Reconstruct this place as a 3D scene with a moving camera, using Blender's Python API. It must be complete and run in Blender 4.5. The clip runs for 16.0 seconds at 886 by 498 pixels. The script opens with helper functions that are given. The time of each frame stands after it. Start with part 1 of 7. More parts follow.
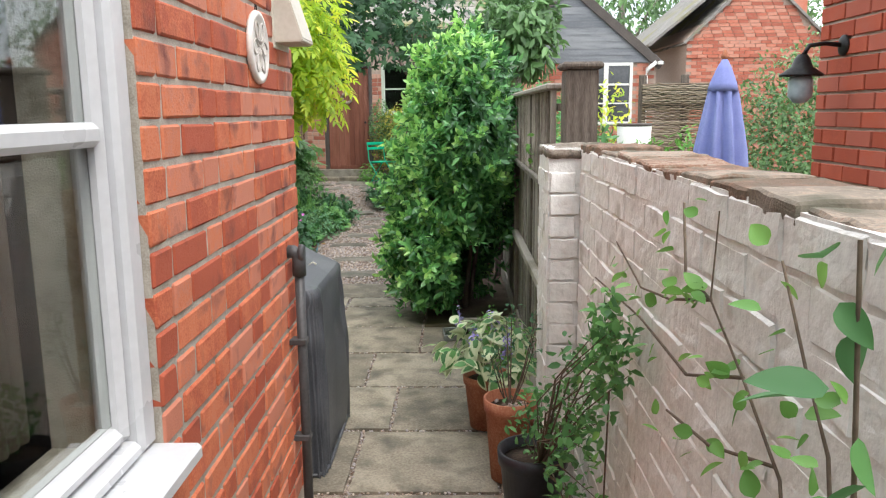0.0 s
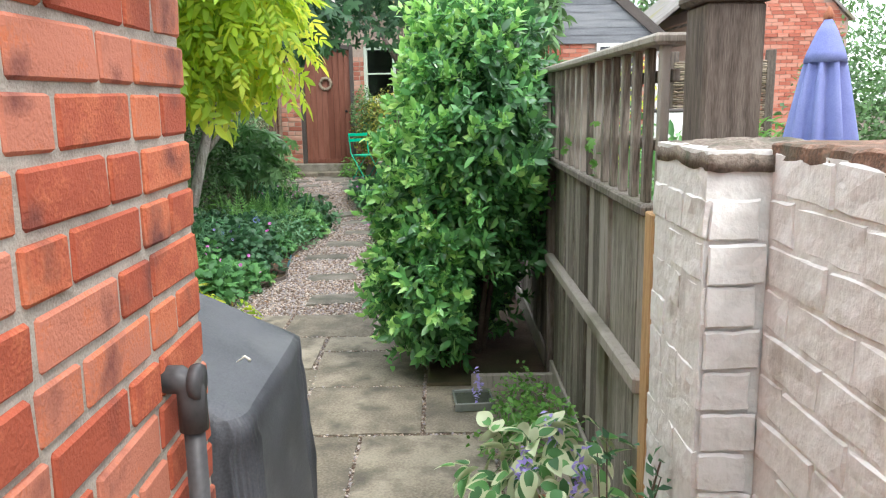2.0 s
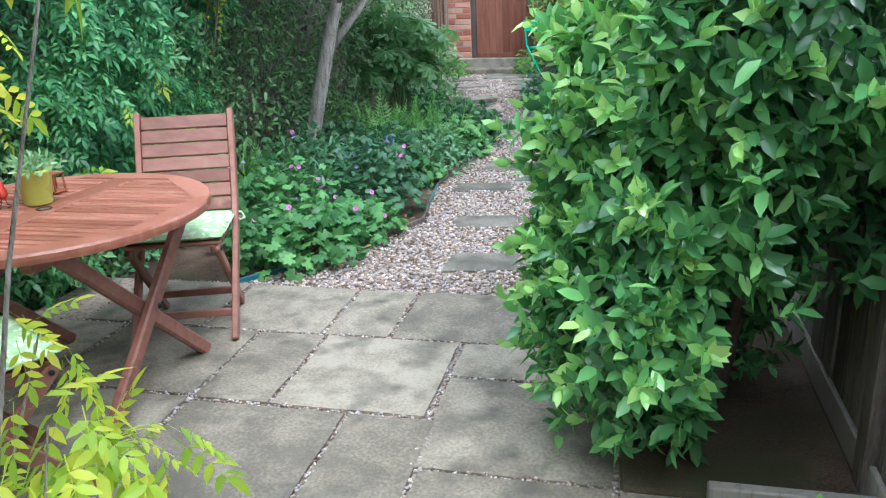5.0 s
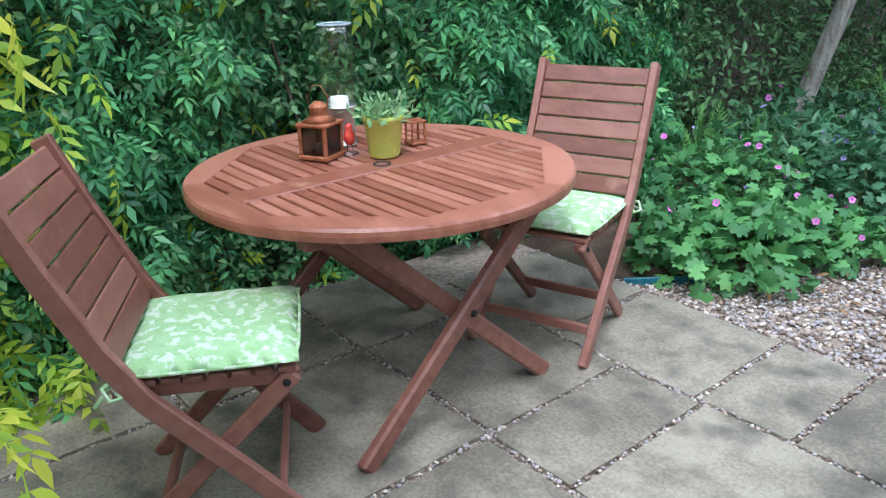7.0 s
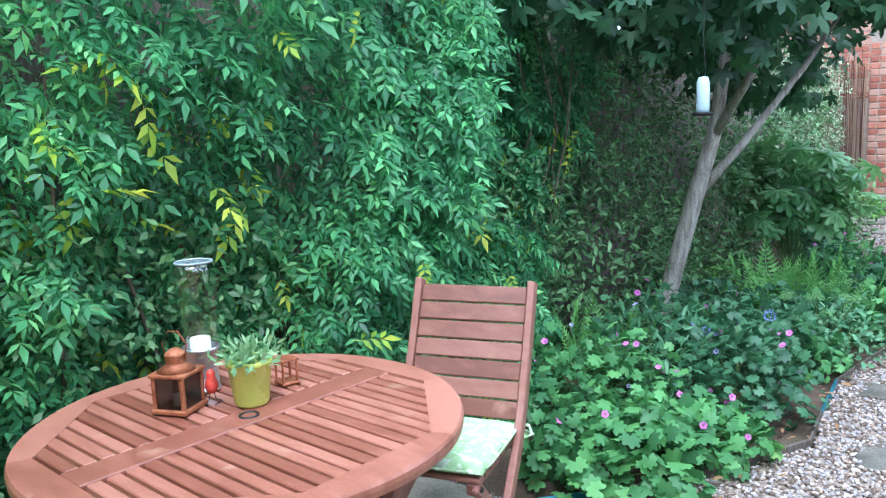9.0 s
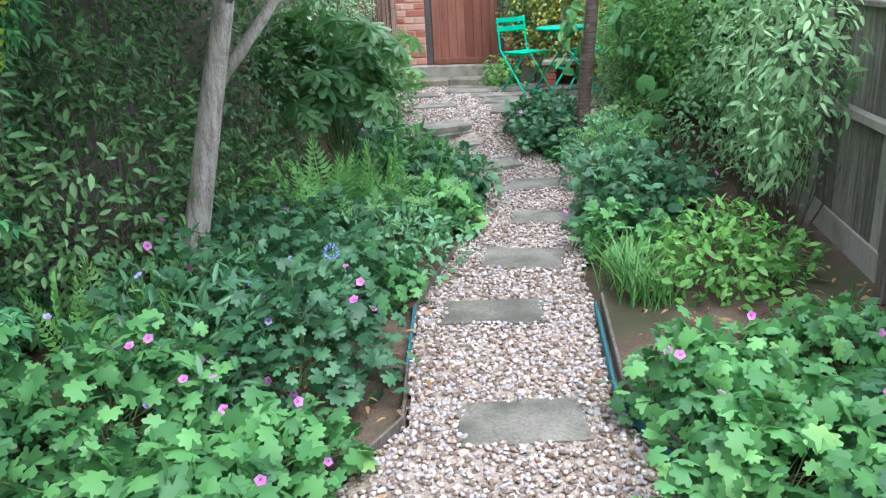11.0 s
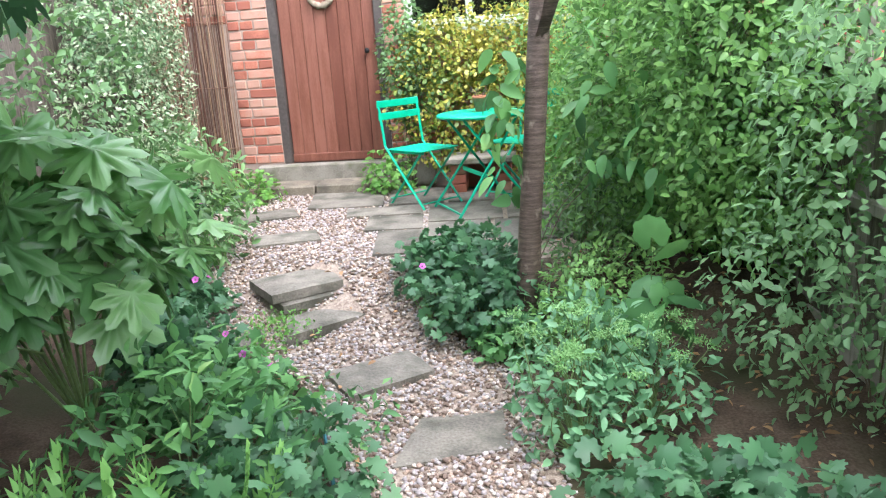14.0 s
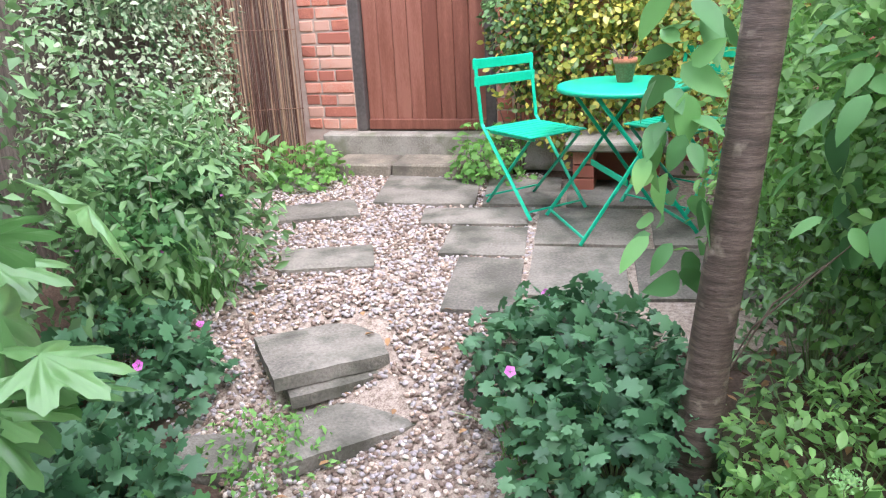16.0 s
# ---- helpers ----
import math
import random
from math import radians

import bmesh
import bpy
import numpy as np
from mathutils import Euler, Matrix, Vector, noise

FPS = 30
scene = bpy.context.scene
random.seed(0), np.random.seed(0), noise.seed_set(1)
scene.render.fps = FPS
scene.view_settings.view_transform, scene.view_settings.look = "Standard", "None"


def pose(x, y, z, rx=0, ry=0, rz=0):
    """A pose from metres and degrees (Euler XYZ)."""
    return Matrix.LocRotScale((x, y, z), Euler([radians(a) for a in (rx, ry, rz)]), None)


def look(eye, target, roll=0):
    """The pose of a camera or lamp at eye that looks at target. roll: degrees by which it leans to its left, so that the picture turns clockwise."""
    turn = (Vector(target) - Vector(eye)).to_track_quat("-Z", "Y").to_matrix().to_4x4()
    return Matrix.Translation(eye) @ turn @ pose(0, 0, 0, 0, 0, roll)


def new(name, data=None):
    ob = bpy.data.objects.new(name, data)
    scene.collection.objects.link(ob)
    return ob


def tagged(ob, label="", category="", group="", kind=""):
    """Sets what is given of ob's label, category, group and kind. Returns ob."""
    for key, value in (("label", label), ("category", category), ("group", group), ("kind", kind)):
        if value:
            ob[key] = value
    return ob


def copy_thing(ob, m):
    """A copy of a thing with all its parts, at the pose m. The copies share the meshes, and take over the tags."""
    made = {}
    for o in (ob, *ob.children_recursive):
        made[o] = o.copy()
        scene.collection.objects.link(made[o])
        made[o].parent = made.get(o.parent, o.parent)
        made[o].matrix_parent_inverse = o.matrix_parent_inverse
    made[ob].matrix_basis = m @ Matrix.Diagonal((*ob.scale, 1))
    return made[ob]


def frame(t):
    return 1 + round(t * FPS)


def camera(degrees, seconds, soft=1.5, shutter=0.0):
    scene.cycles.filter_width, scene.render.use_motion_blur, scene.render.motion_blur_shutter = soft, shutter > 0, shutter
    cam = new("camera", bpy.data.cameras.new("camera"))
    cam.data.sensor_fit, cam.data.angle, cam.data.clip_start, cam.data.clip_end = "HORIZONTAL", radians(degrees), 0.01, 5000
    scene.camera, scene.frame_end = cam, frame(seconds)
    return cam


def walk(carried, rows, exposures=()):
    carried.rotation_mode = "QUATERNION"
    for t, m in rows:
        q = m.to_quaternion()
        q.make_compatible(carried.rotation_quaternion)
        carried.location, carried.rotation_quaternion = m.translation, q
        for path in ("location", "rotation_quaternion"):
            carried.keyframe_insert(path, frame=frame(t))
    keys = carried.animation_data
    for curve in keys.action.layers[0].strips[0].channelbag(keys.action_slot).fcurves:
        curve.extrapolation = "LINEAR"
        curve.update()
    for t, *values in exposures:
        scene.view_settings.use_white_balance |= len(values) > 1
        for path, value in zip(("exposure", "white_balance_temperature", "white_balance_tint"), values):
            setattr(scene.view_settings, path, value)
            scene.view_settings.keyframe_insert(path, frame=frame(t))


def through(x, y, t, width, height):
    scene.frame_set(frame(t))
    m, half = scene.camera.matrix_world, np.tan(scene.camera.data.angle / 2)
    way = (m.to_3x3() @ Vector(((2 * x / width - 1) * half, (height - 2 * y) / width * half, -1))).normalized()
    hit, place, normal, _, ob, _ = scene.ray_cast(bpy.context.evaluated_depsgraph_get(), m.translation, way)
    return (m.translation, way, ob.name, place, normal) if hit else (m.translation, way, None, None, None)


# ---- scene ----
cam = camera(59.9, 16.0, soft=1.2)
PATH = [
    (0, (0.123, -0.379, 1.562), (0.086, 1.589, 1.21), -0.5),
    (0.5, (0.087, -0.039, 1.554), (0.091, 1.935, 1.232), -0.6),
    (1, (0.047, 0.28, 1.539), (0.051, 2.251, 1.2), -0.1),
    (1.5, (0.02, 0.706, 1.53), (-0.006, 2.672, 1.164), 0.3),
    (2, (-0.027, 1.14, 1.521), (-0.024, 3.103, 1.142), -0.9),
    (2.5, (-0.042, 1.509, 1.511), (-0.039, 3.47, 1.116), -0.7),
    (3, (-0.04, 1.853, 1.485), (-0.105, 3.797, 1.018), -1.0),
    (3.2, (-0.044, 1.981, 1.468), (-0.123, 3.915, 0.965), -1.8),
    (5.3, (-0.162, 3.328, 1.405), (-0.738, 5.131, 0.759), -2.2),
    (5.5, (-0.179, 3.467, 1.397), (-0.846, 5.236, 0.744), -2.0),
    (6, (-0.229, 3.759, 1.379), (-1.105, 5.428, 0.712), -1.5),
    (6.5, (-0.302, 3.992, 1.364), (-1.449, 5.478, 0.674), -1.6),
    (7, (-0.308, 4.133, 1.338), (-1.757, 5.302, 0.607), -1.7),
    (7.5, (-0.304, 4.165, 1.364), (-1.871, 5.239, 0.739), -1.3),
    (8, (-0.315, 4.142, 1.494), (-1.833, 5.405, 1.173), -0.5),
    (8.5, (-0.331, 4.123, 1.569), (-1.721, 5.55, 1.391), -1.4),
    (9, (-0.456, 4.284, 1.474), (-1.764, 5.766, 1.168), -2.4),
    (9.5, (-0.597, 4.55, 1.422), (-1.787, 6.081, 0.936), -3.3),
    (10, (-0.76, 4.852, 1.388), (-1.618, 6.557, 0.792), -4.0),
    (10.2, (-0.8, 4.98, 1.4), (-1.493, 6.749, 0.778), -4.5),
    (12.3, (-0.966, 6.929, 1.418), (-1.113, 8.809, 0.75), -1.8),
    (12.5, (-0.986, 7.134, 1.417), (-1.138, 9.013, 0.75), -1.5),
    (13, (-1.072, 7.65, 1.409), (-1.188, 9.543, 0.773), -2.4),
    (13.5, (-1.072, 8.092, 1.396), (-1.132, 10.014, 0.844), -3.2),
    (14, (-1.055, 8.546, 1.421), (-1.093, 10.474, 0.892), -3.9),
    (14.5, (-1.069, 9.077, 1.369), (-1.095, 10.984, 0.766), -5.6),
    (15, (-1.068, 9.489, 1.39), (-1.175, 11.375, 0.73), -5.4),
    (15.5, (-1.006, 9.927, 1.426), (-1.279, 11.786, 0.741), -4.2),
    (16, (-1.052, 10.273, 1.425), (-1.391, 12.125, 0.752), -3.0),
]
walk(cam, [(t, look(eye, target, roll)) for t, eye, target, roll in PATH],
     [(0, 0.34, 6300, 10), (3, 0.7, 5950, 10), (5.5, 0.78, 5300, 9), (7.0, 0.6, 5250, 10), (8.2, 1.15, 4800, 10), (9.4, 0.92, 5100, 8), (10, 0.9, 5200, 8), (12.5, 1.36, 5900, 17), (13.5, 1.45, 5900, 17), (16, 1.36, 5850, 22)])

# ---------------------------------------------------------------- light
world = bpy.data.worlds.new("sky")
scene.world = world
world.use_nodes = True
wn, wl = world.node_tree.nodes, world.node_tree.links
bg = wn["Background"]
sky = wn.new("ShaderNodeTexSky")
sky.sky_type = "NISHITA"
sky.sun_disc = False
sky.sun_elevation, sky.sun_rotation = radians(59), radians(138)
sky.air_density, sky.dust_density = 1.0, 3.0
wtc, wno, wrm, wmx = (wn.new("ShaderNodeTexCoord"), wn.new("ShaderNodeTexNoise"), wn.new("ShaderNodeValToRGB"), wn.new("ShaderNodeMix"))
wno.inputs["Scale"].default_value, wno.inputs["Detail"].default_value = 2.2, 6
wrm.color_ramp.elements[0].position, wrm.color_ramp.elements[1].position = 0.36, 0.56
wmx.data_type = "RGBA"
wmx.inputs[7].default_value = (17.0, 17.2, 17.5, 1)   # cloud
wl.new(wtc.outputs["Generated"], wno.inputs["Vector"])
wl.new(wno.outputs["Fac"], wrm.inputs["Fac"])
wl.new(wrm.outputs["Color"], wmx.inputs[0])
wl.new(sky.outputs["Color"], wmx.inputs[6])
wl.new(wmx.outputs[2], bg.inputs["Color"])
bg.inputs["Strength"].default_value = 0.15
sun = new("sun", bpy.data.lights.new("sun", "SUN"))
sun.data.energy, sun.data.angle, sun.data.color = 1.5, radians(18), (1.0, 0.95, 0.87)
sun.matrix_world = look((3.2, -3.6, 8.0), (0, 0, 0))

# ---------------------------------------------------------------- small tools
RNG = np.random.default_rng(7)


def part(name, bm, material, parent=None, label="", smooth=False):
    """One mesh object from a bmesh, a child of parent where one is given."""
    me = bpy.data.meshes.new(name)
    bm.to_mesh(me)
    bm.free()
    me.materials.append(material)
    if smooth:
        me.polygons.foreach_set("use_smooth", [True] * len(me.polygons))
    ob = new(name, me)
    ob.parent = parent
    return tagged(ob, label)


def thing(name, x, y, z, rz, label, category, group=""):
    ob = new(name)
    ob.matrix_basis = pose(x, y, z, 0, 0, rz)
    return tagged(ob, label, category, group)


def arrays(name, verts, faces, material, parent=None, label="", smooth=True):
    me = bpy.data.meshes.new(name)
    verts = np.asarray(verts, dtype=np.float32).reshape(-1, 3)
    n = faces.shape[1]
    me.vertices.add(len(verts))
    me.vertices.foreach_set("co", verts.ravel())
    me.loops.add(faces.size)
    me.loops.foreach_set("vertex_index", faces.astype(np.int32).ravel())
    me.polygons.add(len(faces))
    me.polygons.foreach_set("loop_start", np.arange(0, faces.size, n, dtype=np.int32))
    me.polygons.foreach_set("use_smooth", np.full(len(faces), smooth))
    me.update(calc_edges=True)
    me.materials.append(material)
    ob = new(name, me)
    ob.parent = parent
    return tagged(ob, label)


def add_box(bm, x0, x1, y0, y1, z0, z1, bevel=0.0, m=None, jitter=0.0, seg=1):
    made = bmesh.ops.create_cube(bm, size=1)["verts"]
    for v in made:
        v.co = ((x0 + x1) / 2 + v.co.x * (x1 - x0), (y0 + y1) / 2 + v.co.y * (y1 - y0), (z0 + z1) / 2 + v.co.z * (z1 - z0))
        if jitter:
            v.co += Vector(RNG.uniform(-jitter, jitter, 3))
    if bevel:
        edges = list({e for v in made for e in v.link_edges})
        made = list({v for f in bmesh.ops.bevel(bm, geom=edges, offset=bevel, segments=seg, affect="EDGES", profile=0.6)["faces"] for v in f.verts} | {v for v in made if v.is_valid})
    if m is not None:
        bmesh.ops.transform(bm, matrix=m, verts=[v for v in made if v.is_valid])
    return made


def box(name, x0, x1, y0, y1, z0, z1, material, parent=None, bevel=0.0, label="", m=None, seg=1):
    bm = bmesh.new()
    add_box(bm, x0, x1, y0, y1, z0, z1, bevel, m, seg=seg)
    return part(name, bm, material, parent, label)


def beam(name, a, b, w, h, material, parent=None, bevel=0.004, label="", up=(0, 0, 1)):
    """A bar of section w x h from a to b."""
    a, b = Vector(a), Vector(b)
    d = (b - a).normalized()
    s = d.cross(Vector(up)).normalized()
    u = s.cross(d)
    m = Matrix((s, d, u)).transposed().to_4x4()
    m.translation = (a + b) / 2
    return box(name, -w / 2, w / 2, -(b - a).length / 2, (b - a).length / 2, -h / 2, h / 2, material, parent, bevel, label, m)


def add_tube(bm, pts, radii, sides=8, cap=True):
    pts = [Vector(p) for p in pts]
    rings = []
    for i, p in enumerate(pts):
        d = (pts[min(i + 1, len(pts) - 1)] - pts[max(i - 1, 0)]).normalized()
        s = d.cross(Vector((0.31, 0.17, 0.93)) if abs(d.z) < 0.9 else Vector((1, 0, 0))).normalized()
        u = s.cross(d)
        r = radii[i] if hasattr(radii, "__len__") else radii
        rings.append([bm.verts.new(p + (s * math.cos(a) + u * math.sin(a)) * r) for a in [2 * math.pi * k / sides for k in range(sides)]])
    for a, b in zip(rings, rings[1:]):
        for k in range(sides):
            bm.faces.new((a[k], a[(k + 1) % sides], b[(k + 1) % sides], b[k]))
    if cap:
        bm.faces.new(rings[0][::-1])
        bm.faces.new(rings[-1])


def tube(name, pts, radii, material, parent=None, sides=8, label=""):
    bm = bmesh.new()
    add_tube(bm, pts, radii, sides)
    bmesh.ops.recalc_face_normals(bm, faces=bm.faces)
    return part(name, bm, material, parent, label, smooth=True)


def lathe(name, profile, material, parent=None, sides=28, label="", at=(0, 0, 0)):
    bm = bmesh.new()
    rings = [[bm.verts.new((at[0] + r * math.cos(a), at[1] + r * math.sin(a), at[2] + z)) for a in [2 * math.pi * k / sides for k in range(sides)]] for r, z in profile]
    for a, b in zip(rings, rings[1:]):
        for k in range(sides):
            bm.faces.new((a[k], a[(k + 1) % sides], b[(k + 1) % sides], b[k]))
    if profile[0][0] > 1e-4:
        bm.faces.new(rings[0][::-1])
    if profile[-1][0] > 1e-4:
        bm.faces.new(rings[-1])
    bmesh.ops.remove_doubles(bm, verts=bm.verts, dist=1e-5)
    bmesh.ops.recalc_face_normals(bm, faces=bm.faces)
    ob = part(name, bm, material, parent, label, smooth=True)
    return ob


# ---------------------------------------------------------------- materials
def surface(name, stops, rough=0.8, scale=8.0, fine=120.0, bump=0.3, metal=0.0, random_by="", spread=0.5, stain=None, stain_scale=2.0, stain_at=(0.5, 0.66), spec=0.4, stretch=(1, 1, 1), relief=0.004):
    """Colours from stops over two scales of noise, world-sized, with fine relief, and stains where given."""
    m = bpy.data.materials.new(name)
    m.use_nodes = True
    nt, b = m.node_tree, m.node_tree.nodes["Principled BSDF"]
    N, L = nt.nodes.new, nt.links.new
    geo, mp = N("ShaderNodeNewGeometry"), N("ShaderNodeMapping")
    mp.inputs["Scale"].default_value = stretch
    L(geo.outputs["Position"], mp.inputs["Vector"])
    big, small = N("ShaderNodeTexNoise"), N("ShaderNodeTexNoise")
    big.inputs["Scale"].default_value, big.inputs["Detail"].default_value = scale, 5
    small.inputs["Scale"].default_value, small.inputs["Detail"].default_value = fine, 4
    for n in (big, small):
        L(mp.outputs["Vector"], n.inputs["Vector"])
    mix = N("ShaderNodeMath")
    mix.operation = "MULTIPLY_ADD"
    L(small.outputs["Fac"], mix.inputs[0])
    mix.inputs[1].default_value = 0.62
    half = N("ShaderNodeMath")
    half.operation = "MULTIPLY_ADD"
    L(big.outputs["Fac"], half.inputs[0])
    half.inputs[1].default_value, half.inputs[2].default_value = 0.75, -0.185
    L(half.outputs[0], mix.inputs[2])
    fac = mix.outputs[0]
    if random_by:
        src = N("ShaderNodeObjectInfo").outputs["Random"] if random_by == "object" else geo.outputs["Random Per Island"]
        add = N("ShaderNodeMath")
        add.operation = "MULTIPLY_ADD"
        L(src, add.inputs[0])
        add.inputs[1].default_value = spread
        sub = N("ShaderNodeMath")
        sub.operation = "MULTIPLY_ADD"
        L(fac, sub.inputs[0])
        sub.inputs[1].default_value, sub.inputs[2].default_value = 1 - spread * 0.5, -spread * 0.25
        L(sub.outputs[0], add.inputs[2])
        fac = add.outputs[0]
    ramp = N("ShaderNodeValToRGB")
    el = ramp.color_ramp.elements
    while len(el) < len(stops):
        el.new(0.5)
    for i, c in enumerate(stops):
        el[i].position = 0.33 + 0.34 * i / max(1, len(stops) - 1)
        el[i].color = (*c, 1)
    L(fac, ramp.inputs["Fac"])
    out = ramp.outputs["Color"]
    if stain:
        sn, sr, sm = N("ShaderNodeTexNoise"), N("ShaderNodeValToRGB"), N("ShaderNodeMix")
        sn.inputs["Scale"].default_value, sn.inputs["Detail"].default_value = stain_scale, 7
        L(geo.outputs["Position"], sn.inputs["Vector"])
        sr.color_ramp.elements[0].position, sr.color_ramp.elements[1].position = stain_at
        L(sn.outputs["Fac"], sr.inputs["Fac"])
        sm.data_type = "RGBA"
        L(sr.outputs["Color"], sm.inputs[0])
        L(out, sm.inputs[6])
        sm.inputs[7].default_value = (*stain, 1)
        out = sm.outputs[2]
    L(out, b.inputs["Base Color"])
    rr = N("ShaderNodeMapRange")
    rr.inputs["To Min"].default_value, rr.inputs["To Max"].default_value = max(0.02, rough - 0.12), min(1, rough + 0.12)
    L(big.outputs["Fac"], rr.inputs["Value"])
    L(rr.outputs[0], b.inputs["Roughness"])
    b.inputs["Metallic"].default_value = metal
    b.inputs["Specular IOR Level"].default_value = spec
    if bump:
        bp = N("ShaderNodeBump")
        bp.inputs["Strength"].default_value, bp.inputs["Distance"].default_value = bump, relief
        L(fac if not random_by else mix.outputs[0], bp.inputs["Height"])
        L(bp.outputs["Normal"], b.inputs["Normal"])
    return m


def leafy(name, stops, rough=0.42, through=0.3, spec=0.45, patch=1.3):
    """Leaf colour that differs leaf by leaf and patch by patch, with light passing through."""
    m = bpy.data.materials.new(name)
    m.use_nodes = True
    nt, b = m.node_tree, m.node_tree.nodes["Principled BSDF"]
    N, L = nt.nodes.new, nt.links.new
    geo, no, ad, ramp = N("ShaderNodeNewGeometry"), N("ShaderNodeTexNoise"), N("ShaderNodeMath"), N("ShaderNodeValToRGB")
    no.inputs["Scale"].default_value, no.inputs["Detail"].default_value = patch, 3
    L(geo.outputs["Position"], no.inputs["Vector"])
    ad.operation = "MULTIPLY_ADD"
    L(geo.outputs["Random Per Island"], ad.inputs[0])
    ad.inputs[1].default_value = 0.62
    sc = N("ShaderNodeMath")
    sc.operation = "MULTIPLY_ADD"
    L(no.outputs["Fac"], sc.inputs[0])
    sc.inputs[1].default_value, sc.inputs[2].default_value = 0.9, -0.26
    L(sc.outputs[0], ad.inputs[2])
    el = ramp.color_ramp.elements
    while len(el) < len(stops):
        el.new(0.5)
    for i, (p, c) in enumerate(stops):
        el[i].position, el[i].color = p, (*[min(0.8, 1.2 * v) for v in c], 1)
    L(ad.outputs[0], ramp.inputs["Fac"])
    L(ramp.outputs["Color"], b.inputs["Base Color"])
    b.inputs["Roughness"].default_value = rough
    b.inputs["Specular IOR Level"].default_value = spec
    tr, hs, mx = N("ShaderNodeBsdfTranslucent"), N("ShaderNodeHueSaturation"), N("ShaderNodeMixShader")
    hs.inputs["Value"].default_value, hs.inputs["Hue"].default_value = 1.35, 0.485
    L(ramp.outputs["Color"], hs.inputs["Color"])
    L(hs.outputs["Color"], tr.inputs["Color"])
    mx.inputs[0].default_value = through
    L(b.outputs[0], mx.inputs[1])
    L(tr.outputs[0], mx.inputs[2])
    L(mx.outputs[0], nt.nodes["Material Output"].inputs["Surface"])
    return m


def glassy(name, tint=(0.9, 0.95, 0.93), rough=0.02):
    m = bpy.data.materials.new(name)
    m.use_nodes = True
    b = m.node_tree.nodes["Principled BSDF"]
    b.inputs["Base Color"].default_value = (*tint, 1)
    b.inputs["Roughness"].default_value = rough
    b.inputs["Transmission Weight"].default_value = 1.0
    b.inputs["IOR"].default_value = 1.45
    return m


BRICK = surface("red_brick", [(0.4, 0.09, 0.045), (0.52, 0.14, 0.065), (0.6, 0.19, 0.09), (0.54, 0.2, 0.125)], 0.85, 18, 170, 0.9, random_by="object", spread=0.55, stain=(0.16, 0.05, 0.04), stain_scale=9, stain_at=(0.56, 0.74))
BRICK_OLD = surface("pale_red_brick", [(0.34, 0.12, 0.08), (0.48, 0.18, 0.115), (0.52, 0.24, 0.165), (0.5, 0.29, 0.215)], 0.9, 10, 120, 0.4, random_by="object", spread=0.75)
BRICK_NEW = surface("smooth_red_brick", [(0.36, 0.07, 0.035), (0.45, 0.09, 0.045), (0.42, 0.11, 0.07)], 0.82, 9, 140, 0.3, random_by="object", spread=0.6)
BRICK_FAR = surface("distant_red_brick", [(0.35, 0.11, 0.07), (0.47, 0.16, 0.1), (0.5, 0.24, 0.17)], 0.9, 5, 60, 0.2, random_by="island", spread=0.7)
MORTAR = surface("grey_mortar", [(0.3, 0.27, 0.22), (0.42, 0.38, 0.32), (0.5, 0.46, 0.39)], 0.95, 20, 220, 0.8)
MORTAR_PALE = surface("pale_mortar", [(0.33, 0.25, 0.2), (0.43, 0.34, 0.28)], 0.95, 20, 220, 0.5)
PAINTED = surface("flaking_white_masonry_paint", [(0.74, 0.735, 0.7), (0.81, 0.805, 0.77), (0.86, 0.855, 0.83)], 0.75, 9, 34, 1.0, random_by="object", spread=0.12, stain=(0.5, 0.47, 0.42), stain_scale=9, stain_at=(0.58, 0.76), relief=0.01, spec=0.25)
COPING = surface("weathered_brick_coping", [(0.15, 0.1, 0.07), (0.27, 0.15, 0.1), (0.34, 0.27, 0.21), (0.24, 0.2, 0.16)], 0.95, 22, 130, 1.0, random_by="object", spread=0.4, stain=(0.12, 0.11, 0.08), stain_scale=8)
CEMENT = surface("lichened_cement", [(0.12, 0.1, 0.08), (0.22, 0.18, 0.145), (0.31, 0.27, 0.22)], 0.95, 20, 140, 1.0, stain=(0.1, 0.1, 0.07), stain_scale=9)
SLAB = surface("riven_sandstone", [(0.15, 0.13, 0.098), (0.245, 0.213, 0.16), (0.34, 0.3, 0.23)], 0.85, 5, 85, 0.9, random_by="object", spread=0.22, relief=0.007, stain=(0.1, 0.09, 0.07), stain_scale=6, stain_at=(0.48, 0.72))
STEPPING = surface("worn_grey_stone", [(0.11, 0.1, 0.082), (0.18, 0.165, 0.135), (0.25, 0.23, 0.19)], 0.85, 5, 85, 0.9, random_by="object", spread=0.2, relief=0.008, stain=(0.075, 0.075, 0.055), stain_scale=6, stain_at=(0.46, 0.7))
PEBBLE = surface("flint_gravel", [(0.18, 0.13, 0.1), (0.4, 0.29, 0.215), (0.54, 0.44, 0.355), (0.7, 0.63, 0.56), (0.36, 0.325, 0.32)], 0.7, 30, 150, 0.3, random_by="island", spread=0.95)
GRIT = surface("gravel_bed", [(0.16, 0.12, 0.09), (0.3, 0.24, 0.19), (0.4, 0.34, 0.28)], 0.95, 40, 160, 1.0)
SOIL = surface("bare_earth", [(0.045, 0.028, 0.018), (0.085, 0.056, 0.037), (0.14, 0.1, 0.07)], 0.97, 6, 90, 1.0, stain=(0.05, 0.05, 0.022), stain_scale=1.5)
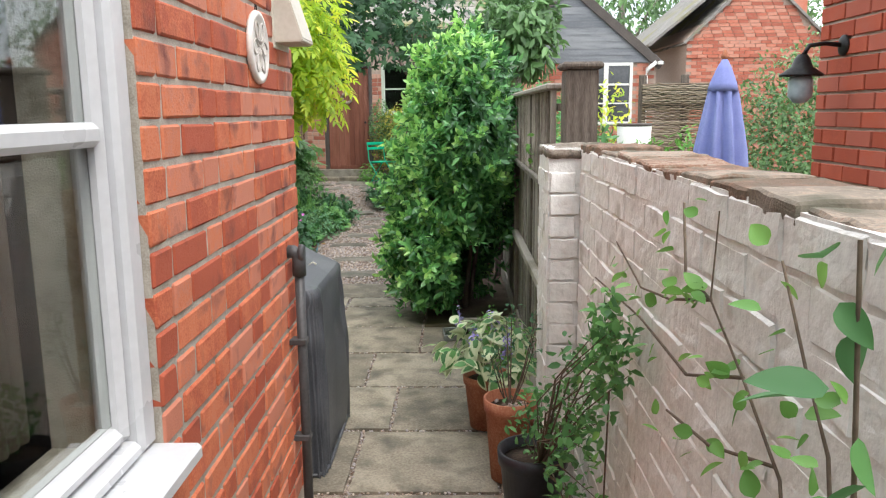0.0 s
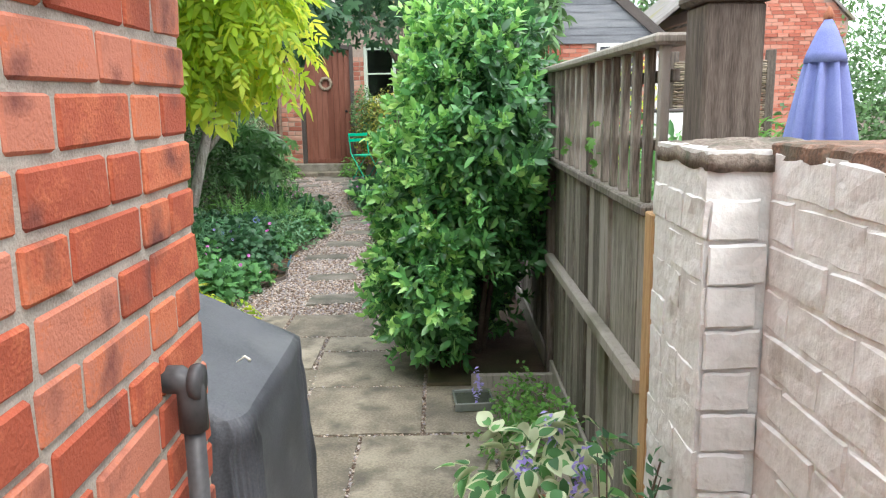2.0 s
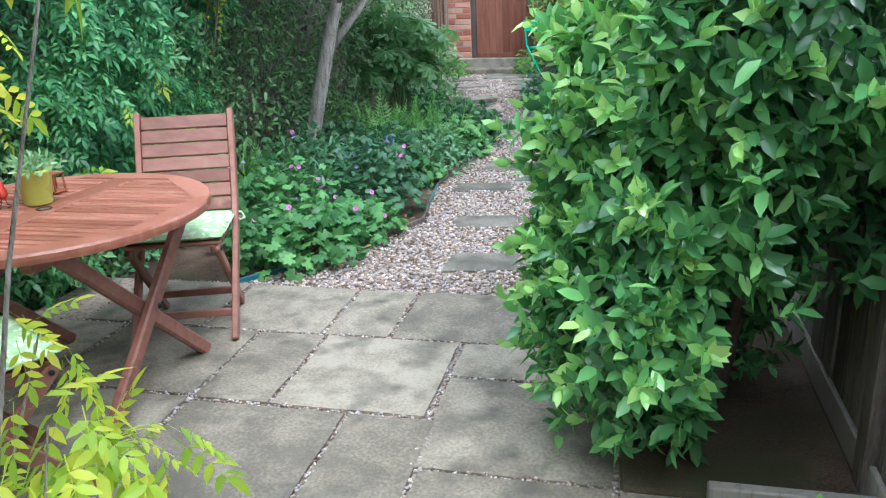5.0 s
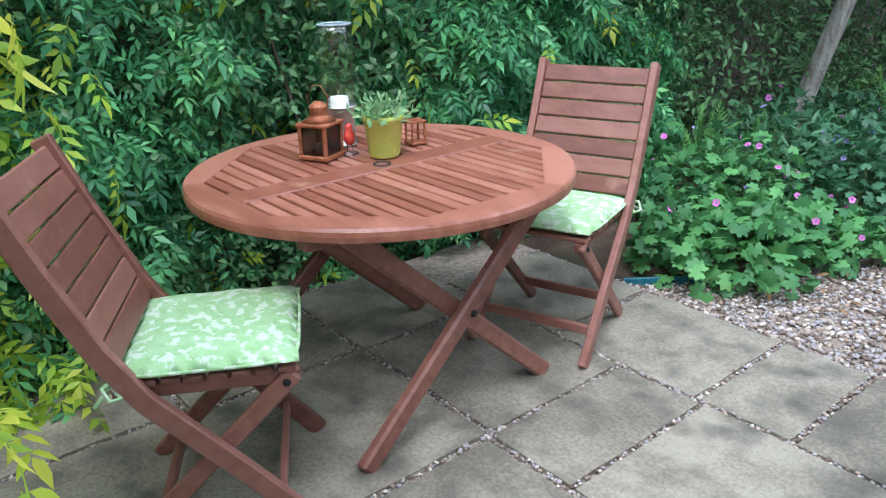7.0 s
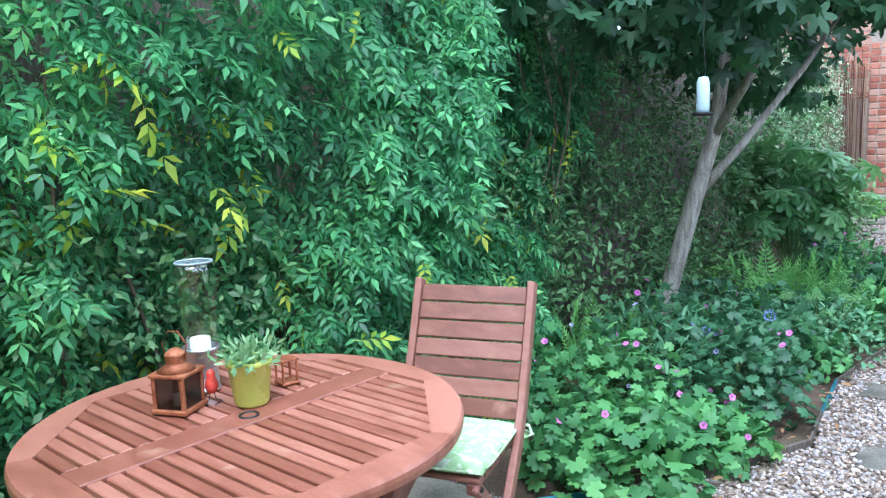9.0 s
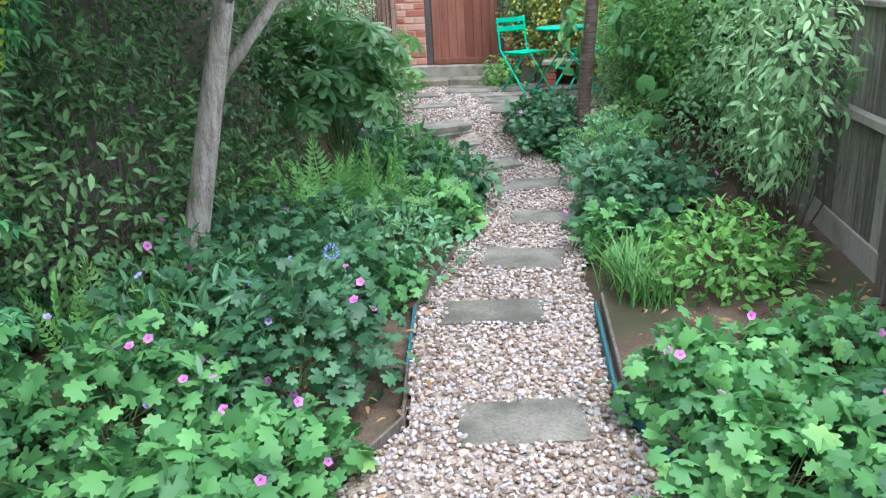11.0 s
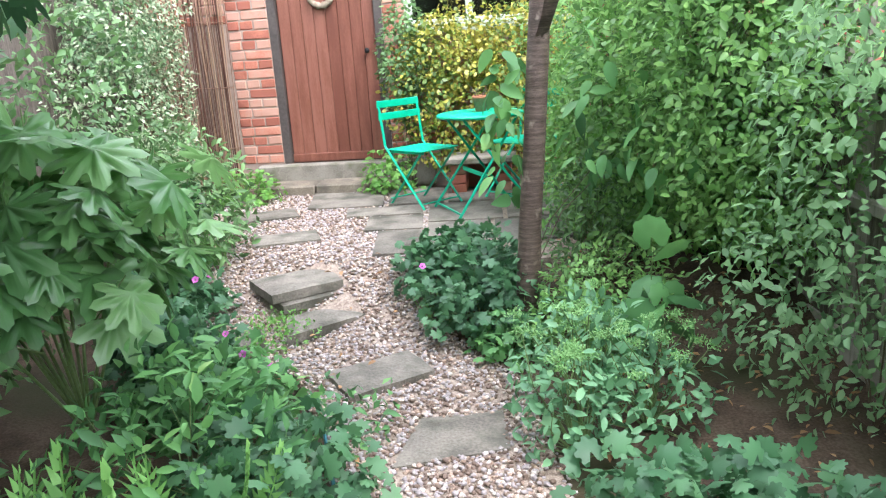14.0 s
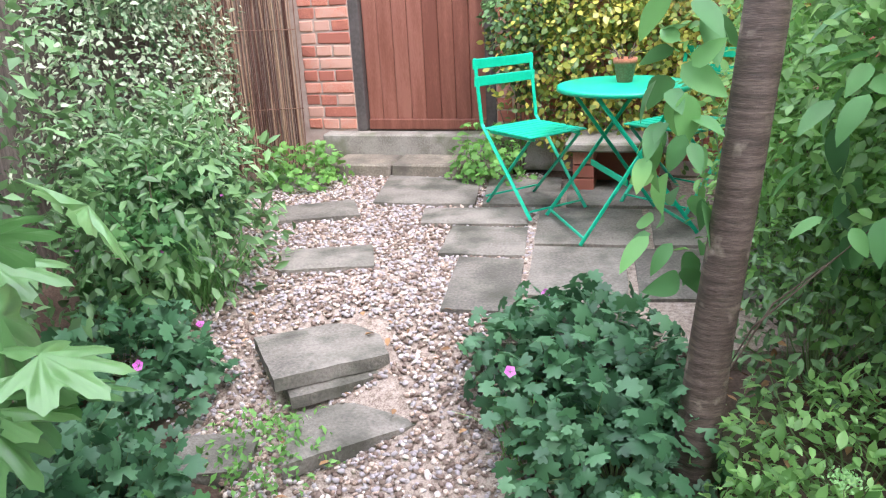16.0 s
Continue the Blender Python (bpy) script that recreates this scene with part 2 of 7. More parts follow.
UPVC = surface("white_plastic", [(0.56, 0.565, 0.575), (0.62, 0.625, 0.635)], 0.3, 3, 40, 0.03, spec=0.5)
WHITE_WOOD = surface("painted_white_wood", [(0.68, 0.67, 0.63), (0.78, 0.77, 0.73)], 0.5, 5, 60, 0.1)
SAGE = surface("pale_green_window_paint", [(0.5, 0.57, 0.48), (0.58, 0.64, 0.55)], 0.5, 5, 60, 0.1)
GREY_PIPE = surface("grey_waste_pipe", [(0.05, 0.05, 0.052), (0.085, 0.084, 0.085)], 0.45, 12, 80, 0.1)
COVER = surface("grey_weatherproof_cloth", [(0.05, 0.053, 0.06), (0.075, 0.079, 0.089), (0.1, 0.105, 0.117)], 0.5, 6, 160, 0.6, spec=0.5, stain=(0.13, 0.135, 0.14), stain_scale=5, stain_at=(0.55, 0.8))
OLDWOOD = surface("weathered_grey_timber", [(0.1, 0.085, 0.068), (0.23, 0.205, 0.17), (0.37, 0.335, 0.29)], 0.85, 7, 50, 0.7, random_by="object", spread=0.4, stretch=(6, 6, 0.5), stain=(0.1, 0.1, 0.05), stain_scale=2.2, stain_at=(0.55, 0.78))
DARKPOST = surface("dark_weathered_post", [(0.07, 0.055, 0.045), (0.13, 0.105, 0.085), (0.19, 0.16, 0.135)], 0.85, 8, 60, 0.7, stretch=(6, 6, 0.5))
NEWWOOD = surface("fresh_timber", [(0.42, 0.24, 0.1), (0.55, 0.34, 0.16), (0.62, 0.41, 0.22)], 0.7, 6, 60, 0.3, stretch=(8, 8, 0.6))
STAINED = surface("red_brown_stained_hardwood", [(0.165, 0.065, 0.045), (0.235, 0.095, 0.066), (0.3, 0.135, 0.1)], 0.38, 6, 90, 0.25, random_by="object", spread=0.35, stretch=(1, 5, 5), stain=(0.38, 0.2, 0.14), stain_scale=9, stain_at=(0.64, 0.8), spec=0.5)
TABLETOP = surface("oiled_orange_brown_hardwood", [(0.22, 0.075, 0.045), (0.31, 0.118, 0.074), (0.4, 0.17, 0.115)], 0.36, 5, 80, 0.3, random_by="object", spread=0.4, stretch=(1.5, 6, 4), stain=(0.48, 0.28, 0.19), stain_scale=10, stain_at=(0.62, 0.8), spec=0.5)
CUSHION = surface("pale_green_cotton", [(0.3, 0.48, 0.2), (0.36, 0.54, 0.26), (0.41, 0.58, 0.31)], 0.9, 26, 200, 0.25, stain=(0.58, 0.66, 0.5), stain_scale=34, stain_at=(0.53, 0.58))
LIME = surface("lime_glazed_ceramic", [(0.5, 0.56, 0.1), (0.56, 0.62, 0.13)], 0.28, 4, 40, 0.03, spec=0.5)
RUST = surface("rusted_lantern_metal", [(0.2, 0.06, 0.025), (0.34, 0.115, 0.05), (0.42, 0.18, 0.09)], 0.6, 25, 160, 0.4, metal=0.4)
TIN = surface("galvanised_tin", [(0.45, 0.46, 0.46), (0.62, 0.63, 0.63)], 0.35, 14, 80, 0.1, metal=0.9)
RED_TOY = surface("red_painted_ornament", [(0.45, 0.03, 0.025), (0.6, 0.08, 0.05)], 0.4, 20, 80, 0.1)
CANDLE = surface("ivory_wax", [(0.75, 0.7, 0.58), (0.8, 0.76, 0.66)], 0.5, 12, 60, 0.05)
TERRACOTTA = surface("terracotta", [(0.3, 0.1, 0.05), (0.4, 0.15, 0.08), (0.48, 0.22, 0.13)], 0.85, 9, 110, 0.25)
BLACKPOT = surface("black_plastic_pot", [(0.015, 0.016, 0.02), (0.03, 0.032, 0.04)], 0.4, 8, 60, 0.05)
GREEN_METAL = surface("emerald_painted_steel", [(0.0, 0.4, 0.22), (0.005, 0.48, 0.28)], 0.38, 8, 60, 0.05, spec=0.5)
DOORWOOD = surface("red_brown_boarded_door", [(0.15, 0.05, 0.03), (0.205, 0.075, 0.046), (0.26, 0.105, 0.07)], 0.6, 5, 70, 0.3, random_by="object", spread=0.3, stretch=(5, 5, 0.5))
REED = surface("reed_screen", [(0.1, 0.045, 0.03), (0.19, 0.095, 0.06), (0.36, 0.24, 0.15)], 0.8, 6, 70, 0.3, random_by="island", spread=0.8, stretch=(6, 6, 0.4))
WICKER = surface("woven_hazel", [(0.15, 0.11, 0.075), (0.28, 0.22, 0.15), (0.36, 0.3, 0.22)], 0.85, 9, 90, 0.4, random_by="island", spread=0.6)
CONCRETE = surface("mossy_concrete", [(0.16, 0.145, 0.115), (0.25, 0.23, 0.19), (0.32, 0.3, 0.25)], 0.93, 6, 130, 0.9, stain=(0.1, 0.11, 0.05), stain_scale=4)
BOARDING = surface("blue_grey_weatherboard", [(0.14, 0.15, 0.165), (0.2, 0.21, 0.225), (0.26, 0.27, 0.28)], 0.8, 4, 40, 0.3, random_by="object", spread=0.3, stretch=(0.6, 1, 6))
SLATE = surface("mossy_grey_roof_tiles", [(0.12, 0.115, 0.105), (0.2, 0.19, 0.175), (0.28, 0.265, 0.24)], 0.85, 5, 40, 0.4, random_by="island", spread=0.6, stain=(0.2, 0.19, 0.08), stain_scale=1.2)
DARKTRIM = surface("dark_brown_bargeboard", [(0.06, 0.05, 0.045), (0.1, 0.085, 0.075)], 0.7, 5, 50, 0.2)
CANVAS = surface("faded_blue_canvas", [(0.17, 0.2, 0.46), (0.23, 0.265, 0.55), (0.29, 0.33, 0.62)], 0.85, 3, 220, 0.2)
IRON = surface("black_iron", [(0.015, 0.015, 0.016), (0.035, 0.034, 0.033)], 0.5, 20, 90, 0.2, metal=0.5)
CREAM = surface("cream_painted_metal", [(0.5, 0.46, 0.38), (0.58, 0.54, 0.46)], 0.5, 9, 70, 0.1)
PLAQUE = surface("white_pottery", [(0.66, 0.62, 0.57), (0.78, 0.75, 0.7)], 0.5, 20, 90, 0.2)
# near-black: the shade of unlit rooms put into the colour
DARK = surface("unlit_room_shade", [(0.02, 0.02, 0.022), (0.035, 0.034, 0.034)], 0.9, 3, 30, 0.0)
BLUETRAY = surface("blue_plastic_edging", [(0.02, 0.12, 0.16), (0.03, 0.17, 0.21)], 0.5, 10, 60, 0.1)
STRAW = surface("dried_wreath", [(0.16, 0.12, 0.08), (0.3, 0.24, 0.17), (0.42, 0.36, 0.28)], 0.95, 30, 140, 0.8)
BARK = surface("pale_fissured_bark", [(0.16, 0.135, 0.11), (0.3, 0.265, 0.23), (0.42, 0.385, 0.34)], 0.9, 16, 90, 1.0, stretch=(3, 3, 0.5))
CHERRY = surface("banded_cherry_bark", [(0.05, 0.035, 0.028), (0.1, 0.07, 0.055), (0.17, 0.125, 0.1)], 0.6, 9, 60, 0.9, stretch=(0.8, 0.8, 9), stain=(0.32, 0.26, 0.21), stain_scale=14, stain_at=(0.6, 0.72))
TWIG = surface("brown_twig", [(0.09, 0.065, 0.045), (0.16, 0.12, 0.085)], 0.85, 12, 80, 0.4)
GREENSTEM = surface("green_stem", [(0.1, 0.16, 0.05), (0.17, 0.25, 0.09)], 0.6, 12, 80, 0.1)
SMOKED = glassy("smoked_glass", (0.3, 0.31, 0.3), 0.1)
GLASS = glassy("window_glass")
CLEAR = bpy.data.materials.new("clear_glass")
CLEAR.use_nodes = True
cn, cl = CLEAR.node_tree.nodes, CLEAR.node_tree.links
ct, cg, cm = cn.new("ShaderNodeBsdfTransparent"), cn.new("ShaderNodeBsdfGlossy"), cn.new("ShaderNodeMixShader")
ct.inputs["Color"].default_value, cg.inputs["Roughness"].default_value = (0.93, 0.95, 0.94, 1), 0.08
cm.inputs[0].default_value = 0.12
cl.new(ct.outputs[0], cm.inputs[1])
cl.new(cg.outputs[0], cm.inputs[2])
cl.new(cm.outputs[0], cn["Material Output"].inputs["Surface"])
FEED = surface("pale_plastic_tube", [(0.34, 0.42, 0.46), (0.44, 0.51, 0.54)], 0.3, 8, 40, 0.02)

# pale upper stops carry the sky sheen on the waxy leaves
L_BUSH = leafy("glossy_evergreen_leaf", [(0.1, (0.035, 0.097, 0.038)), (0.45, (0.078, 0.218, 0.074)), (0.75, (0.148, 0.368, 0.108)), (0.98, (0.332, 0.630, 0.193))], 0.27, 0.22, 0.7)
# young leaves, also kept pale to paint light on the bush's top and side
L_TIP = leafy("young_lit_leaf", [(0.1, (0.119, 0.290, 0.066)), (0.6, (0.251, 0.488, 0.126)), (1.0, (0.475, 0.726, 0.224))], 0.28, 0.34, 0.7)
L_HEDGE = leafy("jasmine_leaf", [(0.1, (0.027, 0.095, 0.040)), (0.45, (0.067, 0.213, 0.084)), (0.75, (0.140, 0.370, 0.134)), (1.0, (0.291, 0.560, 0.190))], 0.42, 0.36, patch=2.2)
L_GOLD = leafy("golden_leaf", [(0.1, (0.178, 0.314, 0.034)), (0.45, (0.355, 0.505, 0.048)), (0.8, (0.573, 0.585, 0.068)), (1.0, (0.585, 0.585, 0.109))], 0.45, 0.5)
L_DARK = leafy("dark_tree_leaf", [(0.1, (0.018, 0.048, 0.022)), (0.5, (0.036, 0.092, 0.042)), (0.9, (0.070, 0.168, 0.063))], 0.5, 0.25)
L_SMALL = leafy("small_shrub_leaf", [(0.1, (0.045, 0.093, 0.033)), (0.5, (0.093, 0.188, 0.066)), (0.9, (0.173, 0.315, 0.117))], 0.45, 0.25)
L_PRIVET = leafy("privet_leaf", [(0.1, (0.077, 0.168, 0.050)), (0.5, (0.154, 0.315, 0.092)), (0.9, (0.280, 0.490, 0.154))], 0.4, 0.46)
L_SPRAY = leafy("pale_spray_leaf", [(0.1, (0.098, 0.195, 0.090)), (0.5, (0.180, 0.323, 0.150)), (0.9, (0.285, 0.465, 0.240))], 0.5, 0.46)
L_BLUE = leafy("blue_green_leaf", [(0.1, (0.027, 0.078, 0.035)), (0.5, (0.051, 0.139, 0.061)), (0.9, (0.098, 0.222, 0.098))], 0.5, 0.25)
L_GERAN = leafy("geranium_leaf", [(0.1, (0.040, 0.115, 0.040)), (0.5, (0.081, 0.218, 0.069)), (0.85, (0.149, 0.345, 0.103)), (1.0, (0.299, 0.380, 0.115))], 0.55, 0.3)
L_BRIGHT = leafy("fresh_green_leaf", [(0.1, (0.06, 0.16, 0.03)), (0.5, (0.11, 0.27, 0.055)), (0.9, (0.19, 0.38, 0.09))], 0.5, 0.35)
L_FATSIA = leafy("glossy_palmate_leaf", [(0.1, (0.038, 0.104, 0.031)), (0.5, (0.079, 0.199, 0.060)), (0.9, (0.159, 0.310, 0.111))], 0.3, 0.36, 0.6)
L_FERN = leafy("fern_frond", [(0.1, (0.088, 0.213, 0.050)), (0.5, (0.150, 0.338, 0.088)), (0.9, (0.237, 0.450, 0.138))], 0.6, 0.35)
L_GREY = leafy("felted_grey_green_leaf", [(0.1, (0.104, 0.195, 0.085)), (0.5, (0.182, 0.312, 0.143)), (0.9, (0.312, 0.455, 0.234))], 0.75, 0.3, 0.25)
L_VARI = leafy("cream_edged_leaf", [(0.1, (0.057, 0.133, 0.057)), (0.42, (0.123, 0.209, 0.095)), (0.6, (0.304, 0.380, 0.237)), (0.9, (0.475, 0.532, 0.380))], 0.5, 0.25)
L_CREAM = leafy("cream_leaf_margin", [(0.1, (0.3, 0.38, 0.2)), (0.5, (0.48, 0.53, 0.33)), (0.9, (0.58, 0.62, 0.45))], 0.5, 0.25)
L_EUON = leafy("gold_edged_leaf", [(0.1, (0.05, 0.12, 0.03)), (0.45, (0.17, 0.23, 0.04)), (0.62, (0.4, 0.37, 0.06)), (0.95, (0.5, 0.47, 0.13))], 0.4, 0.25)
L_SEDUM = leafy("sedum_leaf", [(0.1, (0.066, 0.168, 0.078)), (0.5, (0.120, 0.270, 0.132)), (0.9, (0.204, 0.384, 0.192))], 0.5, 0.2)
L_HEAD = leafy("sedum_flower_head", [(0.1, (0.13, 0.28, 0.09)), (0.6, (0.2, 0.37, 0.14)), (1.0, (0.28, 0.45, 0.2))], 0.7, 0.2)
L_PINK = leafy("pink_petal", [(0.1, (0.5, 0.1, 0.42)), (0.6, (0.65, 0.17, 0.55)), (1.0, (0.72, 0.3, 0.62))], 0.6, 0.3, patch=9)
L_LILAC = leafy("lilac_petal", [(0.1, (0.25, 0.2, 0.5)), (0.9, (0.42, 0.36, 0.68))], 0.6, 0.3)
L_BLUEBALL = leafy("blue_thistle_head", [(0.1, (0.17, 0.22, 0.52)), (0.9, (0.3, 0.36, 0.68))], 0.7, 0.1)
L_GRASS = leafy("grass_blade", [(0.1, (0.06, 0.17, 0.04)), (0.6, (0.12, 0.27, 0.07)), (1.0, (0.24, 0.36, 0.12))], 0.55, 0.3)
L_DRY = leafy("dead_leaf", [(0.1, (0.13, 0.07, 0.03)), (0.6, (0.28, 0.16, 0.07)), (1.0, (0.42, 0.27, 0.13))], 0.8, 0.1)

# ---------------------------------------------------------------- the large structure
def ground_z(x, y):
    """Height of the earth: patio and path level, then a rise by the stone step."""
    s = min(1.0, max(0.0, (y + 0.35 * (x + 1.7) - 12.15) / 0.9))
    return -0.055 + s * s * (3 - 2 * s) * 0.228


def make_ground():
    xs = sorted(set([-60, -30, -15, -8] + [round(-5 + 0.25 * i, 2) for i in range(33)] + [5, 9, 16, 30, 60]))
    ys = sorted(set([-40, -20, -8] + [round(-3 + 0.25 * i, 2) for i in range(81)] + [19, 24, 35, 60, 120]))
    bm = bmesh.new()
    v = {}
    for x in xs:
        for y in ys:
            bed = (x < -1.9 or x > -0.3) and 6.8 < y < 14.8 and -4.5 < x < 0.5
            under = -0.05 if 6.4 < y < 15.3 and -3.3 < x < -0.2 and np.interp(y, [6.6, 8.0, 10.4, 12.0, 13.2], [-2.2, -1.45, -1.4, -1.95, -2.9]) - 0.05 < x < np.interp(y, [6.6, 8.2, 11.6, 12.2, 12.8], [-0.25, -0.75, -0.8, -1.2, 0.1]) + 0.05 else 0
            bed = bed and not under
            v[x, y] = bm.verts.new((x, y, ground_z(x, y) + under + (0.03 + 0.03 * noise.noise((x * 2, y * 2, 0)) if bed else 0)))
    for x0, x1 in zip(xs, xs[1:]):
        for y0, y1 in zip(ys, ys[1:]):
            bm.faces.new((v[x0, y0], v[x1, y0], v[x1, y1], v[x0, y1]))
    return tagged(part("ground", bm, SOIL, smooth=True), "dark bare garden earth with scattered debris", "ground", kind="structure")


make_ground()


def wall_box(name, boxes, material, label, category="wall"):
    bm = bmesh.new()
    for b in boxes:
        add_box(bm, *b)
    return tagged(part(name, bm, material), label, category, kind="structure")


wall_house = wall_box("wall_house", [(-0.75, -0.5045, -2.5, -0.35, -0.1, 3.2), (-0.75, -0.5045, -0.35, 1.15, -0.1, 0.86), (-0.75, -0.5045, -0.35, 1.15, 2.15, 3.2), (-0.75, -0.5045, 1.15, 2.59, -0.1, 3.2), (-4.5, -0.75, 2.35, 2.59, -0.1, 3.2)], MORTAR, "orange-red brick house wall with grey mortar joints")
wall_white = wall_box("wall_white", [(0.6, 0.815, -2.5, 2.6, -0.1, 1.42), (0.4765, 0.80, 2.59, 2.93, -0.1, 1.42)], PAINTED, "white-painted uneven brick garden wall with a pillar")
wall_neighbour = wall_box("wall_neighbour", [(2.01, 2.3, -2.5, 3.74, -0.1, 2.4), (2.3, 6.0, 3.45, 3.74, -0.1, 2.4)], MORTAR_PALE, "red brick wall of the neighbouring house")
# the rear house stands turned by about six degrees; u runs along its wall
REAR = Matrix.Translation((-2.5, 15.49, 0.07)) @ Matrix.Rotation(radians(-6), 4, "Z") @ Matrix.Diagonal((1.055, 1.0, 1.055, 1.0))
bm = bmesh.new()
for b in [(-3.6, -0.07, 0.006, 0.25, -0.1, 2.95), (0.88, 1.06, 0.006, 0.25, -0.1, 2.95), (-0.07, 0.88, 0.012, 0.25, 2.33, 2.95), (1.06, 2.62, 0.006, 0.25, -0.1, 1.36), (1.06, 2.62, 0.006, 0.25, 2.3, 2.95), (2.62, 3.3, 0.006, 0.25, -0.1, 2.95), (-3.6, 3.3, 2.6, 2.8, -0.1, 2.95), (3.06, 3.3, 0.25, 2.6, -0.1, 2.95)]:
    add_box(bm, *b)
bmesh.ops.transform(bm, matrix=REAR, verts=bm.verts)
wall_rear = tagged(part("wall_rear", bm, MORTAR_PALE), "old red brick wall of the rear house", "wall", kind="structure")
# plain boundary behind the hedge and across the back of the passage
tagged(box("wall_boundary", -3.75, -3.65, 2.3, 16.2, -0.1, 2.2, DARKPOST), "dark boarded boundary behind the hedge", "fence", kind="structure")
tagged(box("wall_passage_end", -0.8, 2.0, -2.7, -2.5, -0.1, 2.4, MORTAR), "plain wall closing the passage", "wall", kind="structure")
BRICK_CACHE = {}


def brick_mesh(length, depth, height, material, rough):
    key = (round(length, 3), depth, height, material.name, int(RNG.integers(3)))
    if key not in BRICK_CACHE:
        bm = bmesh.new()
        add_box(bm, -key[0] / 2, key[0] / 2, -depth / 2, depth / 2, -height / 2, height / 2, 0.005 * rough, jitter=0.0018 * min(rough, 1.4))
        for v in bm.verts:
            v.co += Vector(RNG.uniform(-0.0012, 0.0012, 3)) * rough
        me = bpy.data.meshes.new("brick")
        bm.to_mesh(me)
        bm.free()
        me.materials.append(material)
        BRICK_CACHE[key] = me
    return BRICK_CACHE[key]


def painted_mesh(length, depth, height, material):
    """A brick softened by many coats of paint: an uneven face with ragged edges."""
    key = (round(length, 3), depth, height, material.name, int(RNG.integers(8)))
    if key not in BRICK_CACHE:
        bm = bmesh.new()
        us, ws = (-1, -0.95, -0.5, 0, 0.5, 0.95, 1), (-1, -0.88, 0, 0.88, 1)
        nx, nz = 6, 4
        seed = Vector(RNG.uniform(0, 60, 3))
        g = []
        for i in range(nx + 1):
            col = []
            for j in range(nz + 1):
                u, w = us[i], ws[j]
                rim = max(abs(u), abs(w))
                p = Vector((u * key[0] / 2, 0, w * height / 2))
                lump = 0.005 * noise.noise(p * 18 + seed) + 0.002 * noise.noise(p * 60 + seed)
                sink = 0.008 * (0.75 + 0.9 * noise.noise(p * 14 + seed * 2)) if rim > 0.99 else 0.0
                ragged = 0.006 * noise.noise_vector(p * 30 + seed) if rim > 0.85 else Vector()
                col.append(bm.verts.new((p.x + ragged.x, -depth / 2 + sink - lump, p.z + ragged.z)))
            g.append(col)
        for i in range(nx):
            for j in range(nz):
                bm.faces.new((g[i][j], g[i + 1][j], g[i + 1][j + 1], g[i][j + 1]))
        me = bpy.data.meshes.new("brick")
        bm.to_mesh(me)
        bm.free()
        me.materials.append(material)
        BRICK_CACHE[key] = me
    return BRICK_CACHE[key]


def lay_bricks(wall, m, u0, u1, z0, z1, course, material, rough=1.0, proud=0.0, long=0.225, short=0.112, skip=None, out=0.004):
    """Courses of bricks on the face of a wall, alternating long and short, each brick a piece of the wall. m: u along, -v out of the wall."""
    joint = 0.010 if material is BRICK_OLD else 0.014 if rough < 2 else 0.006
    k, z = 0, z0
    while z + course <= z1 + 1e-6:
        u = u0 - (0.0 if k % 2 else 0.56 * (long + joint))
        j = k
        while u < u1 - 0.02:
            w = long if (j % 2 == 0 or long == short) else short
            j += 1
            a, b = max(u, u0), min(u + w, u1)
            u += w + joint
            if b - a < 0.03 or (skip and skip((a + b) / 2, z + course / 2)):
                continue
            make = painted_mesh if material is PAINTED else brick_mesh
            ob = new("brick", make(round((b - a) / 0.005) * 0.005, 0.05, course - joint, material, *(() if material is PAINTED else (min(rough, 1.6),))))
            ob.parent = wall
            ob.matrix_basis = m @ pose((a + b) / 2, 0.025 - proud - out * RNG.random(), z + course / 2, RNG.normal(0, 0.25) * min(rough, 1.3), RNG.normal(0, 0.3) * rough, RNG.normal(0, 0.3) * min(rough, 1.3))
        z += course
        k += 1


# ---------------------------------------------------------------- window of the house
window_1 = thing("window_1", -0.56, 0.4, 0.9, 0, "white plastic sash window with a deep sill", "window")
window_1["kind"] = "structure"


def local(ob, x, y, z):
    return (x - ob.location.x, y - ob.location.y, z - ob.location.z)


def window_box(name, x0, x1, y0, y1, z0, z1, bevel=0.004, material=UPVC, label=""):
    o = window_1.location
    return box(name, x0 - o.x, x1 - o.x, y0 - o.y, y1 - o.y, z0 - o.z, z1 - o.z, material, window_1, bevel, label)


window_box("window_frame", -0.62, -0.515, 1.075, 1.148, 0.876, 2.15, 0.012)
window_box("window_frame", -0.62, -0.515, -0.35, -0.27, 0.876, 2.15, 0.012)
window_box("window_frame", -0.62, -0.515, -0.27, 1.075, 2.07, 2.15, 0.012)
window_box("window_frame", -0.62, -0.515, -0.27, 1.075, 0.876, 0.915, 0.012)
window_box("sash", -0.6, -0.535, 1.045, 1.075, 0.915, 2.07, 0.014)
window_box("sash", -0.6, -0.535, -0.27, -0.22, 0.915, 2.07, 0.014)
window_box("sash", -0.6, -0.53, -0.22, 1.045, 1.503, 1.548, 0.012)
window_box("sash", -0.6, -0.535, -0.22, 1.045, 0.915, 0.955, 0.014)
window_box("sash", -0.6, -0.535, -0.22, 1.045, 2.02, 2.07, 0.014)
for z0, z1 in ((0.955, 1.503), (1.548, 2.02)):
    p = window_box("pane", -0.568, -0.562, -0.22, 1.045, z0, z1, 0, GLASS)
    p.visible_shadow = False
window_box("window_sill", -0.62, -0.42, -0.42, 1.15, 0.838, 0.876, 0.008)
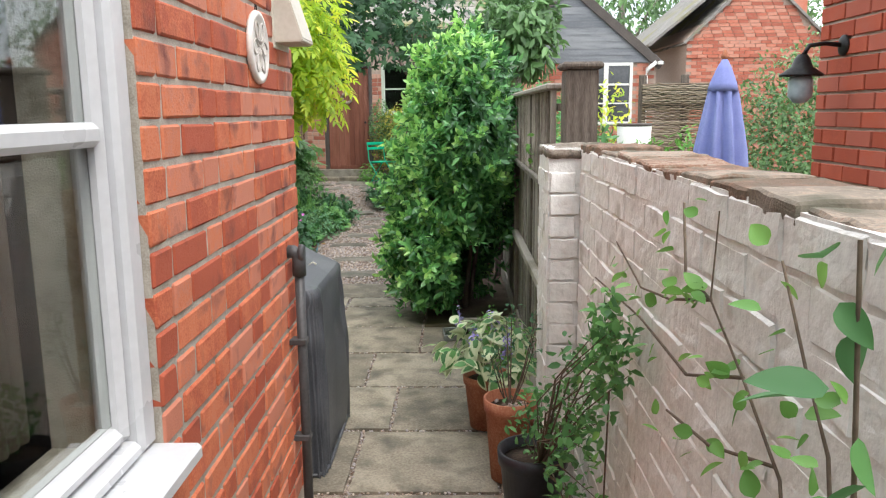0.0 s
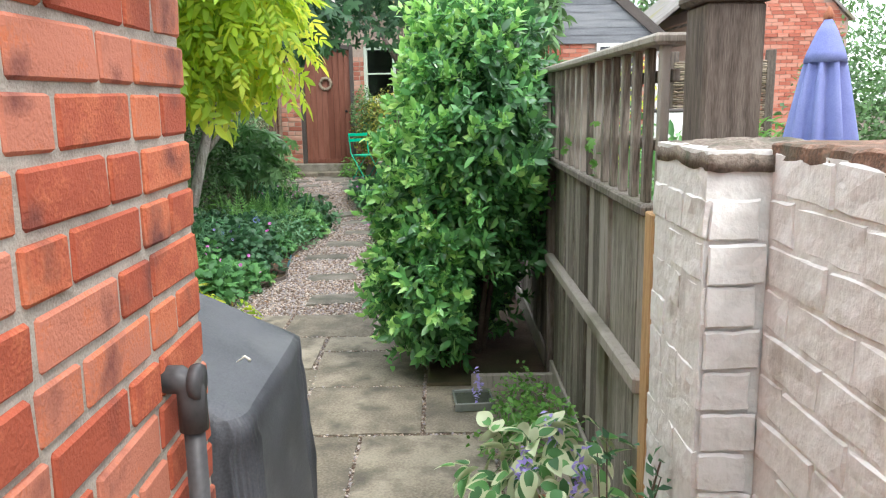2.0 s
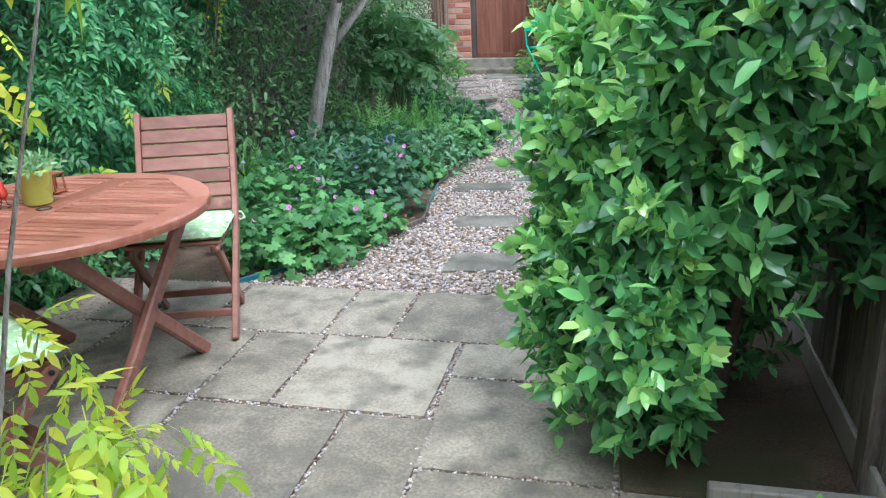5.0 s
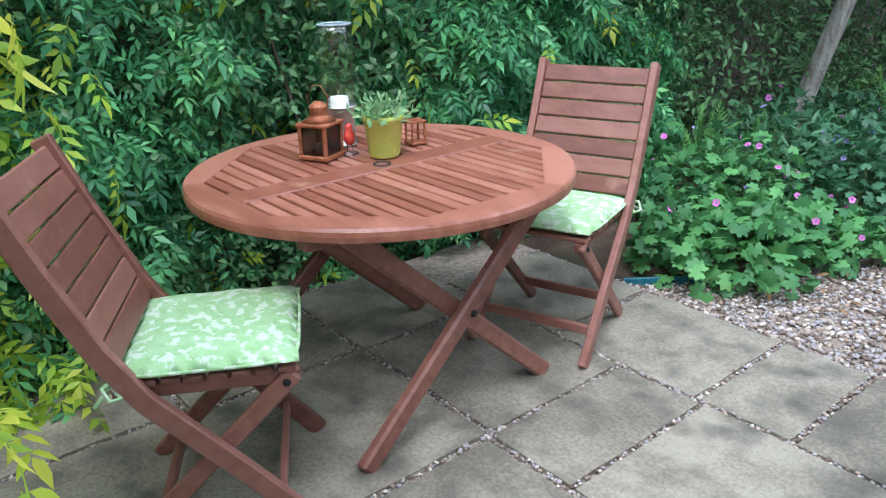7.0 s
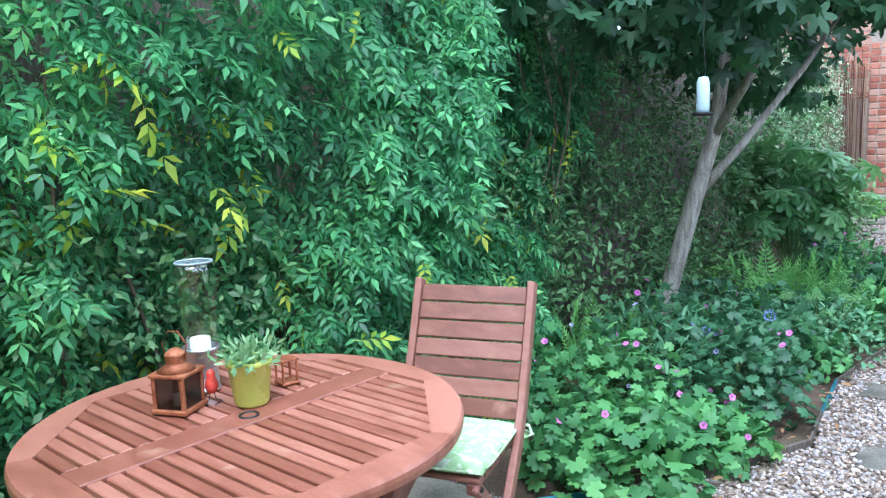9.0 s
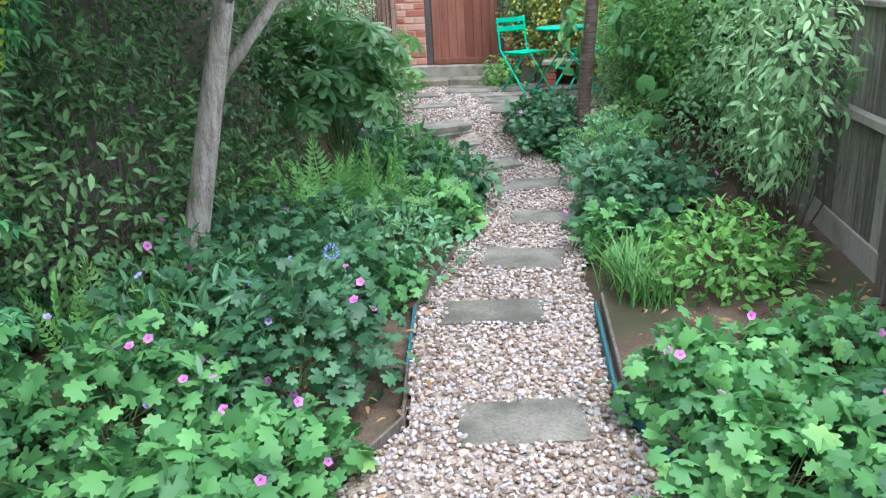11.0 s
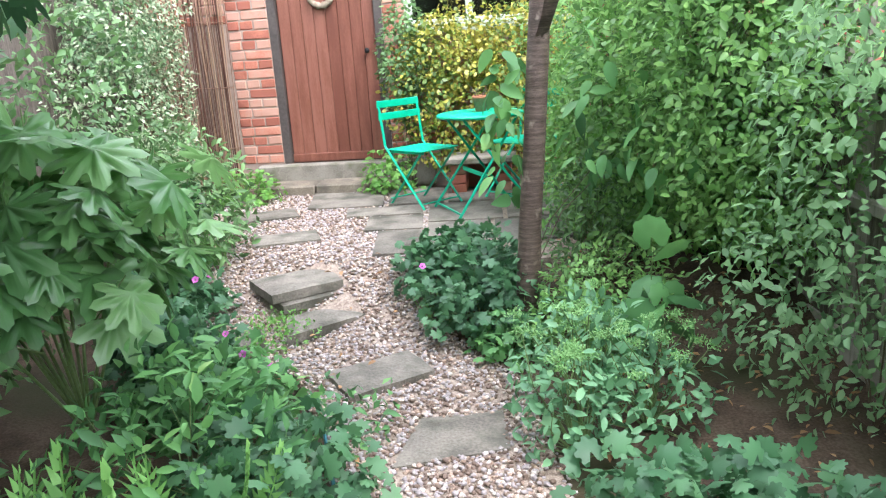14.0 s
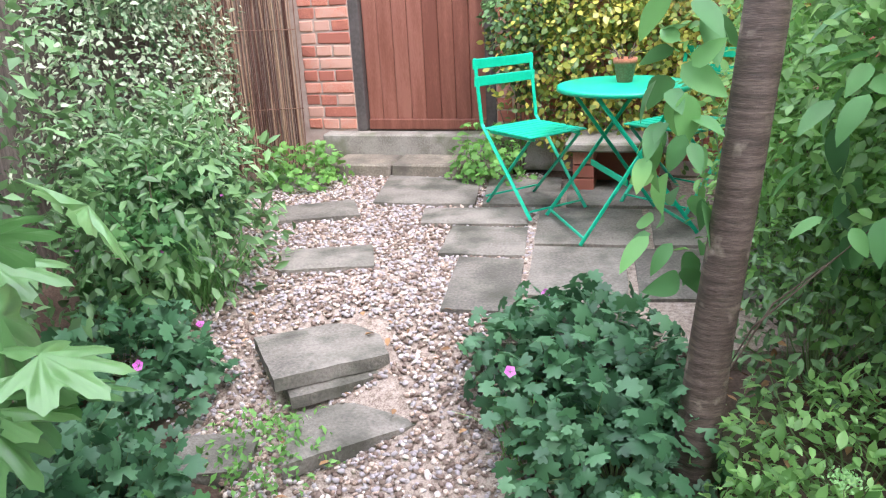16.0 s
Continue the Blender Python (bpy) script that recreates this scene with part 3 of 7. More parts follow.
# box coloured near-black in place of an unlit room
wall_box("wall_room", [(-2.6, -2.5, -1.5, 2.3, 0.2, 2.6), (-2.5, -0.76, -1.5, -1.45, 0.2, 2.6), (-2.5, -0.76, 2.25, 2.3, 0.2, 2.6), (-2.5, -0.76, -1.5, 2.3, 0.2, 0.25), (-2.5, -0.76, -1.5, 2.3, 2.55, 2.6)], DARK, "near-black box for the unlit room behind the window")
curtain_bm = bmesh.new()
for i in range(9):
    add_tube(curtain_bm, [(-0.72, 0.98 - 0.035 * i, 0.95), (-0.72 - 0.01 * (i % 2), 0.98 - 0.035 * i, 1.6), (-0.72, 0.98 - 0.035 * i, 2.2)], 0.024, 8)
tagged(part("curtain", curtain_bm, surface("dim_brown_curtain", [(0.1, 0.075, 0.055), (0.17, 0.13, 0.1)], 0.9, 6, 120, 0.3), smooth=True), "brown curtain drawn aside behind the window", "curtain")

# fixtures on the house wall
plaque = thing("wall_plaque", -0.5, 2.065, 1.762, 0, "round white pottery plaque with a leaf pattern", "wall ornament")
rot = Matrix.Rotation(radians(90), 4, "Y")
disc = lathe("disc", [(0.0, 0.0), (0.106, 0.0), (0.112, 0.008), (0.108, 0.018), (0.096, 0.02), (0.09, 0.015), (0.0, 0.015)], PLAQUE, plaque, 40)
disc.matrix_basis = rot
pattern = bmesh.new()
for k in range(6):
    for s in (-1, 1):
        a = radians(60 * k)
        pts = []
        for i in range(6):
            f = i / 5
            r = 0.012 + 0.074 * f
            b = a + s * 0.42 * math.sin(math.pi * f)
            pts.append((0.0165, r * math.cos(b), r * math.sin(b)))
        add_tube(pattern, pts, 0.0032, 5)
part("leaf_pattern", pattern, surface("grey_clay_relief", [(0.42, 0.38, 0.34), (0.55, 0.51, 0.46)], 0.7, 20, 90, 0.2), plaque, "grey raised leaf pattern", smooth=True)
tube("hanging_loop", [(0.008, -0.012, 0.108), (0.008, -0.006, 0.128), (0.008, 0.006, 0.128), (0.008, 0.012, 0.108)], 0.0022, IRON, plaque, 6)
vent = thing("vent_cowl", -0.5, 2.42, 1.8, 0, "cream metal vent cowl fixed to the brick", "vent")
bm = bmesh.new()
pr = [(-0.004, 0.0), (0.012, 0.0), (0.095, 0.0), (0.1, 0.012), (0.03, 0.24), (-0.004, 0.26)]
for y in (-0.1, 0.1):
    for x, z in pr:
        bm.verts.new((x, y, z))
bm.verts.ensure_lookup_table()
n = len(pr)
for i in range(n):
    bm.faces.new((bm.verts[i], bm.verts[(i + 1) % n], bm.verts[n + (i + 1) % n], bm.verts[n + i]))
bm.faces.new([bm.verts[i] for i in range(n)][::-1])
bm.faces.new([bm.verts[n + i] for i in range(n)])
bmesh.ops.bevel(bm, geom=bm.edges[:], offset=0.004, segments=2, affect="EDGES")
bmesh.ops.recalc_face_normals(bm, faces=bm.faces)
part("hood", bm, CREAM, vent)
box("back_plate", -0.006, 0.006, -0.115, 0.115, -0.02, 0.275, CREAM, vent, 0.002)
pipe = thing("waste_pipe", -0.46, 2.39, 0, 0, "grey plastic waste pipe running down the brick", "pipe")
tube("pipe", [(0, 0, 1.0), (0, 0, 0.5), (0, 0, -0.05)], 0.018, GREY_PIPE, pipe, 14)
bm = bmesh.new()
add_tube(bm, [(-0.045, 0, 1.06), (-0.02, 0, 1.06), (-0.004, 0, 1.05), (0, 0, 1.03), (0, 0, 0.97)], 0.025, 14)
part("elbow", bm, GREY_PIPE, pipe, smooth=True)
lathe("access_cap", [(0.0, -0.004), (0.03, -0.004), (0.033, 0.006), (0.03, 0.014), (0.0, 0.014)], GREY_PIPE, pipe, 20).matrix_basis = pose(0.006, 0.0, 1.055, 0, 90, 0)
for z in (0.72, 0.34):
    box("pipe_clip", -0.05, 0.02, -0.024, 0.024, z - 0.012, z + 0.012, GREY_PIPE, pipe, 0.004)

# ---------------------------------------------------------------- coping and cap of the white wall
coping = thing("wall_coping", 0.7, 0.6, 1.42, 0, "crumbling brick coping on the white garden wall", "coping")
y = -1.5
k = 0
while y < 2.5:
    w = RNG.uniform(0.19, 0.24)
    bm = bmesh.new()
    add_box(bm, -0.1, 0.11, y - 0.6, y - 0.6 + w - 0.008, -0.02, 0.006 + RNG.uniform(0, 0.014), 0.005, jitter=0.006)
    bmesh.ops.subdivide_edges(bm, edges=bm.edges[:], cuts=4, use_grid_fill=True)
    for v in bm.verts:
        v.co += 0.006 * noise.noise_vector(v.co * 30 + Vector((k, 0, 0)))
    part("brick", bm, COPING, coping)
    y += w
    k += 1
cap_bm = bmesh.new()
bmesh.ops.create_grid(cap_bm, x_segments=20, y_segments=22, size=0.5)
for v in cap_bm.verts:
    x, y = v.co.x, v.co.y
    e = max(abs(x), abs(y)) * 2
    v.co = Vector((0.642 + x * 0.334, 2.757 + y * 0.352, 1.412 + 0.018 * (1 - e ** 3) + 0.011 * noise.noise((x * 9, y * 9, 2))))
r = bmesh.ops.extrude_face_region(cap_bm, geom=cap_bm.faces[:])
bmesh.ops.translate(cap_bm, vec=(0, 0, -0.03), verts=[g for g in r["geom"] if isinstance(g, bmesh.types.BMVert)])
bmesh.ops.recalc_face_normals(cap_bm, faces=cap_bm.faces)
tagged(part("pillar_cap", cap_bm, CEMENT, smooth=True), "domed grey cement cap on the pillar", "coping")

# ---------------------------------------------------------------- fence
fence = thing("garden_fence", 0.56, 5, 0, 0, "weathered grey board fence with slatted trellis above", "fence")
FO = Vector((0.56, 5, 0))


def fbox(name, x0, x1, y0, y1, z0, z1, material=OLDWOOD, bevel=0.003, label=""):
    return box(name, x0 - FO.x, x1 - FO.x, y0 - FO.y, y1 - FO.y, z0, z1, material, fence, bevel, label)


y = 3.29
while y < 14.5:
    o = 0.006 * RNG.normal()
    fbox("board", 0.575 + o, 0.592 + o, y, y + 0.138, -0.02 + 0.01 * RNG.random(), 1.19 + 0.006 * RNG.normal(), bevel=0.003)
    y += 0.142
fbox("top_rail", 0.535, 0.605, 3.28, 14.6, 1.19, 1.222, bevel=0.006)
fbox("middle_rail", 0.53, 0.574, 3.29, 14.6, 0.655, 0.71, bevel=0.008)
fbox("gravel_board", 0.556, 0.574, 3.29, 14.6, -0.04, 0.11, bevel=0.004)
fbox("post", 0.54, 0.62, 5.18, 5.27, -0.05, 1.187, DARKPOST, 0.006)
for y in (7.1, 9.0, 10.9, 12.8):
    fbox("post", 0.5, 0.574, y, y + 0.085, -0.05, 1.187, DARKPOST, 0.006)
for z in (1.37, 1.56):
    fbox("trellis_rail", 0.585, 0.605, 3.2, 14.6, z, z + 0.034, bevel=0.003)
y, k = 3.2, 0
while y < 14.5:
    fbox("slat", 0.555, 0.58, y, y + 0.034, 1.222, 1.655, bevel=0.003)
    y += 0.142
    k += 1
fbox("trellis_cap", 0.53, 0.63, 3.18, 14.6, 1.655, 1.685, bevel=0.008)
post = thing("fence_post", 0.66, 3.05, 0, 0, "tall dark square timber post with a flat cap", "post")
box("shaft", -0.07, 0.07, -0.075, 0.075, -0.05, 1.735, DARKPOST, post, 0.008)
box("cap", -0.088, 0.088, -0.093, 0.093, 1.735, 1.765, DARKPOST, post, 0.01)
npost = thing("timber_post", 0.53, 3.15, 0, 0, "fresh pale timber post beside the white pillar", "post")
box("shaft", 0.004, 0.075, 0.01, 0.085, -0.05, 1.215, NEWWOOD, npost, 0.004)

# ---------------------------------------------------------------- paving
patio = tagged(new("patio_paving"), "riven sandstone slabs with pale gravel joints", "paving", kind="structure")
stones = tagged(new("stepping_stones"), "worn grey stone slabs set in gravel as steps", "stepping stones", kind="structure")


def slab(parent, corners, top, thick=0.05, gap=0.012, name="slab"):
    """A riven slab with uneven edges on four corners."""
    if parent.name.startswith("stepping"):
        STONE_QUADS.append(corners)
    c = [Vector((x, y, 0)) for x, y in corners]
    mid = sum(c, Vector()) / 4
    c = [p + (mid - p).normalized() * gap * 1.4 for p in c]
    bm = bmesh.new()
    n = 7
    grid = [[None] * (n + 1) for _ in range(n + 1)]
    seed = Vector(RNG.uniform(0, 50, 3))
    for i in range(n + 1):
        for j in range(n + 1):
            a, b = i / n, j / n
            p = (c[0] * (1 - a) + c[1] * a) * (1 - b) + (c[3] * (1 - a) + c[2] * a) * b
            edge = i in (0, n) or j in (0, n)
            w = 0.006 * noise.noise_vector(p * 14 + seed)
            grid[i][j] = bm.verts.new((p.x + (w.x if edge else 0), p.y + (w.y if edge else 0), top + 0.0035 * noise.noise(p * 5 + seed) - (0.006 if edge else 0)))
    for i in range(n):
        for j in range(n):
            bm.faces.new((grid[i][j], grid[i + 1][j], grid[i + 1][j + 1], grid[i][j + 1]))
    loop = [grid[i][0] for i in range(n)] + [grid[n][j] for j in range(n)] + [grid[i][n] for i in range(n, 0, -1)] + [grid[0][j] for j in range(n, 0, -1)]
    low = [bm.verts.new((v.co.x, v.co.y, top - thick)) for v in loop]
    for k in range(len(loop)):
        q = (k + 1) % len(loop)
        bm.faces.new((loop[k], low[k], low[q], loop[q]))
    return part(name, bm, STEPPING if parent is stones else SLAB, parent)


RECTS = [(-0.35, 0.3, 2.6, 3.24), (-1.0, -0.35, 2.6, 3.24), (-0.35, 0.6, 1.9, 2.6), (-0.5, 0.6, 1.2, 1.9), (-0.5, 0.6, 0.4, 1.2), (0.3, 0.6, 2.6, 3.24),
         (-0.56, -0.22, 3.24, 3.86), (-0.22, 0.42, 3.24, 3.86), (0.42, 0.57, 3.24, 4.5), (-1.2, -0.56, 3.24, 3.86),
         (-0.73, -0.42, 3.86, 4.5), (-0.42, 0.2, 3.86, 4.5), (0.2, 0.42, 3.86, 4.5), (-1.36, -0.73, 3.86, 4.5),
         (-0.75, -0.13, 4.5, 5.12), (-0.13, 0.5, 4.5, 5.12), (-0.78, -0.13, 5.12, 5.74), (-0.79, -0.18, 5.74, 6.04),
         (-1.08, -0.75, 4.8, 5.42), (-1.72, -1.08, 4.8, 5.42), (-1.4, -0.79, 5.42, 6.04), (-1.72, -1.4, 5.42, 6.04),
         (-0.5, -0.18, 6.04, 6.6), (-1.12, -0.5, 6.04, 6.6), (-1.43, -1.12, 6.04, 6.6), (-2.03, -1.43, 6.04, 6.6), (-2.66, -2.03, 6.04, 6.6),
         (-2.4, -1.72, 5.44, 6.04), (-2.42, -1.72, 4.8, 5.44), (-3.0, -2.4, 5.44, 6.04), (-3.0, -2.42, 4.8, 5.44),
         (-1.08, -0.73, 4.5, 4.8), (-1.72, -1.36, 4.18, 4.8), (-1.36, -1.08, 4.5, 4.8), (-2.46, -1.72, 4.18, 4.8), (-3.0, -2.46, 4.18, 4.8),
         (-1.95, -1.36, 3.54, 4.18), (-2.6, -1.95, 3.54, 4.18), (-1.95, -1.2, 2.62, 3.54), (-2.6, -1.95, 2.62, 3.54)]
for x0, x1, y0, y1 in RECTS:
    slab(patio, [(x0, y0), (x1, y0), (x1, y1), (x0, y1)], 0.0 + 0.002 * RNG.normal())
STONE_QUADS = []
for q in ([(-1.1, 6.96), (-0.66, 7.02), (-0.71, 7.31), (-1.11, 7.27)], [(-1.23, 7.77), (-0.78, 7.84), (-0.83, 8.12), (-1.27, 8.04)], [(-1.43, 8.72), (-0.96, 8.74), (-0.98, 9.02), (-1.45, 8.98)],
          [(-1.33, 9.44), (-0.9, 9.4), (-0.86, 9.71), (-1.31, 9.77)], [(-1.21, 10.21), (-0.77, 10.22), (-0.77, 10.5), (-1.23, 10.5)], [(-1.34, 10.96), (-0.9, 11.05), (-0.91, 11.35), (-1.25, 11.32)]):
    slab(stones, q, -0.026 + 0.003 * RNG.normal(), 0.04, 0.004)
slab(stones, [(-1.55, 11.5), (-1.19, 11.73), (-1.32, 11.98), (-1.69, 11.78)], -0.005, 0.05, 0.002)
slab(stones, [(-2.3, 12.1), (-2.06, 12.17), (-2.1, 12.38), (-2.36, 12.33)], 0.0, 0.06, 0.002)
slab(stones, [(-1.94, 12.16), (-1.55, 12.43), (-1.66, 12.66), (-2.0, 12.46)], 0.03, 0.06, 0.002)
slab(stones, [(-2.01, 12.45), (-1.66, 12.69), (-1.78, 12.96), (-2.2, 12.74)], 0.088, 0.05, 0.002)
slab(stones, [(-2.07, 12.47), (-1.71, 12.69), (-1.86, 13.0), (-2.27, 12.78)], 0.15, 0.058, 0.002)
for q in ([(-2.37, 13.3), (-1.93, 13.39), (-2.01, 13.68), (-2.46, 13.59)], [(-2.64, 14.03), (-2.2, 14.15), (-2.32, 14.46), (-2.75, 14.3)], [(-3.0, 14.7), (-2.68, 14.86), (-2.77, 15.15), (-3.07, 15.03)],
          [(-2.21, 14.4), (-1.6, 14.35), (-1.63, 14.93), (-2.25, 15.02)], [(-1.86, 14.02), (-1.28, 14.0), (-1.28, 14.31), (-1.89, 14.3)], [(-1.69, 13.57), (-1.27, 13.54), (-1.28, 13.97), (-1.68, 13.99)],
          [(-1.57, 12.94), (-1.27, 12.92), (-1.27, 13.51), (-1.58, 13.54)], [(-1.25, 13.09), (-0.84, 13.07), (-0.82, 13.66), (-1.25, 13.68)], [(-1.25, 13.7), (-0.72, 13.69), (-0.7, 14.27), (-1.25, 14.31)],
          [(-1.57, 14.34), (-1.13, 14.33), (-1.13, 14.93), (-1.59, 14.94)], [(-1.11, 14.33), (-0.5, 14.3), (-0.5, 14.85), (-1.11, 14.9)], [(-0.81, 13.07), (-0.25, 13.1), (-0.25, 13.66), (-0.8, 13.66)], [(-1.26, 12.65), (-0.85, 12.65), (-0.85, 13.05), (-1.25, 13.07)], [(-0.7, 13.69), (-0.1, 13.69), (-0.1, 14.27), (-0.68, 14.27)]):
    slab(stones, q, 0.215 + 0.003 * RNG.normal(), 0.05, 0.008)
LEFT_EDGE = [(-2.15, 6.62), (-1.86, 6.99), (-1.6, 7.46), (-1.42, 7.9), (-1.48, 8.3), (-1.55, 8.85), (-1.5, 9.4), (-1.44, 9.9), (-1.4, 10.4), (-1.6, 11.25), (-1.88, 11.9), (-2.3, 12.3), (-2.85, 12.7), (-2.88, 13.4), (-2.9, 14.2), (-3.05, 15.15)]
RIGHT_EDGE = [(-0.25, 6.62), (-0.35, 7.1), (-0.52, 7.56), (-0.72, 8.1), (-0.76, 8.9), (-0.8, 9.3), (-0.74, 10.0), (-0.74, 10.8), (-0.8, 11.6), (-1.15, 12.2), (-1.3, 12.6), (-1.3, 13.4), (-1.3, 15.15)]
EY = [p[1] for p in LEFT_EDGE]


def gravel_span(y):
    return (np.interp(y, [p[1] for p in LEFT_EDGE], [p[0] for p in LEFT_EDGE]), np.interp(y, [p[1] for p in RIGHT_EDGE], [p[0] for p in RIGHT_EDGE]))


bm = bmesh.new()
rows = []
for y in np.arange(6.6, 15.2, 0.1):
    a, b = gravel_span(y)
    rows.append([bm.verts.new((a + (b - a) * k / 6, y, ground_z(a + (b - a) * k / 6, y) + 0.012)) for k in range(7)])
for r0, r1 in zip(rows, rows[1:]):
    for k in range(6):
        bm.faces.new((r0[k], r0[k + 1], r1[k + 1], r1[k]))
gravel_bed = tagged(part("gravel_path", bm, GRIT, smooth=True), "pale mixed flint gravel path between flower beds", "gravel path", kind="structure")
tagged(box("terrace_bed", -1.34, -0.1, 12.7, 14.95, 0.1, 0.193, GRIT), "pale grit bed under the upper slabs", "paving", kind="structure")
tagged(box("patio_bed", -3.0, 0.58, 0.3, 6.62, -0.06, -0.02, GRIT), "pale grit bed under the slabs", "paving", kind="structure")


def pebbles(name, P, S, parent, label):
    """Many rounded stones at P, of half-size S."""
    bm = bmesh.new()
    bmesh.ops.create_icosphere(bm, subdivisions=1, radius=1)
    bm.verts.ensure_lookup_table()
    tv = np.array([v.co for v in bm.verts])
    tf = np.array([[v.index for v in f.verts] for f in bm.faces])
    bm.free()
    n = len(P)
    sc = S[:, None] * np.stack([RNG.uniform(0.8, 1.35, n), RNG.uniform(0.7, 1.1, n), RNG.uniform(0.45, 0.8, n)], 1)
    a = RNG.uniform(0, 6.283, n)
    v = tv[None] * sc[:, None] * (1 + 0.14 * RNG.normal(size=(n, len(tv), 1)))
    tilt = RNG.normal(0, 0.25, (n, 1))
    z = v[..., 2] + tilt * v[..., 0]
    x = v[..., 0] * np.cos(a)[:, None] - v[..., 1] * np.sin(a)[:, None]
    y = v[..., 0] * np.sin(a)[:, None] + v[..., 1] * np.cos(a)[:, None]
    V = np.stack([x, y, z], -1) + P[:, None]
    F = tf[None] + (np.arange(n) * len(tv))[:, None, None]
    ob = arrays(name, V, F.reshape(-1, 3), PEBBLE, parent, label)
    return tagged(ob, kind="stuff")


ys = 6.6 + 8.5 * RNG.random(50000)
spans = np.array([gravel_span(y) for y in ys])
xs = spans[:, 0] + (spans[:, 1] - spans[:, 0]) * RNG.uniform(-0.03, 1.03, len(ys))
keep = RNG.random(len(ys)) < np.clip((spans[:, 1] - spans[:, 0]) / 1.7, 0.35, 1)
xs, ys = xs[keep], ys[keep]
off = np.ones(len(xs), bool)
for q in STONE_QUADS:
    inside = np.ones(len(xs), bool)
    for (ax, ay), (bx, by) in zip(q, q[1:] + q[:1]):
        inside &= (bx - ax) * (ys - ay) - (by - ay) * (xs - ax) > 0.006
    off &= ~inside
xs, ys = xs[off], ys[off]
zs = np.array([ground_z(x, y) for x, y in zip(xs, ys)]) + 0.012 + RNG.uniform(0, 0.012, len(xs))
pebbles("gravel", np.stack([xs, ys, zs], 1), RNG.uniform(0.0065, 0.0135, len(xs)), gravel_bed, "mixed buff and grey flint pebbles")
jp = []
for x0, x1, y0, y1 in RECTS[1:]:
    for (ax, ay), (bx, by) in (((x0, y0), (x1, y0)), ((x0, y0), (x0, y1)), ((x1, y0), (x1, y1)), ((x0, y1), (x1, y1))):
        L = math.hypot(bx - ax, by - ay)
        for f in RNG.random(int(L * 90)):
            jp.append((ax + (bx - ax) * f + RNG.normal(0, 0.006), ay + (by - ay) * f + RNG.normal(0, 0.006), -0.011 + RNG.uniform(-0.004, 0.004)))
jp = np.array(jp)
pebbles("joint_gravel", jp, RNG.uniform(0.004, 0.0085, len(jp)), patio, "pale gravel in the joints")
edging_b = thing("bed_edging", -0.5, 7.5, -0.05, 0, "low brown timber and blue plastic edging by the gravel", "edging")
for k, (a, b) in enumerate(zip(RIGHT_EDGE[:4], RIGHT_EDGE[1:5])):
    for j, dx in enumerate((0.02, 0.045)):
        beam("edging_strip", (a[0] + 0.5 + dx, a[1] - 7.5, 0.03 + 0.03 * j), (b[0] + 0.5 + dx, b[1] - 7.5, 0.03 + 0.03 * j), 0.014, 0.05 + 0.03 * j, DARKPOST if j else BLUETRAY, edging_b, 0.004)
edging = thing("bed_edging", -1.7, 7.3, -0.05, 0, "low dark timber and blue plastic edging along the bed", "edging")
ep = [Vector((x - 0.02 + 1.7, y - 7.3, 0)) for x, y in LEFT_EDGE[:10]]
for i, (a, b) in enumerate(zip(ep, ep[1:])):
    beam("edging_strip", a + Vector((0, 0, 0.022)), b + Vector((0, 0, 0.022)), 0.012, 0.05, BLUETRAY if i % 4 == 0 else DARKPOST, edging, 0.004)

# ---------------------------------------------------------------- rear house: steps, door, window, roof
steps = tagged(new("door_steps"), "two low concrete and stone steps to the door", "steps", kind="structure")


def rear_box(name, u0, u1, v0, v1, z0, z1, material, parent=None, bevel=0.0, label=""):
    return box(name, u0, u1, v0, v1, z0, z1, material, parent, bevel, label, m=REAR)


rear_box("kerb", -0.28, 1.25, -0.12, 0.01, 0.1, 0.322, CONCRETE, steps, 0.012)
rear_box("step_slab", -0.12, 0.28, -0.42, -0.12, 0.1, 0.192, SLAB, steps, 0.012)
rear_box("step_slab", 0.29, 1.0, -0.42, -0.12, 0.1, 0.196, SLAB, steps, 0.012)
door_1 = tagged(new("door_1"), "red-brown boarded timber door, shut, with a wreath hook", "door", kind="structure")
door_1.matrix_basis = REAR
for i in range(8):
    w = 0.805 / 8
    box("plank", 0.003 + i * w, 0.003 + (i + 1) * w - 0.003, 0.05, 0.09, 0.33, 2.25, DOORWOOD, door_1, 0.004)
box("kick_rail", 0.002, 0.808, 0.036, 0.049, 0.325, 0.395, DOORWOOD, door_1, 0.004)
box("door_frame", -0.07, -0.002, 0.0, 0.12, 0.322, 2.33, DARKTRIM, door_1, 0.005, "dark brown timber frame")
box("door_frame", 0.812, 0.88, 0.0, 0.12, 0.322, 2.33, DARKTRIM, door_1, 0.005)
box("door_frame", -0.002, 0.812, 0.0, 0.12, 2.255, 2.33, DARKTRIM, door_1, 0.005)
lathe("door_knob", [(0.0, 0.0), (0.016, 0.0), (0.01, 0.012), (0.022, 0.03), (0.018, 0.045), (0.0, 0.05)], IRON, door_1, 16).matrix_basis = pose(0.73, 0.05, 1.22, 90, 0, 0)
wreath = thing("door_wreath", *(REAR @ Vector((0.38, 0.035, 1.69))), -6, "round dried wreath hung on the door", "wreath")
bm = bmesh.new()
ring = [(0.1 * math.cos(a), 0.0, 0.1 * math.sin(a)) for a in np.linspace(0, 2 * math.pi, 25)]
add_tube(bm, ring, [0.028 + 0.006 * math.sin(9 * i) for i in range(25)], 9, cap=False)
part("ring", bm, STRAW, wreath, smooth=True)
window_2 = tagged(new("window_2"), "pale green casement window in three lights", "window", kind="structure")
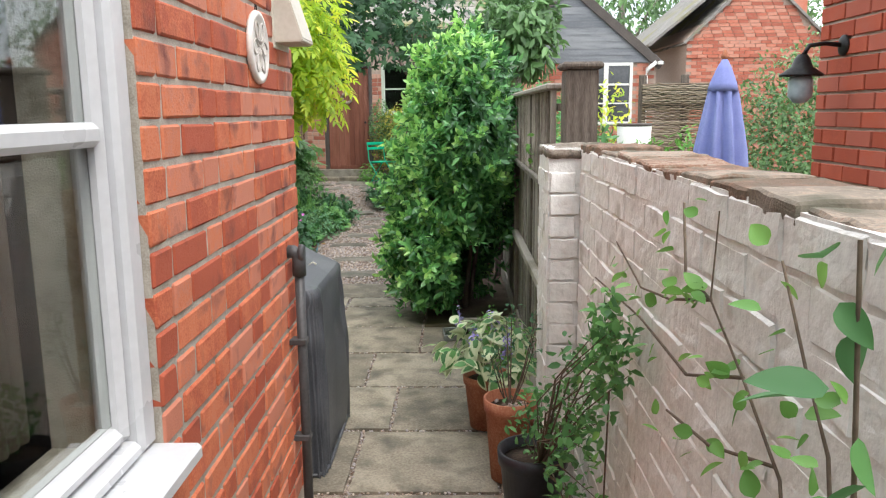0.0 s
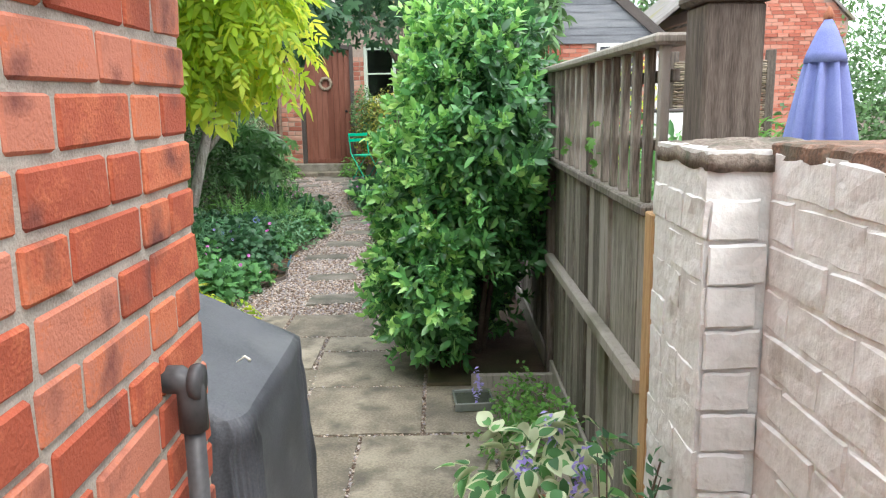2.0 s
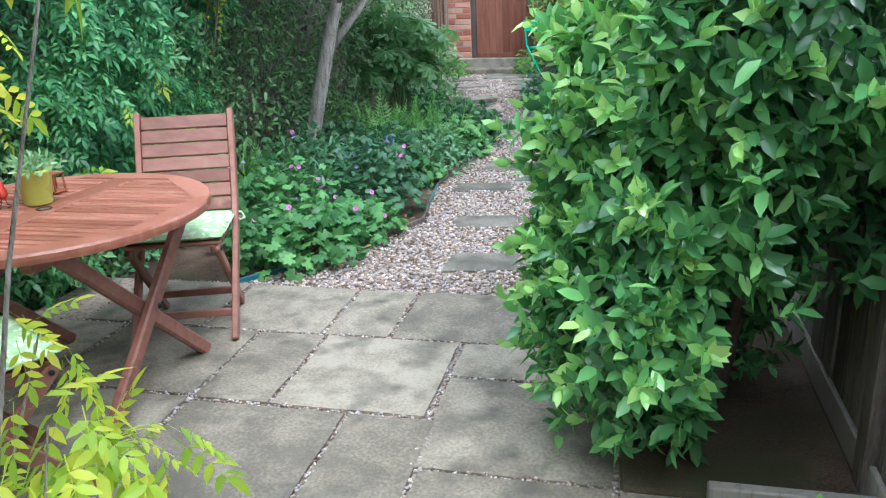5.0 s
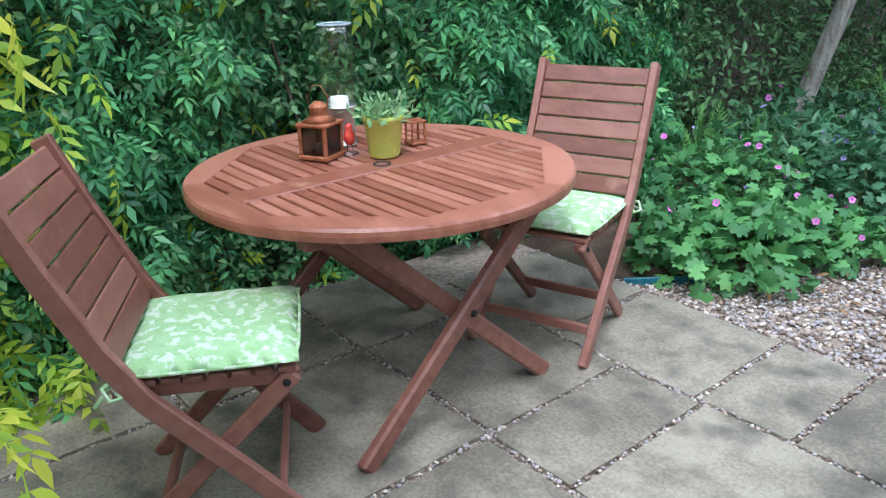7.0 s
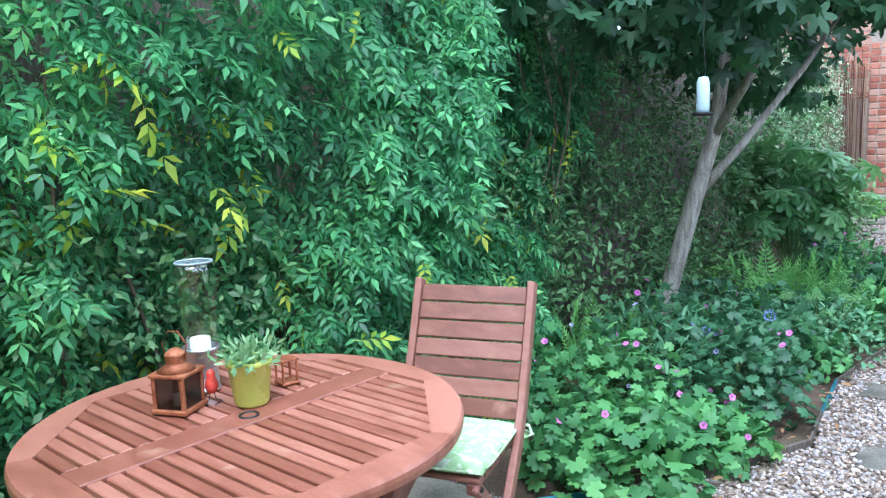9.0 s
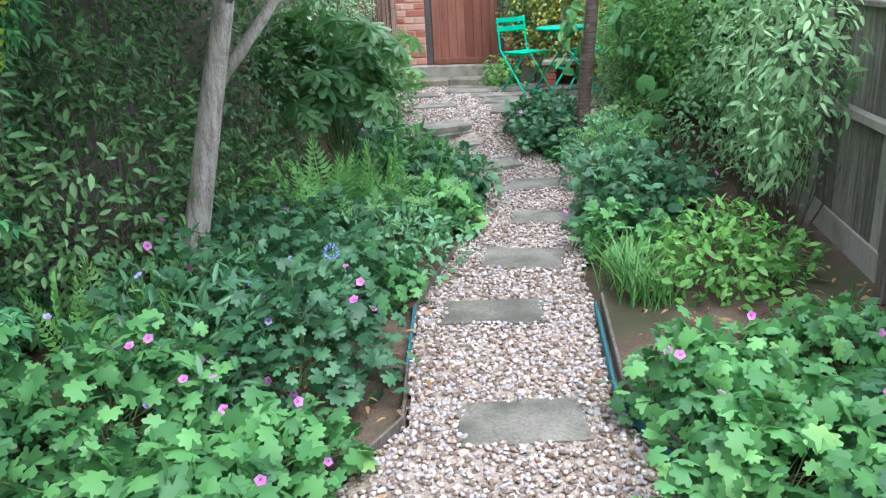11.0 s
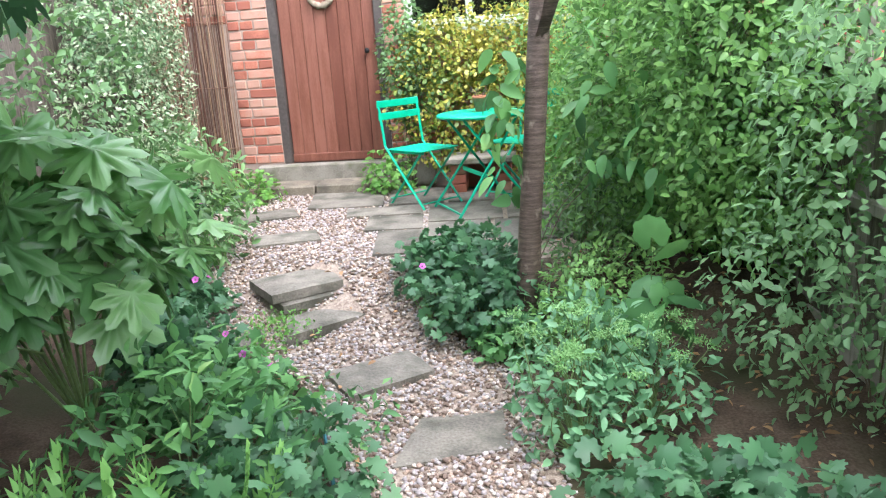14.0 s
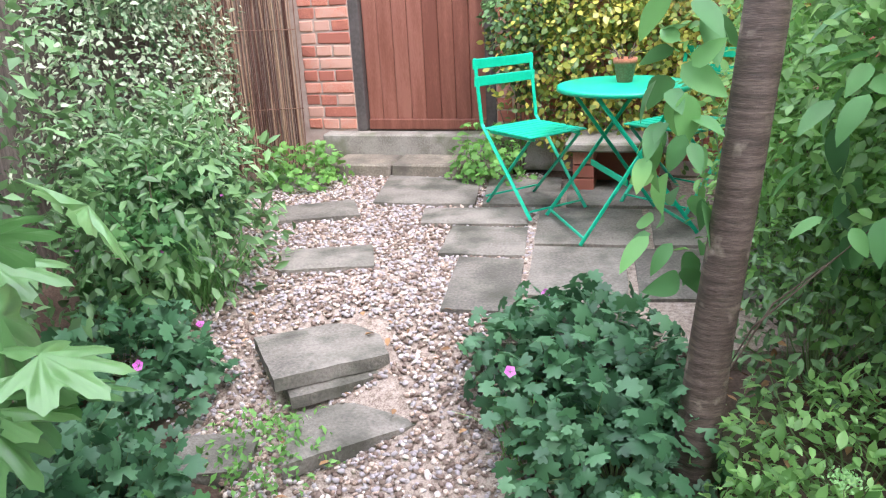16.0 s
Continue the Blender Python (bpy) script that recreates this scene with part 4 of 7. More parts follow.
window_2.matrix_basis = REAR
for a, b in ((1.06, 1.12), (1.56, 1.61), (2.07, 2.12), (2.56, 2.62)):
    box("window_frame", a, b, 0.02, 0.1, 1.36, 2.3, SAGE, window_2, 0.006)
for a, b in ((1.12, 1.56), (1.61, 2.07), (2.12, 2.56)):
    box("window_frame", a, b, 0.025, 0.095, 2.24, 2.3, SAGE, window_2, 0.006)
    box("window_frame", a, b, 0.025, 0.095, 1.36, 1.43, SAGE, window_2, 0.006)
    box("glazing_bar", a, b, 0.035, 0.075, 1.83, 1.855, SAGE, window_2, 0.003)
    box("pane", a, b, 0.06, 0.066, 1.43, 2.24, GLASS, window_2).visible_shadow = False
box("window_sill", 1.02, 2.66, -0.05, 0.1, 1.32, 1.36, SAGE, window_2, 0.006)
# a single near-black panel stands in for the unlit room
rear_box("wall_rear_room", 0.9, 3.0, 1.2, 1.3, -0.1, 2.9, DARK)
tagged(bpy.data.objects["wall_rear_room"], "near-black panel for the unlit room behind the rear window", "wall", kind="structure")
roof_rear = tagged(new("roof_rear"), "grey tiled roof of the rear house", "roof", kind="structure")
roof_rear.matrix_basis = REAR
bm = bmesh.new()
for i in range(14):
    add_box(bm, -3.8, 3.4, -0.12, 0.14, -0.012, 0.012, m=Matrix.Translation((0, -0.15 + 0.17 * i, 2.95 + 0.12 * i)) @ Matrix.Rotation(radians(33), 4, "X"))
part("tile_course", bm, SLATE, roof_rear)
box("soffit", -3.8, 3.4, -0.2, 0.25, 2.9, 2.945, DARKTRIM, roof_rear, 0.004)
screen = thing("reed_screen", -2.93, 15.46, 0.17, 0, "brown reed screening roll fixed beside the brick pier", "screen")
bm = bmesh.new()
for i in range(120):
    f = i / 119
    x, y = -0.02 - 0.85 * f + 0.004 * RNG.normal(), -0.02 - 0.42 * f + 0.012 * RNG.normal()
    top = 1.95 + 0.05 * RNG.normal()
    add_tube(bm, [(x, y, 0.0 + 0.03 * RNG.random()), (x + 0.01 * RNG.normal(), y, top * 0.5), (x + 0.015 * RNG.normal(), y, top)], RNG.uniform(0.003, 0.0055), 5, False)
part("reeds", bm, REED, screen, smooth=True)
for z in (0.42, 0.95, 1.5):
    tube("wire", [(0, -0.03, z), (-0.44, -0.245, z + 0.02), (-0.87, -0.455, z + 0.05)], 0.004, REED, screen, 5)
hearth = thing("brick_hearth", -0.82, 14.72, 0.21, -6, "low brick hearth with a grey slab top", "hearth")
for x in (-0.18, 0.18):
    for k in range(3):
        box("brick", x - 0.06, x + 0.06, -0.12, 0.12, k * 0.078, k * 0.078 + 0.07, BRICK_OLD, hearth, 0.004)
box("back", -0.24, 0.24, 0.12, 0.2, 0, 0.232, BRICK_OLD, hearth, 0.004)
box("slab_top", -0.28, 0.28, -0.16, 0.22, 0.233, 0.285, CONCRETE, hearth, 0.01)

# ---------------------------------------------------------------- garden furniture
def garden_table():
    t = thing("garden_table", -2.2, 5.43, 0, 0, "round slatted hardwood folding table with a parasol hole", "table")
    R, A, top = 0.587, 0.488, 0.725
    # rim: outer circle, inner octagon, in eight pieces
    for s in range(8):
        bm = bmesh.new()
        a0, a1 = radians(45 * s - 22.5), radians(45 * s + 22.5)
        n = 10
        mid = (a0 + a1) / 2
        outer, inner = [], []
        for i in range(n + 1):
            a = a0 + (a1 - a0) * i / n
            outer.append((R * math.cos(a), R * math.sin(a)))
            rr = A / math.cos(a - mid)
            inner.append((rr * math.cos(a), rr * math.sin(a)))
        prof = [(0, top), (0.94, top), (1.0, top - 0.008), (1.012, top - 0.02), (0.99, top - 0.035), (0, top - 0.035)]
        rows = []
        for o, i_ in zip(outer, inner):
            rows.append([bm.verts.new((i_[0] + (o[0] - i_[0]) * f, i_[1] + (o[1] - i_[1]) * f, z)) for f, z in prof])
        for r0, r1 in zip(rows, rows[1:]):
            for k in range(len(prof)):
                q = (k + 1) % len(prof)
                bm.faces.new((r0[k], r1[k], r1[q], r0[q]))
        bm.faces.new(rows[0])
        bm.faces.new(rows[-1][::-1])
        bmesh.ops.recalc_face_normals(bm, faces=bm.faces)
        part("rim", bm, TABLETOP, t)
    half = A / math.cos(radians(22.5)) * math.sin(radians(22.5))

    def reach(y):
        """Half-length of the octagon along x at y."""
        return A if abs(y) <= half else A - (abs(y) - half)
    box("centre_board", -0.052, 0.052, -A + 0.002, A - 0.002, top - 0.03, top - 0.0005, TABLETOP, t, 0.003)
    pitch = 0.0455
    k = -10
    for i in range(23):
        y = (i - 11) * pitch
        if abs(y) > A + 0.005:
            continue
        L = reach(max(0, abs(y) - 0.02)) + 0.012
        for sgn in (-1, 1):
            x0, x1 = sorted((sgn * 0.056, sgn * L))
            box("slat", x0, x1, y - 0.0172, y + 0.0172, top - 0.026, top - 0.001 - 0.001 * RNG.random(), TABLETOP, t, 0.003)
    lathe("hole_ring", [(0.0, top - 0.004), (0.02, top - 0.004), (0.022, top + 0.003), (0.028, top + 0.003), (0.029, top - 0.01)], IRON, t, 24, "dark metal ring in the parasol hole")
    for x in (0.3, -0.3):
        box("batten", x - 0.025, x + 0.025, -0.46, 0.46, top - 0.075, top - 0.036, STAINED, t, 0.004)
    for x in (0.36, -0.36):
        for s in (-1, 1):
            ox = x + 0.024 * s * (1 if x > 0 else -1)
            beam("leg", (ox, -0.38 * s, 0.0), (ox - 0.02 * (1 if x > 0 else -1), 0.35 * s, top - 0.05), 0.036, 0.058, STAINED, t, 0.008)
        lathe("bolt", [(0.0, 0.0), (0.012, 0.0), (0.01, 0.006), (0.0, 0.008)], IRON, t, 12).matrix_basis = pose(x + (0.044 if x > 0 else -0.044), 0.01, 0.36, 0, 90 if x > 0 else -90, 0)
    return t


garden_table()


def folding_chair():
    c = thing("folding_chair", 0, 0, 0, 0, "red-brown slatted hardwood folding garden chair", "chair", "chairs at the garden table")
    for s in (-1, 1):
        bm = bmesh.new()
        # bent stile from the front foot to the top of the back
        line = [(0.24, 0.0), (0.08, 0.19), (-0.12, 0.41), (-0.2, 0.54), (-0.29, 0.74), (-0.365, 0.93)]
        for w in (-0.013, 0.013):
            for i, (y, z) in enumerate(line):
                d = Vector(line[min(i + 1, 5)]) - Vector(line[max(i - 1, 0)])
                nrm = Vector((d.y, -d.x)).normalized() * 0.026
                for q in (-1, 1):
                    bm.verts.new((s * 0.215 + w, y + nrm.x * q, z + nrm.y * q))
        bm.verts.ensure_lookup_table()
        V = bm.verts
        for i in range(5):
            a, b = 2 * i, 12 + 2 * i
            bm.faces.new((V[a], V[a + 1], V[a + 3], V[a + 2]))
            bm.faces.new((V[b], V[b + 2], V[b + 3], V[b + 1]))
            bm.faces.new((V[a], V[a + 2], V[b + 2], V[b]))
            bm.faces.new((V[a + 1], V[b + 1], V[b + 3], V[a + 3]))
        bm.faces.new((V[0], V[12], V[13], V[1]))
        bm.faces.new((V[10], V[11], V[23], V[22]))
        bmesh.ops.recalc_face_normals(bm, faces=bm.faces)
        bmesh.ops.bevel(bm, geom=bm.edges[:], offset=0.004, segments=1, affect="EDGES")
        part("stile", bm, STAINED, c)
        beam("leg", (s * 0.183, 0.21, 0.43), (s * 0.183, -0.22, 0.0), 0.024, 0.046, STAINED, c, 0.006)
        box("seat_rail", s * 0.17 - 0.012, s * 0.17 + 0.012, -0.2, 0.22, 0.4, 0.435, STAINED, c, 0.004)
        lathe("bolt", [(0.0, 0.0), (0.01, 0.0), (0.008, 0.005), (0.0, 0.006)], IRON, c, 10).matrix_basis = pose(s * 0.196, 0.19, 0.41, 0, 90 * s, 0)
    for i in range(7):
        f = 0.49 + 0.061 * i
        z0 = f
        y = -0.178 - 0.187 * (z0 - 0.5) / 0.43
        m = Matrix.Translation((0, y - 0.012, z0 + 0.027)) @ Matrix.Rotation(radians(23.5), 4, "X")
        box("back_slat", -0.2, 0.2, -0.008, 0.008, -0.0308, 0.0308, STAINED, c, 0.004, m=m)
    for i in range(8):
        y = -0.17 + 0.052 * i
        box("seat_slat", -0.2, 0.2, y - 0.022, y + 0.022, 0.436, 0.452, STAINED, c, 0.004)
    beam("stretcher", (-0.2, 0.15, 0.1), (0.2, 0.15, 0.1), 0.02, 0.034, STAINED, c, 0.004)
    beam("stretcher", (-0.18, -0.13, 0.1), (0.18, -0.13, 0.1), 0.02, 0.034, STAINED, c, 0.004)
    return c


chair = folding_chair()
CH_A, CH_B = pose(-2.066, 6.07, 0, 0, 0, -160.7), pose(-2.01, 4.75, 0, 0, 0, -30)
chair.matrix_basis = CH_A
chair_b = copy_thing(chair, CH_B)
tagged(chair_b, "red-brown slatted folding garden chair pulled out askew")


def seat_cushion(m, label):
    c = thing("seat_cushion", 0, 0, 0, 0, label, "cushion", "seat cushions")
    bm = bmesh.new()
    n = 18
    for side in (1, -1):
        g = [[None] * (n + 1) for _ in range(n + 1)]
        for i in range(n + 1):
            for j in range(n + 1):
                a, b = 2 * i / n - 1, 2 * j / n - 1
                e = (1 - a ** 6) * (1 - b ** 6)
                pull = 1 - 0.04 * (1 - abs(a * b) ** 2)
                g[i][j] = bm.verts.new((0.215 * a * pull, 0.02 + 0.205 * b * pull, 0.018 + side * 0.024 * max(0, e) ** 0.5 + 0.005 * noise.noise((a * 3, b * 3, side))))
        for i in range(n):
            for j in range(n):
                q = (g[i][j], g[i + 1][j], g[i + 1][j + 1], g[i][j + 1])
                bm.faces.new(q if side > 0 else q[::-1])
    bmesh.ops.remove_doubles(bm, verts=bm.verts, dist=0.0004)
    part("pad", bm, CUSHION, c, smooth=True)
    edge = [(0.213 * math.copysign(abs(math.cos(a)) ** 0.3, math.cos(a)), 0.02 + 0.203 * math.copysign(abs(math.sin(a)) ** 0.3, math.sin(a)), 0.018) for a in np.linspace(0, 2 * math.pi, 60)]
    tube("piping", edge, 0.0045, CUSHION, c, 6)
    for s in (-1, 1):
        tube("tie", [(s * 0.2, -0.175, 0.02), (s * 0.235, -0.2, 0.01), (s * 0.25, -0.185, -0.015), (s * 0.232, -0.165, -0.02), (s * 0.21, -0.19, 0.0), (s * 0.245, -0.22, -0.03)], 0.006, CUSHION, c, 6)
    c.matrix_basis = m
    return c


seat_cushion(CH_A @ Matrix.Translation((0, 0.0, 0.455)), "pale green patterned cushion on the chair by the hedge")
seat_cushion(CH_B @ Matrix.Translation((0, 0.0, 0.455)), "pale green leaf-patterned cushion on the askew chair")
TZ = 0.728
lantern = thing("lantern", -2.4, 5.34, TZ, 25, "small rusty metal candle lantern with glass sides", "lantern")
for x in (-0.045, 0.045):
    for y in (-0.045, 0.045):
        box("corner_post", x - 0.006, x + 0.006, y - 0.006, y + 0.006, 0.012, 0.105, RUST, lantern, 0.002)
box("base", -0.056, 0.056, -0.056, 0.056, 0, 0.014, RUST, lantern, 0.003)
box("top_plate", -0.056, 0.056, -0.056, 0.056, 0.103, 0.115, RUST, lantern, 0.003)
for s in (-1, 1):
    box("pane", -0.04, 0.04, s * 0.045 - 0.0012, s * 0.045 + 0.0012, 0.014, 0.103, SMOKED, lantern)
    box("pane", s * 0.045 - 0.0012, s * 0.045 + 0.0012, -0.04, 0.04, 0.014, 0.103, SMOKED, lantern)
lathe("chimney", [(0.054, 0.115), (0.03, 0.132), (0.026, 0.138), (0.03, 0.145), (0.026, 0.152), (0.031, 0.158), (0.026, 0.166), (0.012, 0.176), (0.0, 0.178)], RUST, lantern, 20)
lathe("candle", [(0.018, 0.014), (0.018, 0.045), (0.0, 0.046)], CANDLE, lantern, 14)
tube("handle", [(-0.03, 0, 0.15), (-0.04, 0, 0.19), (-0.015, 0, 0.225), (0.015, 0, 0.225), (0.04, 0, 0.19), (0.03, 0, 0.15)], 0.0018, RUST, lantern, 6)
lantern_b = thing("lantern", -2.33, 5.66, TZ, -10, "small rusty lantern half hidden behind the pot", "lantern")
for x in (-0.035, 0.035):
    for y in (-0.035, 0.035):
        box("corner_post", x - 0.005, x + 0.005, y - 0.005, y + 0.005, 0.0, 0.11, RUST, lantern_b, 0.002)
box("base", -0.045, 0.045, -0.045, 0.045, 0, 0.012, RUST, lantern_b, 0.003)
box("top_plate", -0.045, 0.045, -0.045, 0.045, 0.11, 0.12, RUST, lantern_b, 0.003)
lantern_b.scale = (0.66, 0.66, 0.66)
hurricane = thing("hurricane_lamp", -2.5, 5.48, TZ, 0, "tall clear glass hurricane chimney on a tin base", "lantern")
lathe("glass_chimney", [(0.054, 0.134), (0.06, 0.16), (0.06, 0.34), (0.053, 0.365), (0.053, 0.388)], CLEAR, hurricane, 32).visible_shadow = False
lathe("glass_rim", [(0.05, 0.388), (0.055, 0.388), (0.056, 0.393), (0.051, 0.394), (0.05, 0.388)], FEED, hurricane, 32)
lathe("tin_base", [(0.05, 0.0), (0.05, 0.006), (0.046, 0.008), (0.046, 0.12), (0.056, 0.125), (0.056, 0.134), (0.05, 0.134), (0.044, 0.12), (0.044, 0.01), (0.0, 0.01)], TIN, hurricane, 28)
lathe("candle", [(0.03, 0.02), (0.03, 0.16), (0.0, 0.165)], CANDLE, hurricane, 16)
toy = thing("robin_ornament", -2.36, 5.42, TZ, 40, "little red-breasted wire garden ornament", "ornament")
lathe("body", [(0.0, 0.03), (0.012, 0.034), (0.02, 0.05), (0.017, 0.068), (0.012, 0.08), (0.013, 0.09), (0.007, 0.1), (0.0, 0.102)], RED_TOY, toy, 14)
for s in (-1, 1):
    tube("foot", [(0.006 * s, 0, 0.035), (0.01 * s, 0, 0.012), (0.022 * s, 0.02, 0.002), (0.012 * s, -0.02, 0.002)], 0.0016, IRON, toy, 5)
pot = thing("plant_pot", -2.27, 5.49, TZ, 0, "lime green glazed pot planted with a grey-green succulent", "plant pot")
lathe("pot", [(0.0, 0.0), (0.045, 0.0), (0.049, 0.006), (0.062, 0.115), (0.066, 0.118), (0.066, 0.13), (0.061, 0.132), (0.058, 0.112), (0.0, 0.108)], LIME, pot, 36)

# ---------------------------------------------------------------- covered barbecue
bbq = thing("covered_barbecue", -0.8, 3.1, 0, 0, "barbecue under a creased grey weatherproof cover", "barbecue")
bm = bmesh.new()
prof = [(0.0, 0.36, 0.375), (0.3, 0.36, 0.375), (0.65, 0.355, 0.365), (0.74, 0.352, 0.36), (0.755, 0.342, 0.352), (0.8, 0.27, 0.34), (0.86, 0.18, 0.325), (0.915, 0.1, 0.305), (0.945, 0.06, 0.28), (0.952, 0.03, 0.2), (0.953, 0.0, 0.0)]
heights = sorted(set([round(0.74 * k / 26, 4) for k in range(27)] + [0.755, 0.775, 0.8, 0.83, 0.86, 0.89, 0.915, 0.932, 0.945, 0.95, 0.952, 0.953]))
n = 168
rings = []
for z in heights:
    hx, hy = (float(np.interp(z, [q[0] for q in prof], [q[i] for q in prof])) for i in (1, 2))
    ring = []
    for k in range(n):
        a = 2 * math.pi * k / n
        ca, sa = math.cos(a), math.sin(a)
        e = 0.2 if z < 0.7 else 0.14
        sx, sy = math.copysign(abs(ca) ** e, ca), math.copysign(abs(sa) ** e, sa)
        p = Vector((-0.02 + hx * sx, hy * sy, z * 1.09))
        fold = min(1, max(0, 1 - z / 0.76)) ** 0.6
        ph = 17 * a + 2.4 * math.sin(3 * a + 1) + 1.5 * z
        w = 0.03 * fold * (1 - abs(math.sin(ph))) + 0.024 * fold * noise.noise((p.x * 5, p.y * 5, p.z * 1.6)) + 0.004 * noise.noise(p * 16)
        p += Vector((sx, sy, 0)) * w - Vector((0.1, 0, 0)) * max(0, z - 0.75) / 0.16
        if z > 0.75:
            p.z += 0.009 * noise.noise(p * 3.5) + 0.006 * abs(noise.noise((p.x * 9 + p.y * 4, p.y * 2, 4))) - 0.004 * abs(noise.noise((p.x * 3, p.y * 13, 9)))
        p.x = min(p.x, 0.42)
        ring.append(bm.verts.new(p))
    rings.append(ring)
for a, b in zip(rings, rings[1:]):
    for k in range(n):
        bm.faces.new((a[k], a[(k + 1) % n], b[(k + 1) % n], b[k]))
hem = heights.index(0.755)
for k in range(n):
    e = bm.edges.get((rings[hem][k], rings[hem][(k + 1) % n]))
    e.smooth = False
bmesh.ops.remove_doubles(bm, verts=bm.verts, dist=0.0004)
bmesh.ops.recalc_face_normals(bm, faces=bm.faces)
ob = part("cover", bm, COVER, bbq, smooth=True)
loop = []
for k in range(73):
    a = 2 * math.pi * k / 72
    loop.append((-0.02 + 0.37 * math.copysign(abs(math.cos(a)) ** 0.2, math.cos(a)), 0.39 * math.copysign(abs(math.sin(a)) ** 0.2, math.sin(a)), 0.014))
tube("hem_cord", loop, 0.008, COVER, bbq, 6)
for x, y in ((0.13, -0.13), (0.285, -0.16)):
    tagged(tube("fallen_sprig", [(x - 0.8 - 0.02, y + 3.1, 1.045 - 0.55 * max(0, x - 0.02)), (x - 0.8, y + 3.108, 1.057 - 0.55 * max(0, x - 0.02)), (x - 0.8 + 0.014, y + 3.1, 1.049 - 0.55 * max(0, x - 0.02))], [0.0015, 0.003, 0.0045], CANDLE), "pale fallen flower sprig on the grey cover", "fallen flower", "fallen flowers")

# ---------------------------------------------------------------- green bistro set
bistro = thing("bistro_table", -0.84, 13.98, 0.217, 20, "round emerald green folding metal bistro table", "table")
TH = 0.685
lathe("tabletop", [(0.0, TH - 0.004), (0.29, TH - 0.004), (0.302, TH - 0.02), (0.307, TH - 0.02), (0.306, TH - 0.002), (0.296, TH + 0.002), (0.0, TH + 0.002)], GREEN_METAL, bistro, 48)
for s in (-1, 1):
    beam("leg", (-0.29, 0.25 * s + 0.012, 0.0), (0.2, 0.2 * s + 0.012, TH - 0.02), 0.01, 0.019, GREEN_METAL, bistro, 0.003)
    beam("leg", (0.29, 0.23 * s - 0.012, 0.0), (-0.2, 0.18 * s - 0.012, TH - 0.02), 0.01, 0.019, GREEN_METAL, bistro, 0.003)
for x in (-0.27, 0.27):
    beam("foot_bar", (x, -0.24, 0.03), (x, 0.25, 0.03), 0.01, 0.014, GREEN_METAL, bistro, 0.002)
beam("cross_bar", (-0.06, -0.22, 0.27), (-0.06, 0.23, 0.27), 0.01, 0.03, GREEN_METAL, bistro, 0.002)


def bistro_chair():
    c = thing("bistro_chair", 0, 0, 0, 0, "emerald green slatted folding metal bistro chair", "chair", "bistro chairs")
    for s in (-1, 1):
        beam("back_leg", (0.2 * 1, 0.165 * s, 0.0), (-0.19, 0.165 * s, 0.44), 0.01, 0.019, GREEN_METAL, c, 0.003, up=(0, 1, 0.01))
        beam("back_upright", (-0.19, 0.165 * s, 0.44), (-0.235, 0.165 * s, 0.78), 0.01, 0.019, GREEN_METAL, c, 0.003, up=(0, 1, 0.01))
        beam("front_leg", (-0.19, 0.145 * s, 0.0), (0.17, 0.145 * s, 0.4), 0.01, 0.019, GREEN_METAL, c, 0.003, up=(0, 1, 0.01))
        beam("seat_rail", (-0.17, 0.13 * s, 0.398), (0.19, 0.13 * s, 0.41), 0.01, 0.022, GREEN_METAL, c, 0.003)
    for i in range(8):
        x = -0.165 + 0.05 * i
        box("seat_slat", x - 0.018, x + 0.018, -0.165, 0.165, 0.412 + 0.001 * i, 0.42 + 0.001 * i, GREEN_METAL, c, 0.003)
    for z in (0.66, 0.75):
        beam("back_slat", (-0.225 - (z - 0.7) * 0.12, -0.18, z), (-0.225 - (z - 0.7) * 0.12, 0.18, z), 0.01, 0.052, GREEN_METAL, c, 0.003)
    for x in (0.185, -0.18):
        beam("foot_bar", (x, -0.16, 0.04), (x, 0.16, 0.04), 0.008, 0.01, GREEN_METAL, c, 0.002)
    return c


bc = bistro_chair()
CHAIR_SIZE = Matrix.Diagonal((1.1, 1.1, 1.0, 1.0))
bc.matrix_basis = pose(-1.28, 14.32, 0.217, 0, 0, -50) @ CHAIR_SIZE
copy_thing(bc, pose(-0.5, 14.42, 0.217, 0, 0, 228) @ CHAIR_SIZE)
tpot = thing("flower_pot", -0.83, 14.04, 0.217 + TH + 0.002, 0, "small weathered clay pot with dry stems", "plant pot")
lathe("pot", [(0.0, 0.0), (0.036, 0.0), (0.05, 0.085), (0.056, 0.087), (0.056, 0.11), (0.05, 0.11), (0.047, 0.09), (0.0, 0.088)], TERRACOTTA, tpot, 26)
bm = bmesh.new()
for i in range(16):
    a = RNG.uniform(0, 6.28)
    add_tube(bm, [(0.02 * math.cos(a), 0.02 * math.sin(a), 0.08), (0.04 * math.cos(a), 0.04 * math.sin(a), 0.13), (0.075 * math.cos(a), 0.075 * math.sin(a), 0.13 + 0.05 * RNG.random())], 0.0022, 4, False)
part("dry_stem", bm, TWIG, tpot)

# ---------------------------------------------------------------- pots in the passage
def tall_pot(name, x, y, r, h, material, label):
    p = thing(name, x, y, 0.0, 0, label, "plant pot")
    lathe("pot", [(0.0, 0.0), (r * 0.72, 0.0), (r * 0.93, h * 0.83), (r, h * 0.85), (r * 1.02, h), (r * 0.93, h), (r * 0.88, h * 0.88), (0.0, h * 0.86)], material, p, 36)
    lathe("compost", [(0.0, h * 0.89), (r * 0.86, h * 0.88)], SOIL, p, 24)
    return p


